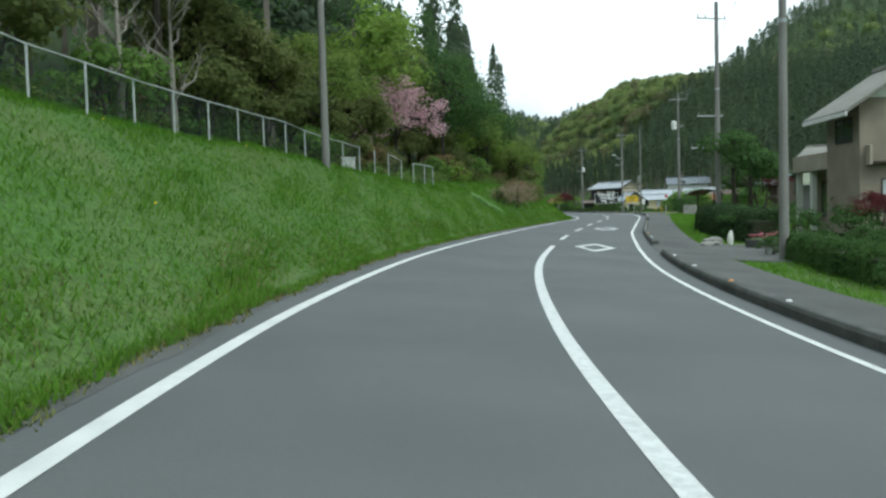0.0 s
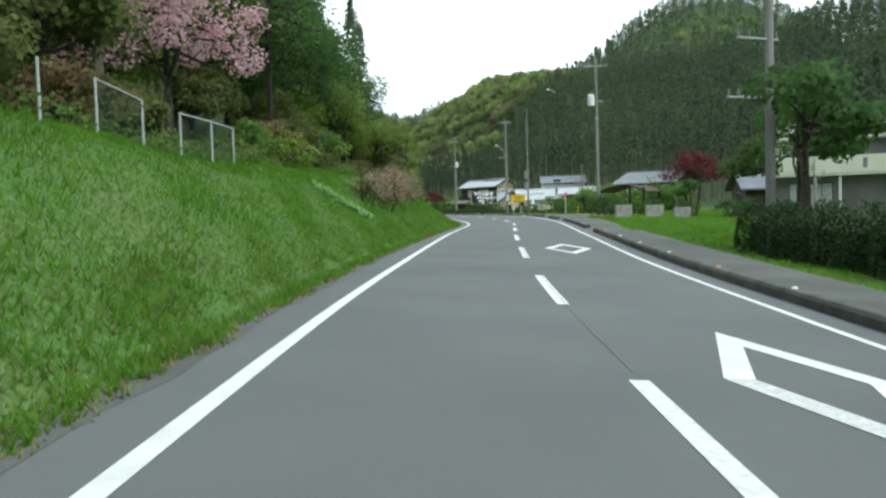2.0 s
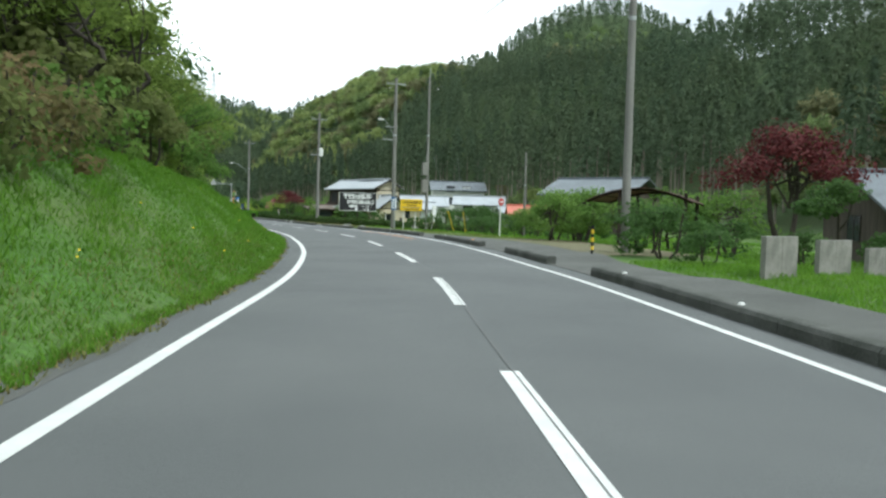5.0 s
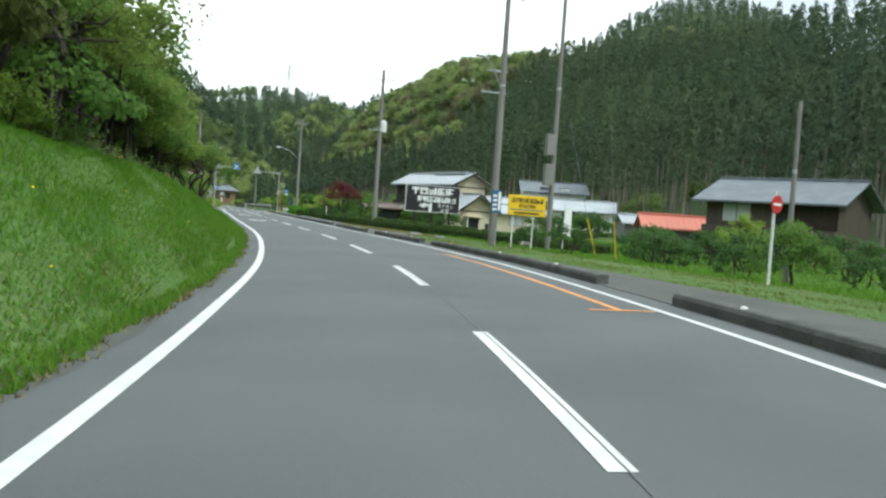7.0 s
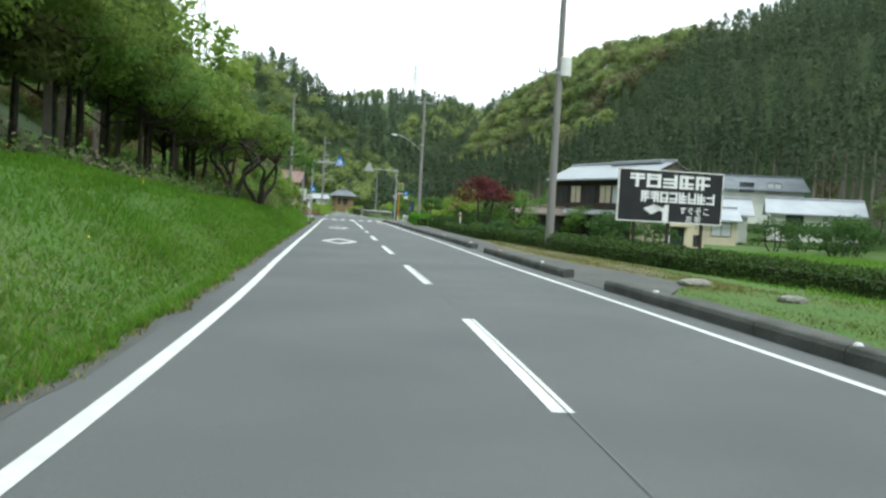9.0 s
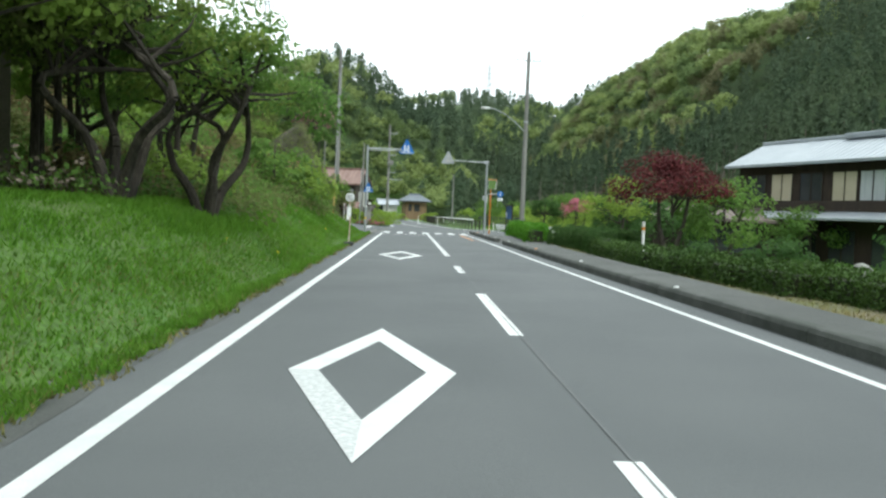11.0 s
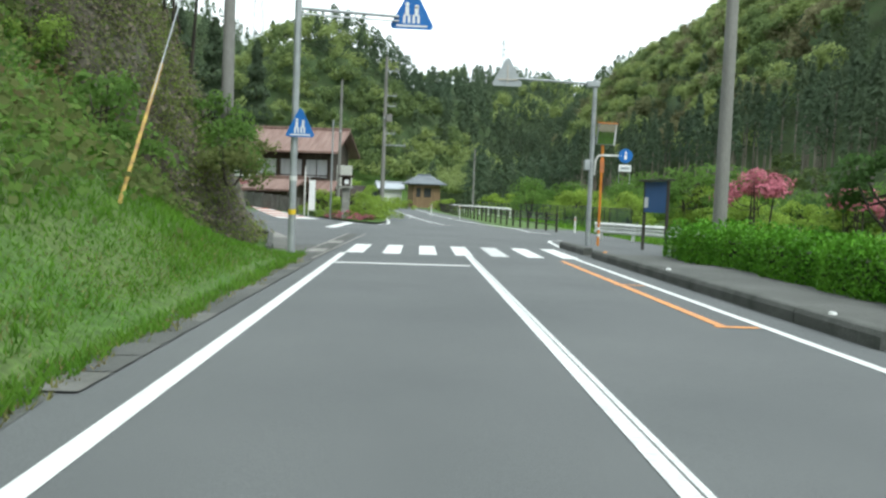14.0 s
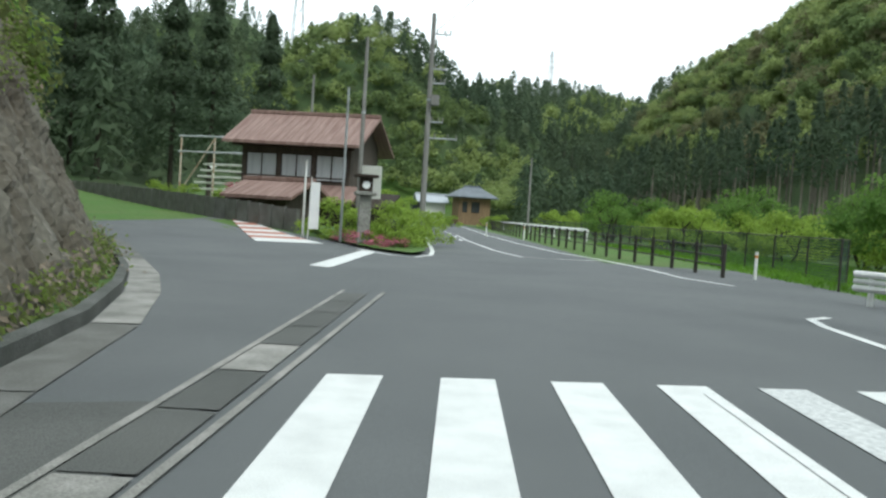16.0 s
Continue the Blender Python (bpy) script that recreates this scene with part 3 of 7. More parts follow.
def polyline_paint(name, pts, w, label, group, z=0.009, material=None):
    V, F = [], []
    p = [Vector((x, y, 0)) for x, y in pts]
    for i, q in enumerate(p):
        d = (p[min(i + 1, len(p) - 1)] - p[max(i - 1, 0)]).normalized()
        nn = Vector((-d.y, d.x, 0)) * w / 2
        V += [(q.x + nn.x, q.y + nn.y, z + over(q.x + nn.x, q.y + nn.y)), (q.x - nn.x, q.y - nn.y, z + over(q.x - nn.x, q.y - nn.y))]
        if i:
            F.append((2 * i - 2, 2 * i - 1, 2 * i + 1, 2 * i))
    return tagged(link(name, V, F, material or PAINT), label, "road marking", group, "structure")


EDGE = "white painted edge line at the junction"
polyline_paint("edge_line", [(19.9, 255), (24, 243.5), (26.5, 238.5), (28.7, 234.4), (29.6, 232.7), (30.3, 232.4), (30.7, 234.0), (30.65, 237), (30.2, 245), (29.3, 258), (27.4, 285), (25.6, 318)], 0.15, EDGE, "edge lines")
polyline_paint("edge_line", [(38.2, 228.5), (37.5, 230.5), (37.3, 234), (36.6, 239), (35.6, 243), (34.6, 252), (33.5, 266), (32.5, 285), (31.4, 310), (31.2, 330)], 0.15, EDGE, "edge lines")
polyline_paint("edge_line", [(36.9, 238.0), (35.4, 236.9), (33.7, 236.6), (32.9, 241), (31.9, 252), (31.3, 262)], 0.13, EDGE, "edge lines")
polyline_paint("edge_line", [(37.6, 221.9), (37.1, 221.4), (36.9, 220.4), (36.7, 216.8)], 0.15, EDGE, "edge lines")
for k in range(6):
    a = 250 + 6.5 * k
    mark("centre_dash", a - 10, a - 7, -1.2, -1.05, PAINT, "white centre line dash on the asphalt", "centre dashes", 0.007)
flat("give_way_bar", [(28.35, 226.3), (28.85, 226.0), (29.05, 234.0), (28.55, 234.2)], 0.010, PAINT, "white bar painted at the mouth of the side road", "stop lines")
def slope_z(x, y, up):
    return RISE * float(smooth(232, 262, y)) * float(smooth(30, 22, x)) + up


def sloped(name, outline, up, material, label, group):
    n = 8
    V = []
    A, B, C, D = [np.array(p) for p in outline]
    for i in range(n + 1):
        for p, q in ((A, D), (B, C)):
            w = p + (q - p) * i / n
            V.append((w[0], w[1], slope_z(w[0], w[1], up)))
    ob = link(name, V, [(2 * i, 2 * i + 1, 2 * i + 3, 2 * i + 2) for i in range(n)], material)
    return tagged(ob, label, "road marking", group, "structure")


sloped("hatched_island", [(20.2, 248.8), (20.35, 248.85), (27.0, 236.4), (25.0, 235.2)], 0.030, PAINT, "white and red hatched triangle painted at the side road", "hatched islands")
for k in range(5):
    f0, f1 = 0.22 + 0.15 * k, 0.30 + 0.15 * k
    A, B, C = np.array((20.2, 248.8)), np.array((25.0, 235.2)), np.array((27.0, 236.4))
    sloped("hatch_bar", [tuple(A + (B - A) * f0 * 0.97), tuple(A + (C - A) * f0 * 0.97), tuple(A + (C - A) * f1 * 0.97), tuple(A + (B - A) * f1 * 0.97)], 0.036, PAINT_RED, "faded red bar of the hatched triangle", "hatch bars")

# kerb: precast blocks with openings at the drives
KERB_RUNS = [(-45, 27.2), (32.7, 61.8), (65.7, 79.8), (83.4, 88.8), (93.2, 103.1), (106.8, 123.6), (125.6, 135.3), (138.1, 148.4), (151.0, 186.1), (188.8, 202), (203, 206.6)]
kerb = tagged(new("kerb"), "dark weathered precast concrete kerb blocks along the pavement", "kerb", kind="structure")


def kerb_block(s0, s1):
    prof = [(0, -0.06), (0.0, 0.13), (0.03, 0.185), (0.07, 0.20), (0.23, 0.20), (0.25, 0.18), (0.25, -0.06)]
    V, F = [], []
    n = len(prof)
    for i, s in enumerate((s0, (s0 + s1) / 2, s1)):
        for c, z in prof:
            cc = RIGHT(s, 0.56 + c)
            x, y, _ = on(s, cc)
            V.append((x, y, float(road_z(s, cc)) + z))
        if i:
            F += [((i - 1) * n + k, (i - 1) * n + k + 1, i * n + k + 1, i * n + k) for k in range(n - 1)]
    F += [tuple(range(n - 1, -1, -1)), tuple(range(2 * n, 3 * n))]
    return link("kerb_block", V, F, KERB_STONE, kerb)


for a, b in KERB_RUNS:
    n = max(1, round((b - a) / 2.0))
    for k in range(n):
        kerb_block(a + (b - a) * k / n + 0.008, a + (b - a) * (k + 1) / n - 0.008)
    # rounded end stones dip to the road
GAPS = [(a + b) / 2 for a, b in zip([r[1] for r in KERB_RUNS], [r[0] for r in KERB_RUNS[1:]])]


def pave_z(s):
    """The pavement sinks to the road at the drives."""
    d = np.min(np.abs(np.array(GAPS) - s))
    high = np.interp(s, [0, 84, 92, 112, 118, 134, 138, 148, 156, 200], [0.13, 0.13, 0.03, 0.03, 0.15, 0.15, 0.03, 0.03, 0.13, 0.13])
    return 0.012 + (high - 0.012) * float(smooth(1.6, 4.2, d))


PAVE_OUT = table((-45, 5.3), (84, 5.4), (92, 6.15), (105, 6.0), (112, 5.2), (118, 4.25), (134, 4.2), (138, 6.4), (143, 5.4), (151, 4.9), (170, 5.0), (181, 5.2), (190, 6.2), (204, 6.6))
tagged(strip("pavement", -45, 204, lambda s: RIGHT(s, 0.58), PAVE_OUT, pave_z, ASPHALT_OLD, across=3, thick=0.16, step=0.6), "old grey asphalt pavement behind the kerb", "pavement", kind="structure")
tagged(strip("dirt_verge", 140, 204, lambda s: PAVE_OUT(s, -0.02), lambda s: 7.2 + 0.3 * math.sin(s * 0.8), 0.008, DIRT, across=3), "dry brown dirt and gravel behind the pavement", "verge", kind="structure")
for s0, s1, out, m_, lab in ((26.2, 35.2, 11.5, ASPHALT_OLD, "old grey asphalt drive to the first garden"), (86.5, 101.5, 9.4, DIRT, "bare brown dirt forecourt before the carport")):
    tagged(strip("drive", s0, s1, lambda s: PAVE_OUT(s, -0.02), out, 0.02, m_, across=4), lab, "drive", kind="structure")
reflector_s = [-8, 2, 9, 12.5, 16, 20, 24, 36, 40, 44.5, 49, 53.5, 58, 68, 73, 78, 95, 101, 110, 115, 121, 127.5, 133, 140.5, 146, 152, 160, 168, 176, 184, 190, 196, 201]
for k, s in enumerate(reflector_s):
    c = RIGHT(s, 0.68)
    x, y, h = on(s, c)
    bm = bmesh.new()
    bmesh.ops.create_cone(bm, cap_ends=True, segments=10, radius1=0.055, radius2=0.035, depth=0.03, matrix=Matrix.Translation((0, 0, 0.015)))
    e = part("kerb_reflector", bm, PAINT if k % 4 else PAINT_ORANGE, None)
    e.matrix_world = Matrix.Translation((x, y, float(road_z(s, c)) + 0.199))
    tagged(e, "small white reflector stud on the kerb", "reflector", "kerb reflectors")


# ---- plants ----
def unit(v):
    return v / np.maximum(np.linalg.norm(v, axis=-1, keepdims=True), 1e-9)


def rhombs(P, length, width, rng, along=None, spread=1.0, face=None):
    """Leaf-shaped pieces at the places P; along gives the way they point."""
    n = len(P)
    a = rng.normal(size=(n, 3))
    if along is not None:
        a = along + spread * a * 0.5
    a = unit(a)
    b = unit(np.cross(a, rng.normal(size=(n, 3))))
    if face is not None:
        f = unit(unit(face) + 0.42 * rng.normal(size=(n, 3)))
        a = unit(a - f * np.sum(a * f, 1)[:, None])
        b = np.cross(f, a)
    L = (length * rng.uniform(0.6, 1.3, n))[:, None]
    Wd = (width * rng.uniform(0.7, 1.2, n))[:, None]
    return np.stack([P - a * L * 0.5, P + b * Wd * 0.5, P + a * L * 0.5, P - b * Wd * 0.5], 1)


def crown_points(rng, n, clumps, rx, rz, cz, hollow=0.55, clump_r=0.32, low=0.45):
    """Places of leaves: round clumps on a lumpy ellipsoid, with gaps between."""
    d = unit(rng.normal(size=(clumps, 3)))
    d[:, 2] = np.abs(d[:, 2]) * (0.65 + low) - low
    r = rng.uniform(hollow, 1.0, clumps)[:, None]
    C = d * r * np.array([rx, rx, rz]) + np.array([0, 0, cz])
    k = rng.randint(0, clumps, n)
    s = rng.uniform(0.6, 1.25, clumps)[k][:, None]
    off = unit(rng.normal(size=(n, 3))) * (rng.uniform(0.25, 1, n) ** 0.5)[:, None]
    P = C[k] + off * s * clump_r * np.array([rx, rx, rz * 0.8])
    return P, C, 0.8 * unit(off) + 0.6 * unit(P - np.array([0, 0, cz])) + np.array([0, 0, 0.8])


def limbs(bm, C, base, top, r, rng, count):
    """Branches from the trunk out to the clumps."""
    for i in rng.choice(len(C), min(count, len(C)), replace=False):
        t = rng.uniform(0.1, 0.95)
        a = Vector((0, 0, base + (top - base) * t))
        b = Vector(C[i])
        m = a.lerp(b, 0.5) + Vector((rng.uniform(-0.2, 0.2), rng.uniform(-0.2, 0.2), -0.15 * (b - a).length))
        rod(bm, a, m, r * 0.45, r * 0.28, 5)
        rod(bm, m, b, r * 0.28, r * 0.08, 5)


def tree(name, seed, h, rx, rz, leaf_mat, n, leaf, r=0.14, clumps=26, limb_count=12, label="", category="tree", group="", stems=1, base=None, hollow=0.55, clump_r=0.32, low=0.45):
    """A tree at the origin: trunk with limbs, and a crown of leaves in clumps."""
    rng = np.random.RandomState(seed)
    t = empty(name, 0, 0, 0, 0, label, category, group)
    cz = h - rz * 0.95
    P, C, N = crown_points(rng, n, clumps, rx, rz, cz, hollow, clump_r, low)
    bm = bmesh.new()
    for k in range(stems):
        a = Vector((0.12 * k * math.cos(k * 2.1), 0.12 * k * math.sin(k * 2.1), -0.2))
        lean = 0.0 if stems == 1 else 0.35 * rx
        m = a + Vector((rng.uniform(-0.1, 0.1) + lean * math.cos(k * 2.1) * 0.5, rng.uniform(-0.1, 0.1) + lean * math.sin(k * 2.1) * 0.5, cz * 0.5))
        b = Vector((lean * math.cos(k * 2.1), lean * math.sin(k * 2.1), cz + rz * 0.4))
        rod(bm, a, m, r, r * 0.75, 8)
        rod(bm, m, b, r * 0.75, r * 0.3, 7)
    limbs(bm, C, cz * 0.45 if base is None else base, cz + rz * 0.3, r, rng, limb_count)
    part("trunk", bm, BARK, t)
    quads("crown", rhombs(P, leaf, leaf * 0.7, rng, face=N), leaf_mat, t)
    return t


def cedar_cards(rng, h, rmax, base, n, size, taper=0.75):
    t = rng.uniform(0, 1, n) ** 0.85
    z = base + (h - base) * t
    rr = rmax * (1 - t) ** taper * (0.75 + 0.25 * np.sin(t * 37 + rng.uniform(0, 6))) + 0.12
    ang = rng.uniform(0, 2 * np.pi, n)
    rad = rr * rng.uniform(0.35, 1.0, n) ** 0.7
    P = np.stack([rad * np.cos(ang), rad * np.sin(ang), z], 1)
    out = np.stack([np.cos(ang), np.sin(ang), np.full(n, -0.35)], 1)
    return rhombs(P, size, size * 0.6, rng, out, 0.8, out * 0.8 + np.array([0, 0, 0.9]))


def cedar(seed, h, rmax, base, n, size, label, group):
    rng = np.random.RandomState(seed)
    t = empty("cedar_tree", 0, 0, 0, 0, label, "conifer", group)
    part("trunk", rod(rod(bmesh.new(), (0, 0, -0.3), (0, 0, h * 0.5), 0.21, 0.15, 8), (0, 0, h * 0.5), (0, 0, h), 0.15, 0.02, 6), BARK, t)
    quads("crown", cedar_cards(rng, h, rmax, base, n, size), CEDAR, t)
    return t


def plant(proto, x, y, scale=1.0, turn=None, z=None, first=[]):
    """Sets a prototype down; the first call moves the prototype itself, later calls copy it."""
    z = float(ground_z(x, y)[0]) if z is None else z
    a = turn if turn is not None else (x * 7.3 + y * 3.1) % 6.28
    m = Matrix.LocRotScale((x, y, z), Euler((0, 0, a)), None) @ Matrix.Diagonal((scale, scale, scale, 1))
    if proto.name not in first:
        first.append(proto.name)
        proto.matrix_basis = m
        return proto
    c = copy_thing(proto, Matrix.LocRotScale((x, y, z), Euler((0, 0, a)), None))
    c.scale = (scale, scale, scale)
    return c


RW = np.random.RandomState(11)

# far woods: stuff, one mesh for each kind of foliage
FOREST = {"cedar": [], "broad": [], "fresh": [], "olive": [], "dark": [], "hill_broad": [], "hill_fresh": [], "hill_olive": []}
TRUNKS = []
LOW = {}
for k in range(4):
    r_ = np.random.RandomState(50 + k)
    LOW["cedar", k] = cedar_cards(r_, 9.5, 2.2, 0.5, 190, 0.95, 0.55)[:, :3]
    LOW["cedar_edge", k] = cedar_cards(r_, 17, 2.3, 8.5, 250, 1.15)[:, :3]
    P_, _, N_ = crown_points(r_, 420, 22, 3.0, 3.2, 6.2, 0.6, 0.38)
    LOW["broad", k] = rhombs(P_, 0.95, 0.8, r_, face=N_)[:, :3]
    P_, _, N_ = crown_points(r_, 900, 34, 2.9, 3.2, 6.2, 0.5, 0.28)
    LOW["broad_near", k] = rhombs(P_, 0.48, 0.40, r_, face=N_)[:, :3]
    LOW["cedar_near", k] = cedar_cards(r_, 17, 2.4, 6.0, 620, 0.62)[:, :3]
    LOW["cedar_far", k] = cedar_cards(r_, 9.0, 2.8, 0.0, 130, 1.35, 0.5)[:, :3]
    P_, _, N_ = crown_points(r_, 200, 16, 3.6, 3.6, 5.8, 0.6, 0.45)
    LOW["broad_far", k] = rhombs(P_, 1.5, 1.3, r_, face=N_)[:, :3]


def sow(kind, x, y, z, scale, low, rng):
    a = rng.uniform(0, 6.28)
    v = LOW[low, rng.randint(4)]
    R = np.array([[math.cos(a), -math.sin(a), 0], [math.sin(a), math.cos(a), 0], [0, 0, 1]]) * scale
    FOREST[kind].append(v @ R.T + np.array([x, y, z]))


def trunk_card(x, y, z, h, r):
    for k in range(3):
        a = k * 2.094
        b = a + 2.094
        TRUNKS.append([(x + r * math.cos(a), y + r * math.sin(a), z - 0.4), (x + r * math.cos(b), y + r * math.sin(b), z - 0.4), (x + r * 0.6 * math.cos(b), y + r * 0.6 * math.sin(b), z + h), (x + r * 0.6 * math.cos(a), y + r * 0.6 * math.sin(a), z + h)])


def grow(xs, ys, chooser):
    zz = ground_z(xs, ys)
    ok = wooded(xs, ys)
    for x, y, z, o in zip(xs, ys, zz, ok):
        if o:
            chooser(x, y, z)


def jitter_grid(x0, x1, y0, y1, step, rng):
    X, Y = np.meshgrid(np.arange(x0, x1, step), np.arange(y0, y1, step))
    X, Y = X.ravel(), Y.ravel()
    return X + rng.uniform(-0.42, 0.42, len(X)) * step, Y + rng.uniform(-0.42, 0.42, len(X)) * step


def right_side(x, y, z):
    """Cedar plantation, with broadleaf woods on the crest and towards the far end."""
    mix = bumps(np.array([x]), np.array([y]), 0.05, 21)[0] + RW.uniform(-0.35, 0.35)
    up = x - np.interp(y, EDGE_Y, EDGE_X)
    edge = up < 11
    crest = up > 41 and y > 255
    far_end = y > 312 and up > 6
    broad = mix > 0.8 or crest and mix > 0.0 or far_end and mix > -0.62 + (0.25 if up < 14 else 0) or up < 7 and RW.uniform() < 0.14
    if RW.uniform() < (0.25 if broad else 0.0):
        return
    if broad:
        u = RW.uniform()
        kind = "fresh" if u < (0.42 if crest or y > 325 else 0.2) else "olive" if u < 0.66 else "broad"
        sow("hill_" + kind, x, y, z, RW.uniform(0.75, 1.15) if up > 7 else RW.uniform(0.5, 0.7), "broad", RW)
    else:
        sow("cedar", x, y, z, RW.uniform(0.68, 0.86) if edge else RW.uniform(0.75, 1.15), "cedar_edge" if edge else "cedar", RW)
        if edge:
            trunk_card(x, y, z, 9.5, 0.2)


grow(*jitter_grid(60, 138, 20, 478, 3.4, RW), right_side)


def left_side(x, y, z):
    s, c, _ = sc(x, y)
    s = float(s[0])
    mix = bumps(np.array([x]), np.array([y]), 0.06, 31)[0] + RW.uniform(-0.4, 0.4)
    if mix > (0.55 if s < 50 else 0.25 if 98 < s < 135 else -0.5):
        u = RW.uniform()
        sow("broad" if u < 0.42 else "dark" if u < 0.66 else "fresh" if u < 0.88 else "olive", x, y, z, RW.uniform(0.8, 1.25), "broad_near", RW)
        trunk_card(x, y, z, 5, 0.16)
    else:
        sow("cedar", x, y, z, RW.uniform(0.85, 1.2), "cedar_near", RW)
        trunk_card(x, y, z, 10, 0.2)


grow(*jitter_grid(-26, 26, -14, 262, 4.2, RW), left_side)


def far_hills(x, y, z):
    mix = bumps(np.array([x]), np.array([y]), 0.035, 41)[0] + RW.uniform(-0.4, 0.4)
    if mix > 0.40:
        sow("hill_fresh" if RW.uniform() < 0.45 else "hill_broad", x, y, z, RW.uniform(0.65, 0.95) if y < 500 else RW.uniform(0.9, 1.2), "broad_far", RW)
    else:
        sow("cedar", x, y, z, RW.uniform(0.8, 1.2), "cedar_far", RW)


grow(*jitter_grid(-110, 60, 266, 500, 4.1, RW), far_hills)
grow(*jitter_grid(60, 130, 478, 640, 6.5, RW), far_hills)
grow(*jitter_grid(-150, 200, 500, 740, 7.4, RW), far_hills)
grow(*jitter_grid(140, 370, 320, 560, 5.8, RW), far_hills)
for key, m_, lab in (("cedar", CEDAR, "dense dark green cedar forest on the valley sides"), ("broad", BROAD, "green broadleaf woodland on the valley sides"), ("fresh", FRESH, "fresh yellow-green spring woodland on the ridge"),
                     ("olive", OLIVE, "olive brown budding trees among the woods"), ("dark", BROAD_DARK, "dark evergreen broadleaf woods above the bank"), ("hill_broad", HAZED_BROAD, "green broadleaf woods on the far valley side, haze put into the colour"),
                     ("hill_fresh", HAZED_FRESH, "fresh green trees along the ridge, paled in colour for haze"), ("hill_olive", HAZED_OLIVE, "olive budding trees on the far valley side, greyed in colour for haze")):
    if FOREST[key]:
        tagged(quads("woodland", np.concatenate(FOREST[key]), m_, None, 3), lab, "woodland", "woods", "stuff")
tagged(quads("woodland_trunks", np.array(TRUNKS), TRUNK_PALE), "pale straight cedar trunks at the forest edge", "tree trunks", "woods", "stuff")

# trees and shrubs along the top of the grass bank
edge_trees = [tree("broadleaf_tree", 70 + k, hh, rx, rz, m_, 5600, 0.18, 0.13, 46, 18, lab, "tree", "bank edge trees", clump_r=0.30) for k, (hh, rx, rz, m_, lab) in enumerate((
    (7.5, 3.0, 3.0, YOUNG, "green broadleaf tree at the top of the grass bank"), (9.5, 3.2, 4.2, BROAD_DARK, "tall dark green tree behind the grass bank"),
    (6.0, 2.6, 2.3, FRESH, "yellow-green spring tree at the top of the bank"), (5.0, 2.3, 2.0, OLIVE, "olive brown budding tree on the bank")))]
big_cedar = cedar(91, 17, 3.0, 3.5, 4200, 0.42, "tall dark green cedar on the wooded slope", "slope cedars")
shrubs = [tree("shrub", 80 + k, hh, rx, rz, m_, 1500 if k < 4 else 520, 0.15 if k < 4 else 0.11, 0.045, 22, 9, lab, "shrub", "bank shrubs", 3) for k, (hh, rx, rz, m_, lab) in enumerate((
    (2.0, 1.3, 1.0, OLIVE, "olive brown budding shrub on the grass bank"), (2.2, 1.5, 1.1, RUSSET, "russet shrub with pale blossom on the bank"), (1.8, 1.3, 0.9, BROAD, "green leafy shrub on the grass bank"),
    (2.0, 1.5, 1.0, FRESH, "bright yellow-green shrub on the overgrown slope"), (2.3, 1.3, 1.45, BLOSSOM_PALE, "thin twiggy shrub with pale pink blossom on the bank")))]
slope_shrubs = [tree("shrub", 180 + k, 1.9, 1.45, 1.3, m_, 1150, 0.155, 0.035, 26, 9, lab, "shrub", "slope shrubs", 3, hollow=0.4, clump_r=0.3, low=0.8) for k, (m_, lab) in enumerate((
    (OLIVE, "olive green shrub on the overgrown slope"), (BROAD, "dense green shrub on the overgrown slope"), (FRESH, "bright yellow-green shrub on the steep slope"), (RUSSET, "brownish budding shrub on the steep slope")))]
RT = np.random.RandomState(5)


def top_of(s):
    return 3.95 + np.interp(s, CREST_S, CREST_Z) / 0.70


for s in np.arange(-6, 164, 3.2):
    c = -(top_of(s) + RT.uniform(2.0, 5.0))
    if 42 < s < 56:
        c -= 3.0
    x, y, _ = on(s + RT.uniform(-1, 1), c)
    k = RT.choice([0, 1, 2, 3], p=[0.22, 0.46, 0.08, 0.24] if s < 50 else [0.46, 0.08, 0.30, 0.16])
    plant(edge_trees[k], float(x), float(y), RT.uniform(0.8, 1.2))
for s in list(np.arange(-6, 50, 6.5)) + list(np.arange(98, 137, 6.0)):
    x, y, _ = on(s, -(top_of(s) + RT.uniform(7, 10)))
    plant(big_cedar, float(x), float(y), RT.uniform(0.85, 1.15))
for s in np.arange(52, 98, 4.2):
    x, y, _ = on(s, -(top_of(s) + RT.uniform(6, 9)))
    plant(edge_trees[RT.choice([0, 1, 0])], float(x), float(y), RT.uniform(1.3, 1.6))
for s, c, k, sc_ in ((2, -10.5, 0, 1.2), (9, -10.6, 2, 1.3), (15, -10.4, 0, 1.4), (19, -10.2, 2, 1.2), (24, -10.3, 0, 1.5), (28, -10.0, 0, 1.3), (33, -10.0, 2, 1.0), (37, -9.9, 0, 1.1), (41, -10.2, 1, 1.0), (44, -10.4, 0, 1.1),
                     (56.0, -5.9, 4, 0.8), (59.3, -5.6, 4, 1.0), (61.5, -6.1, 4, 0.95), (65, -6.0, 4, 1.0),
                     (54, -10.2, 2, 1.0), (58, -10.4, 1, 1.1), (62, -10.3, 0, 1.3), (66, -10.2, 2, 1.3), (82, -8.4, 0, 1.5), (86, -8.7, 0, 1.5), (91, -8.8, 0, 1.4), (96, -8.9, 0, 1.5), (101, -8.6, 2, 1.5), (106, -8.6, 0, 1.6), (112, -8.3, 2, 1.5)):
    x, y, _ = on(s, c)
    plant(shrubs[k], float(x), float(y), sc_)
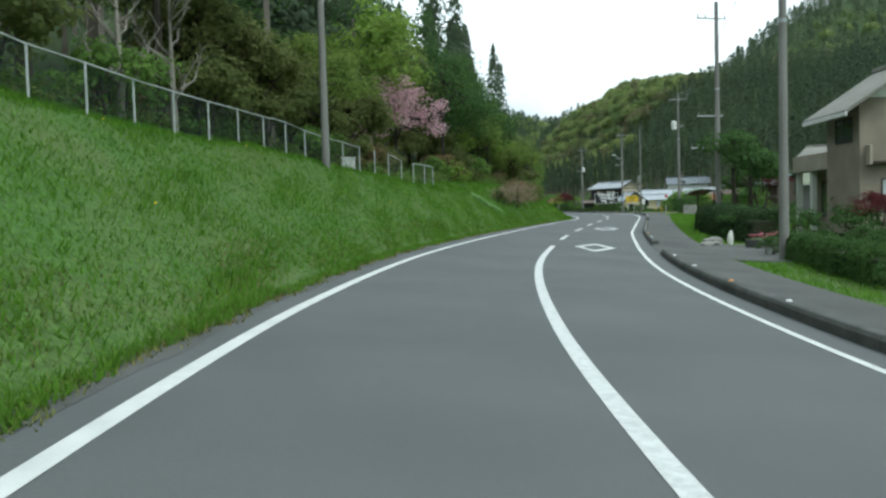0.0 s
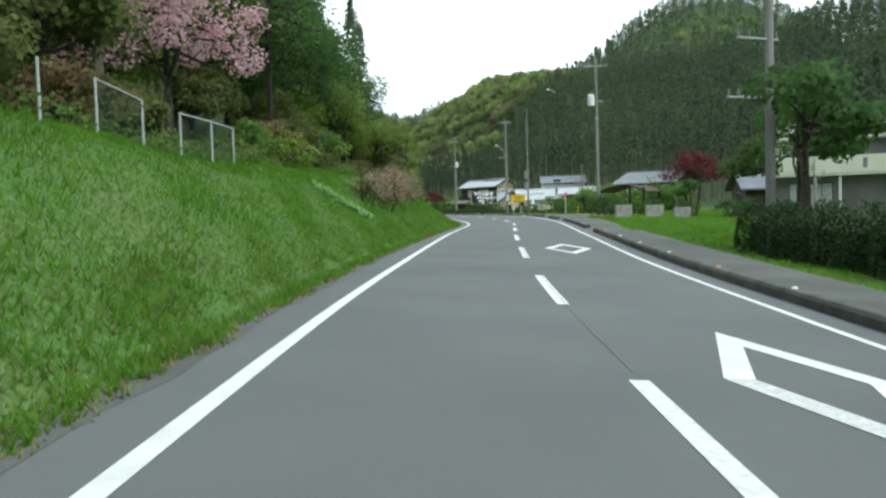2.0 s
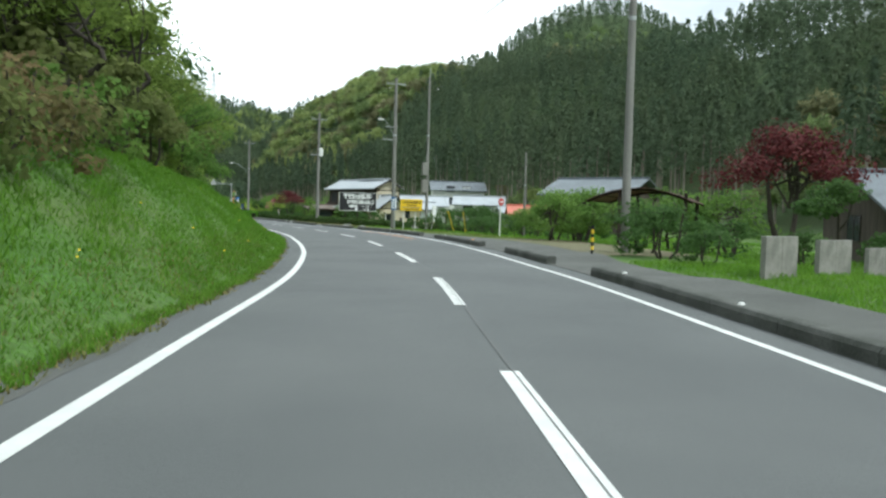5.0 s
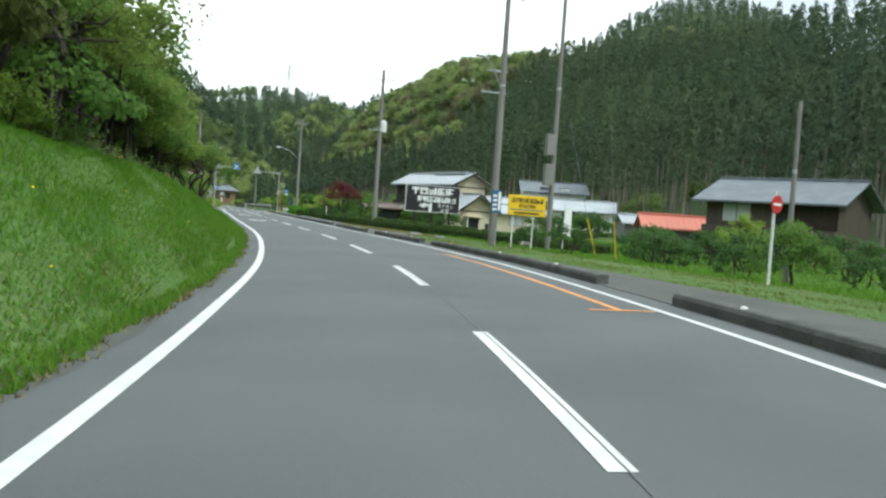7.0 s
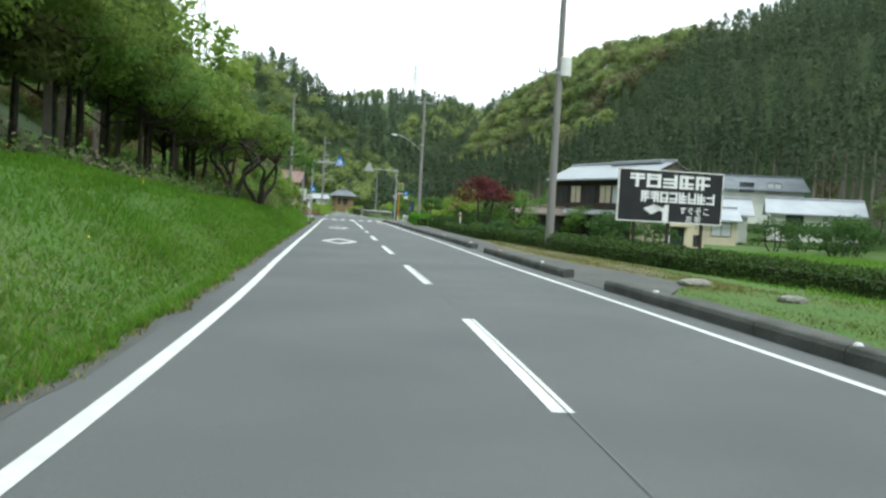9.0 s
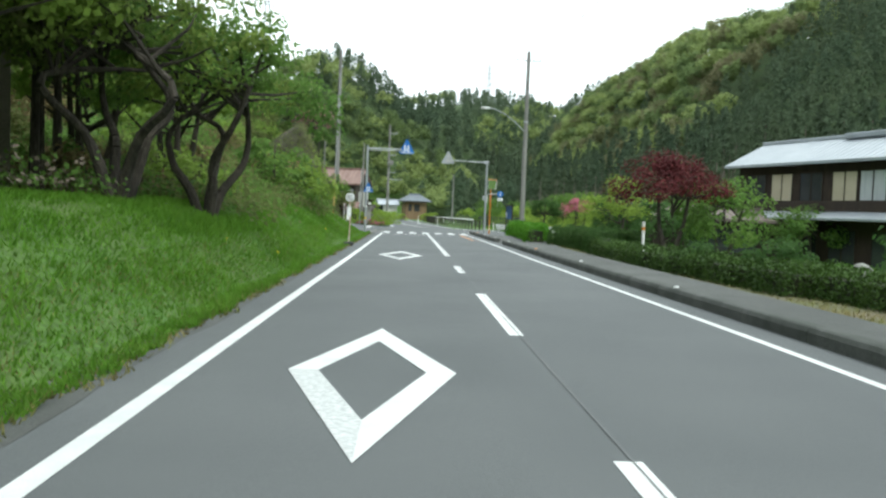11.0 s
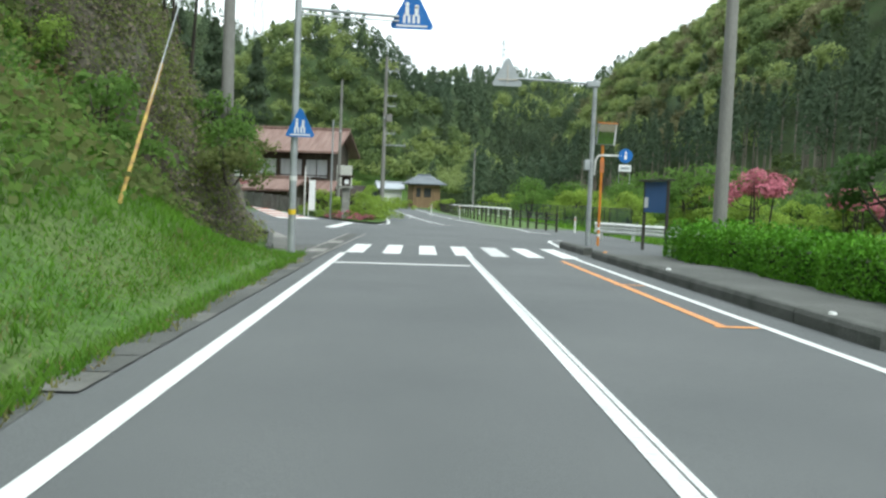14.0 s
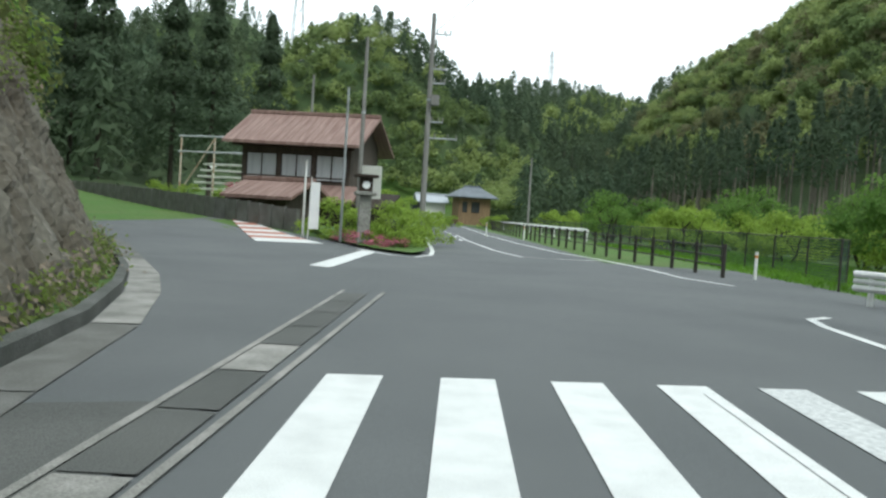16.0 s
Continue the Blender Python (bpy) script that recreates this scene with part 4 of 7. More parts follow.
for s, c, k, sc_ in ((57.5, -6.2, 0, 0.7), (60.3, -6.2, 0, 0.8), (63.0, -6.3, 3, 0.9), (64.5, -6.5, 0, 0.9), (66, -6.8, 3, 0.95), (68.5, -6.5, 0, 0.95), (70.5, -6.9, 3, 1.0), (73, -6.6, 0, 1.0), (75.5, -6.9, 3, 1.0), (78, -7.2, 0, 1.1), (80.5, -7.6, 1, 1.1)):
    x, y, _ = on(s, c)
    plant(slope_shrubs[k], float(x), float(y), sc_)
def crooked_tree(seed, h, rx, rz, leaf_mat, n, leaf, label):
    """Dark stems that bend apart near the ground, under a thin spreading crown."""
    rng = np.random.RandomState(seed)
    t = empty("broadleaf_tree", 0, 0, 0, 0, label, "tree", "leaning bank trees")
    cz = h - rz * 0.9
    P, C, N = crown_points(rng, n, 60, rx, rz, cz, 0.3, 0.21, 0.75)
    tops = C[rng.choice(len(C), 5, replace=False)]
    for k in range(4):
        a = k * 1.57 + rng.uniform(-0.5, 0.5)
        out = Vector((math.cos(a), math.sin(a), 0))
        pts = [Vector((0, 0, -0.3)) + out * 0.08, out * 0.35 + Vector((0, 0, 0.5)), out * rng.uniform(0.5, 0.9) + Vector((rng.uniform(-0.15, 0.15), rng.uniform(-0.15, 0.15), 1.2)), out * rng.uniform(0.8, 1.3) + Vector((rng.uniform(-0.3, 0.3), rng.uniform(-0.3, 0.3), 2.1)), Vector(tops[k])]
        bm = bmesh.new()
        rr = [0.13, 0.11, 0.085, 0.065, 0.025]
        fine = []
        for i in range(4):
            p0, p1, p2, p3 = pts[max(i - 1, 0)], pts[i], pts[i + 1], pts[min(i + 2, 4)]
            for u in (0.0, 0.25, 0.5, 0.75):
                q = (p1 * 2 + (p2 - p0) * u + (p0 * 2 - p1 * 5 + p2 * 4 - p3) * u ** 2 + (p1 * 3 - p0 - p2 * 3 + p3) * u ** 3) * 0.5
                fine.append((q, rr[i] + (rr[i + 1] - rr[i]) * u))
        fine.append((pts[4], rr[4]))
        for (q0, r0), (q1, r1) in zip(fine, fine[1:]):
            rod(bm, q0, q1, r0, r1, 7)
        for c in C[rng.choice(len(C), 7, replace=False)]:
            m = pts[3].lerp(Vector(c), 0.5) + Vector((0, 0, 0.2))
            rod(bm, pts[3].lerp(pts[4], rng.uniform(0, 0.5)), m, 0.045, 0.03, 5)
            rod(bm, m, Vector(c), 0.03, 0.01, 4)
        part("stem", bm, BARK, t)
    quads("crown", rhombs(P, leaf, leaf * 0.65, rng, face=N), leaf_mat, t)
    return t


spreading = [crooked_tree(96 + k, 5.6, 2.9, 2.2, m_, 6000, 0.14, lab) for k, (m_, lab) in enumerate(((YOUNG, "crooked dark-stemmed tree with young leaves on the bank"), (BROAD, "spreading green tree at the edge of the bank")))]
for s, c, k, sc_ in ((108, -8.8, 1, 0.95), (113, -8.6, 0, 1.05), (118, -9.0, 0, 1.0), (161.2, -6.75, 0, 1.02), (163.7, -5.7, 1, 0.95), (82, -8.6, 2, 0.9), (87, -8.8, 0, 1.0)):
    x, y, _ = on(s, c)
    plant(spreading[k % 2], float(x), float(y), sc_)
for s in np.arange(-5, 84, 3.6):
    if 28 < s < 50:
        continue
    x, y, _ = on(s, -(top_of(s) + RT.uniform(1.2, 3.0)))
    plant(slope_shrubs[RT.choice([0, 1, 2, 3], p=[0.36, 0.34, 0.15, 0.15])], float(x), float(y), RT.uniform(0.6, 1.1))
for s in np.arange(84, 165, 3.2):
    if 112 < s < 168:
        continue
    x, y, _ = on(s, -(top_of(s) + RT.uniform(0.8, 2.6)))
    plant(slope_shrubs[RT.choice([0, 1, 2, 3], p=[0.3, 0.35, 0.25, 0.1])], float(x), float(y), RT.uniform(0.6, 1.1))
for s in np.arange(98, 114, 2.2):
    x, y, _ = on(s, -(top_of(s) + RT.uniform(0.2, 1.2)))
    plant(slope_shrubs[RT.choice([0, 1, 2])], float(x), float(y), RT.uniform(0.55, 0.85))
grove = [tree("broadleaf_tree", 190 + k, 6.6, 3.1, 2.3, m_, 6500, 0.15, 0.12, 60, 20, "thin-trunked young-leaved tree in the shady grove", "tree", "grove trees", hollow=0.35, clump_r=0.22, low=0.5) for k, m_ in enumerate((YOUNG, BROAD))]
for k, s in enumerate(np.arange(116, 168, 3.1)):
    x, y, _ = on(s, -(top_of(s) + RT.uniform(1.8, 4.0)))
    plant(grove[k % 2], float(x), float(y), RT.uniform(0.85, 1.1))
# overgrown steep slope before the junction
for k in range(165):
    s = RT.uniform(165, 214)
    d = RT.uniform(0.0, 1.0) ** 0.8 * 16
    x, y, _ = on(s, -(top_of(s) + d - 1.9 * float(smooth(176, 190, s)) + 1.2))
    rd = float(np.interp(y, ROCK_Y, ROCK_X) - x)
    if y > 209.5 and rd < 2.6:
        continue
    plant(slope_shrubs[RT.choice([0, 1, 2, 3], p=[0.32, 0.28, 0.24, 0.16])], float(x), float(y), RT.uniform(0.5, 1.1))
plant(slope_shrubs[2], 26.9, 193.6, 1.5)
plant(slope_shrubs[1], 26.2, 191.9, 1.5)
plant(slope_shrubs[1], 26.6, 195.6, 1.4)
for x, y, k in ((12.5, 271, 0.95), (8.5, 274, 1.0), (4.0, 271, 1.05), (15.5, 276, 0.9), (0, 275, 1.0)):
    plant(big_cedar, x, y, k)
for k in range(26):
    y = RT.uniform(211, 250)
    x = float(np.interp(y, ROCK_Y, ROCK_X)) - RT.uniform(2.8, 9)
    plant(slope_shrubs[RT.choice([0, 1, 2])], x, float(y), RT.uniform(0.9, 1.5))
for y, dx, k in ((214, 4.5, 0), (219, 6.5, 2), (224, 5.5, 0), (231, 5.0, 0), (238, 5.5, 2), (246, 5.0, 0), (228, 9, 1), (241, 9.5, 1)):
    plant(edge_trees[k], float(np.interp(y, ROCK_Y, ROCK_X)) - dx, y, 0.7)
cherry = tree("cherry_tree", 31, 6.6, 3.3, 2.7, BLOSSOM, 7000, 0.125, 0.14, 70, 22, "pink double-blossom cherry tree behind the wire fence", "cherry tree", hollow=0.35, clump_r=0.2, low=0.6)
plant(cherry, 8.7, 64.5, 1.12, 0.4)
for x, y, k in ((5.2, 61.0, 0), (7.9, 60.6, 3)):
    plant(edge_trees[k], x, y, 0.5)
low_tree = tree("garden_tree", 33, 4.6, 2.4, 1.6, FRESH, 2200, 0.22, 0.13, 22, 12, "low spreading tree with crooked dark stems on the bank", "tree", "crooked trees", 3)
for x, y in ((25.4, 181.5), (24.2, 177.5)):
    plant(low_tree, x, y, 1.0)
pink_shrub = tree("blossom_tree", 35, 3.6, 1.7, 1.4, BLOSSOM_DEEP, 1500, 0.17, 0.06, 18, 8, "deep pink blossoming tree above the road", "tree", "pink trees", 3)
for x, y, sc_ in ((46.5, 226, 1.0), (49.5, 224, 0.8)):
    plant(pink_shrub, x, y, sc_)
dusty_tree = tree("blossom_tree", 35, 6.7, 1.6, 1.5, BLOSSOM_DULL, 1700, 0.13, 0.08, 26, 10, "dusty pink blossoming tree above the steep bank", "tree", "pink trees", 3)
plant(dusty_tree, 25.44, 215.1, 1.0)

# trees and bushes on the flat side
maple = tree("maple_tree", 36, 5.3, 2.7, 1.75, MAROON, 5200, 0.15, 0.13, 44, 16, "dark red Japanese maple in a garden", "maple tree", "maples", 2, hollow=0.45)
plant(maple, 47.3, 101.5, 1.12)
plant(maple, 28.4, 46.4, 0.42)
plant(maple, 41.8, 185.2, 0.78)
bush = tree("bush", 37, 1.9, 1.4, 1.0, BROAD_DARK, 950, 0.155, 0.05, 22, 6, "dark green rounded garden bush", "bush", "garden bushes", 3, hollow=0.6, low=0.9)
bright_bush = tree("bush", 38, 2.4, 1.8, 1.25, LIME, 1900, 0.16, 0.05, 22, 8, "bright yellow-green bush beyond the fence", "bush", "valley bushes", 3, low=0.85)
orchard = tree("orchard_tree", 39, 3.6, 2.2, 1.8, BROAD, 2600, 0.17, 0.09, 24, 12, "small green orchard tree on the lawn", "tree", "orchard trees", 2, low=0.75)
pine = tree("garden_pine", 40, 4.4, 1.7, 1.5, BROAD_DARK, 1500, 0.20, 0.12, 9, 9, "trimmed garden pine with layered green pads", "pine tree", "garden pines", hollow=0.75, clump_r=0.34)
for x, y, k in ((27.0, 58.0, 1.35), (29.6, 62.0, 1.2), (31.5, 66.5, 1.0), (43.5, 95.2, 0.75), (49.8, 93.5, 0.6), (40.4, 205.3, 0.62)):
    plant(pine, x, y, k)
for x, y, k in ((24.2, 49.5, 0.95), (25.8, 47.8, 0.9), (27.4, 46.2, 0.95), (29.5, 45.5, 1.0), (30.5, 50.5, 1.4), (22.8, 36.5, 0.5), (23.6, 34.0, 0.5), (19.0, 27.6, 0.42), (19.3, 29.4, 0.48), (20.6, 31.5, 0.45), (21.4, 40.4, 0.40), (22.3, 41.6, 0.48), (24.2, 38.2, 0.6), (24.8, 40.5, 0.62), (22.0, 31.8, 0.55), (25.6, 36.0, 0.7), (27.0, 39.0, 0.75), (44.5, 97.5, 0.8), (47.5, 96.5, 0.9), (49.8, 98.0, 1.0), (42.3, 99.0, 0.9), (52.0, 96.0, 1.0), (68, 187, 1.8), (71, 190, 1.9), (74, 194, 1.8), (70, 195, 1.7), (66, 192, 1.6), (36.4, 94.5, 1.0), (37.5, 97.2, 1.1), (35.8, 91.8, 0.6), (47.5, 134, 1.0), (49.5, 137, 1.0), (51.5, 133, 1.1), (53, 138, 1.1), (50.5, 141, 1.0), (54.5, 130, 1.2), (56, 142, 1.2), (58, 136, 1.3), (55, 147, 1.2), (60, 146, 1.4), (46.8, 130.5, 0.8), (44.0, 139.5, 0.7), (43.0, 132.8, 0.75), (45.5, 129.5, 0.8), (47.5, 127.5, 0.8), (50, 124.5, 0.8),
                (41.0, 187.5, 0.7), (40.2, 177.5, 0.55), (40.8, 174, 0.7), (42.2, 171, 0.6), (49.5, 182, 1.4), (51, 178.5, 1.2), (43.6, 193, 1.6), (42.9, 189.6, 1.2), (41.5, 196.5, 0.7), (41.8, 194.4, 0.75), (41.2, 191.8, 0.7)):
    plant(bush, x, y, k)
for x, y, k in ((39.9, 108.3, 0.72), (41.3, 110.4, 0.8), (47.6, 110.0, 1.0), (48.6, 106.5, 1.0), (47, 113.5, 0.9), (44.2, 112.6, 0.9), (43.2, 111.0, 0.9), (44.8, 114.6, 0.8), (46.4, 117.5, 0.7), (45.0, 121.5, 0.6), (44, 186, 1.0), (52, 196, 0.9)):
    plant(orchard, x, y, k)
for k in range(75):
    y = RT.uniform(224, 310)
    x = 44.0 - (y - 228) * 0.05 + RT.uniform(0, 18)
    plant(bright_bush if k % 4 else orchard, x, y, RT.uniform(0.7, 1.35))
FARM = ((80.5, 224), (70.5, 216), (78, 207), (66.5, 207), (58.4, 200.8), (56.8, 191.6))
for k in range(46):
    x, y = RT.uniform(52, 86), RT.uniform(200, 275)
    if min(math.hypot(x - a, y - b) for a, b in FARM) > 9 and x < np.interp(y, EDGE_Y, EDGE_X) + 2:
        plant(orchard if k % 3 == 0 else bright_bush if k % 3 == 1 else bush, x, y, RT.uniform(0.9, 1.7))
for x, y, k in ((26.5, 241.5, 0.75), (27.6, 239.0, 0.6), (29.4, 236.4, 0.6), (29.3, 238.4, 0.8), (30.0, 241, 0.7), (21.5, 248.5, 0.6), (19.3, 250.5, 0.55), (17.0, 252.5, 0.6), (14.5, 255, 0.6), (26, 288, 1.1), (24, 292, 1.2), (29, 296, 0.7)):
    plant(bright_bush, x, y, k)


def hedge(name, pts, width, height, leaf_mat, density, leaf, label, group):
    """A clipped hedge along a line: a solid near-black core under a skin of leaves."""
    h = tagged(new(name), label, "hedge", group)
    p = np.array(pts, float)
    seg = np.linalg.norm(np.diff(p, axis=0), axis=1)
    t = np.concatenate([[0], np.cumsum(seg)])
    rng = np.random.RandomState(int(p.sum()) % 9999)
    n = int(density * t[-1])
    q = rng.uniform(0, t[-1], n)
    X, Y = np.interp(q, t, p[:, 0]), np.interp(q, t, p[:, 1])
    dx, dy = np.gradient(np.interp(np.linspace(0, t[-1], 60), t, p[:, 0])), np.gradient(np.interp(np.linspace(0, t[-1], 60), t, p[:, 1]))
    ln = np.hypot(dx, dy)
    ix = np.interp(q, np.linspace(0, t[-1], 60), dx / ln)
    iy = np.interp(q, np.linspace(0, t[-1], 60), dy / ln)
    ang = rng.uniform(-0.15, np.pi + 0.15, n)
    lump = 1 + 0.10 * np.sin(q * 2.3) + 0.07 * np.sin(q * 5.1)
    off = np.sign(np.cos(ang)) * np.abs(np.cos(ang)) ** 0.5 * width / 2 * lump
    zz = np.clip(np.abs(np.sin(ang)) ** 0.6 * height * lump * rng.uniform(0.86, 1.04, n), 0.03, None)
    low = rng.uniform(0, 1, n) < 0.4
    zz = np.where(low, zz * rng.uniform(0.1, 1, n), zz)
    PX, PY = X + off * iy, Y - off * ix
    P = np.stack([PX, PY, ground_z(X, Y) + zz], 1)
    quads("foliage", rhombs(P, leaf, leaf * 0.65, rng), leaf_mat, h)
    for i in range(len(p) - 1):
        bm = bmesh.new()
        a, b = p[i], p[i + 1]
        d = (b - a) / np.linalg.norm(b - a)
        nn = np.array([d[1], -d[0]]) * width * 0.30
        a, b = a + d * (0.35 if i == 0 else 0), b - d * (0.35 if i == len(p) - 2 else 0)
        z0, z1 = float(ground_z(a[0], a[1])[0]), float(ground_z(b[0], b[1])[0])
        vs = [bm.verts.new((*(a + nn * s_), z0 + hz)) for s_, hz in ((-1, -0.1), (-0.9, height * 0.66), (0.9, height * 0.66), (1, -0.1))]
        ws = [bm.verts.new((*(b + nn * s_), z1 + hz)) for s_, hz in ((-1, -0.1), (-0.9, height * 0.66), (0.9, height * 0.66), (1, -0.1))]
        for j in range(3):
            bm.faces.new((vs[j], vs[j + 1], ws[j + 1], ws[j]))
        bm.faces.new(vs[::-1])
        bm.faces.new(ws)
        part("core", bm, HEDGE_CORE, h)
    return h


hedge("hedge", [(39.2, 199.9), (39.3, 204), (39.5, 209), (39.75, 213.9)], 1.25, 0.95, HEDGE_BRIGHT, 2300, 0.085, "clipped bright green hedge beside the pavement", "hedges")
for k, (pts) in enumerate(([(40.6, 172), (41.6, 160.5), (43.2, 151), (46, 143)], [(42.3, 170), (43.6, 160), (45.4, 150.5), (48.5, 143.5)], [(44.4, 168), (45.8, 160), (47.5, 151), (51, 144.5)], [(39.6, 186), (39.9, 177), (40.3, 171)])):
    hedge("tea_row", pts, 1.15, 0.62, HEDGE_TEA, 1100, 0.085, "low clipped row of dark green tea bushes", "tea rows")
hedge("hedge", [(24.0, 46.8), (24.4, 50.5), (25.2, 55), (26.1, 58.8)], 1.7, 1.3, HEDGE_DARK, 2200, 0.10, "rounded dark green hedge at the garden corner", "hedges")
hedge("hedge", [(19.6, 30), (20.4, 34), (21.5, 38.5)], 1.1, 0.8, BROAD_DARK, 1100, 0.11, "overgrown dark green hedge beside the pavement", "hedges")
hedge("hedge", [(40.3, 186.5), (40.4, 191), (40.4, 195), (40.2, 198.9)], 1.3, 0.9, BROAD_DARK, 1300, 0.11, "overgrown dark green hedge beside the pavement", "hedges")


# grass
def grass(name, n, s0, s1, c0, c1, h0, h1, w, material, label, seed, power=1.0):
    rng = np.random.RandomState(seed)
    s = rng.uniform(s0, s1, n)
    f = rng.uniform(0, 1, n) ** power
    a = np.array(c0(s)) if callable(c0) else c0
    b = np.array(c1(s)) if callable(c1) else c1
    x, y, _ = on(s, a + (b - a) * f)
    z = np.maximum(ground_z(x, y), np.where(np.abs(a + (b - a) * f) < 4.1, road_z(s, a + (b - a) * f) + 0.02, -9))
    patch = 0.8 + 0.45 * bumps(x, y, 1.6, 7) + 0.35 * bumps(x, y, 5.0, 9)
    h = rng.uniform(h0, h1, n) * np.clip(patch, 0.6, 1.4)
    ang = rng.uniform(0, 6.28, n)
    lean = rng.uniform(0.3, 1.3, n) * h
    dx, dy = np.cos(ang), np.sin(ang)
    ww = w * rng.uniform(0.6, 1.4, n)
    base = np.stack([x, y, z - 0.02], 1)
    side = np.stack([-dy * ww, dx * ww, np.zeros(n)], 1)
    tip = base + np.stack([dx * lean, dy * lean, h], 1)
    return tagged(quads(name, np.stack([base - side, base + side, tip], 1), material, None, 3), label, "grass", "grass", "stuff")


TOP = lambda s: -(top_of(s) + 2.0)
RAGGED = lambda s: -3.66 + 0.04 * np.sin(s * 1.7) + 0.03 * np.sin(s * 4.3 + 2) + 0.03 * np.sin(s * 9.1)
FRINGE = lambda s: RAGGED(s) + 0.10 + 0.04 * np.sin(s * 2.9 + 1)
OUT = lambda s: PAVE_OUT(s, 0.03 + 0.08 * np.sin(s * 1.9) + 0.06 * np.sin(s * 5.2))
grass("grass", 430000, -4, 199.5, RAGGED, TOP, 0.06, 0.17, 0.012, GRASS, "lush green spring grass on the road bank", 1, 1.3)
grass("grass", 120000, -4, 199.5, RAGGED, TOP, 0.06, 0.20, 0.016, GRASS_LIGHT, "light green weeds among the bank grass", 2, 1.0)
grass("dry_grass", 90000, -4, 199, FRINGE, -4.9, 0.03, 0.10, 0.011, GRASS_DRY, "straw-coloured thin grass along the road edge", 3)
grass("grass", 70000, 50, 84, OUT, 15, 0.06, 0.22, 0.016, GRASS, "rough green grass in the field beside the pavement", 4)
grass("lawn", 70000, 96, 137, OUT, 10.5, 0.02, 0.07, 0.014, GRASS_MOWN, "short yellowish lawn beside the pavement", 5)
grass("grass", 90000, 112, 176, 8.4, 34, 0.05, 0.22, 0.025, GRASS, "rough green grass on the open plots", 21)
grass("grass", 30000, 176, 204, 7.4, 24, 0.05, 0.22, 0.022, GRASS, "rough green grass behind the hedge", 22)
grass("weeds", 60000, 136, 204, OUT, 7.6, 0.02, 0.12, 0.012, GRASS_DRY, "thin dry weeds behind the pavement", 6)
grass("grass", 16000, 0, 25.5, OUT, 9, 0.05, 0.2, 0.016, GRASS, "rough green grass beside the pavement", 8)
grass("grass", 9000, 36, 50, OUT, 9, 0.05, 0.2, 0.016, GRASS, "rough green grass along the garden hedge", 18)
grass("grass", 30000, 84, 114, 9.2, 26, 0.06, 0.24, 0.018, GRASS, "rough green grass between the orchard trees", 19)
grass("grass", 30000, 211, 250, 7.5, 16, 0.08, 0.28, 0.02, GRASS, "rough green grass beyond the junction", 9)
# undergrowth on the overgrown slope and under the trees
def undergrowth(n, s0, s1, d0, d1, leaf, material, label, seed):
    rng = np.random.RandomState(seed)
    m = n // 14
    s, d = rng.uniform(s0, s1, m), rng.uniform(d0, d1, m)
    cx, cy, _ = on(s, -(top_of(s) + d - 1.3 * smooth(176, 190, s)))
    k = np.repeat(np.arange(m), 14)
    o = rng.normal(size=(len(k), 3)) * np.array([0.28, 0.28, 0.12])
    x, y = cx[k] + o[:, 0], cy[k] + o[:, 1]
    P = np.stack([x, y, ground_z(x, y) + 0.16 + np.abs(o[:, 2]) * 2], 1)
    keep = ~((y > 210.5) & (np.interp(y, ROCK_Y, ROCK_X) - x < 3.8))
    P = P[keep]
    tagged(quads("undergrowth", rhombs(P, leaf, leaf * 0.7, rng, face=o[keep] * 2 + np.array([0.2, -0.2, 0.8])), material), label, "undergrowth", "undergrowth", "stuff")


undergrowth(60000, 165, 216, -0.6, 18, 0.17, OLIVE, "olive dry weeds on the overgrown slope", 61)
undergrowth(50000, 165, 216, -0.4, 18, 0.16, BROAD, "green weeds and brambles on the overgrown slope", 62)
undergrowth(14000, 165, 216, 0.6, 15, 0.15, RUSSET, "brown dead weeds on the overgrown slope", 63)
undergrowth(40000, -6, 114, 0.8, 9, 0.14, BROAD, "green undergrowth below the bank trees", 64)
undergrowth(24000, -6, 114, 0.8, 9, 0.14, OLIVE, "olive undergrowth below the bank trees", 65)
undergrowth(9000, 114, 165, 1.2, 9, 0.12, DEADWOOD, "brown leaf litter below the shady trees", 66)
undergrowth(7000, 114, 165, 0.6, 5, 0.12, BROAD, "sparse green plants below the shady trees", 67)
# a patch of pale broad-leaved weeds on the bank
rng = np.random.RandomState(14)
f = rng.uniform(0, 1, 900)
q = rng.normal(size=(900, 2)) * np.array([0.16, 0.13])
x, y, _ = on(50.0 + 1.9 * f + q[:, 0], -6.5 + 1.35 * f + q[:, 1])
P = np.stack([x, y, ground_z(x, y) + rng.uniform(0.06, 0.24, len(x))], 1)
tagged(quads("weeds", rhombs(P, 0.11, 0.08, rng, face=np.tile([0.3, -0.3, 1.0], (len(P), 1))), WEED_PALE, None), "patch of pale broad-leaved weeds on the bank", "weeds", "grass", "stuff")
rng = np.random.RandomState(4)
fl = []
for k in range(46):
    s, c = rng.uniform(5, 190), rng.uniform(-8, -4.2)
    x, y, _ = on(s, c)
    z = float(ground_z(x, y)[0]) + rng.uniform(0.12, 0.24)
    a = np.arange(6) / 6 * 6.28
    r_ = rng.uniform(0.014, 0.024)
    fl.append(np.stack([x + r_ * np.cos(a), y + r_ * np.sin(a) * 0.8, z + r_ * 0.6 * np.sin(a)], 1))
tagged(quads("dandelions", np.array(fl), DANDELION, None, 6), "scattered small yellow dandelion flowers in the grass", "flowers", "", "stuff")


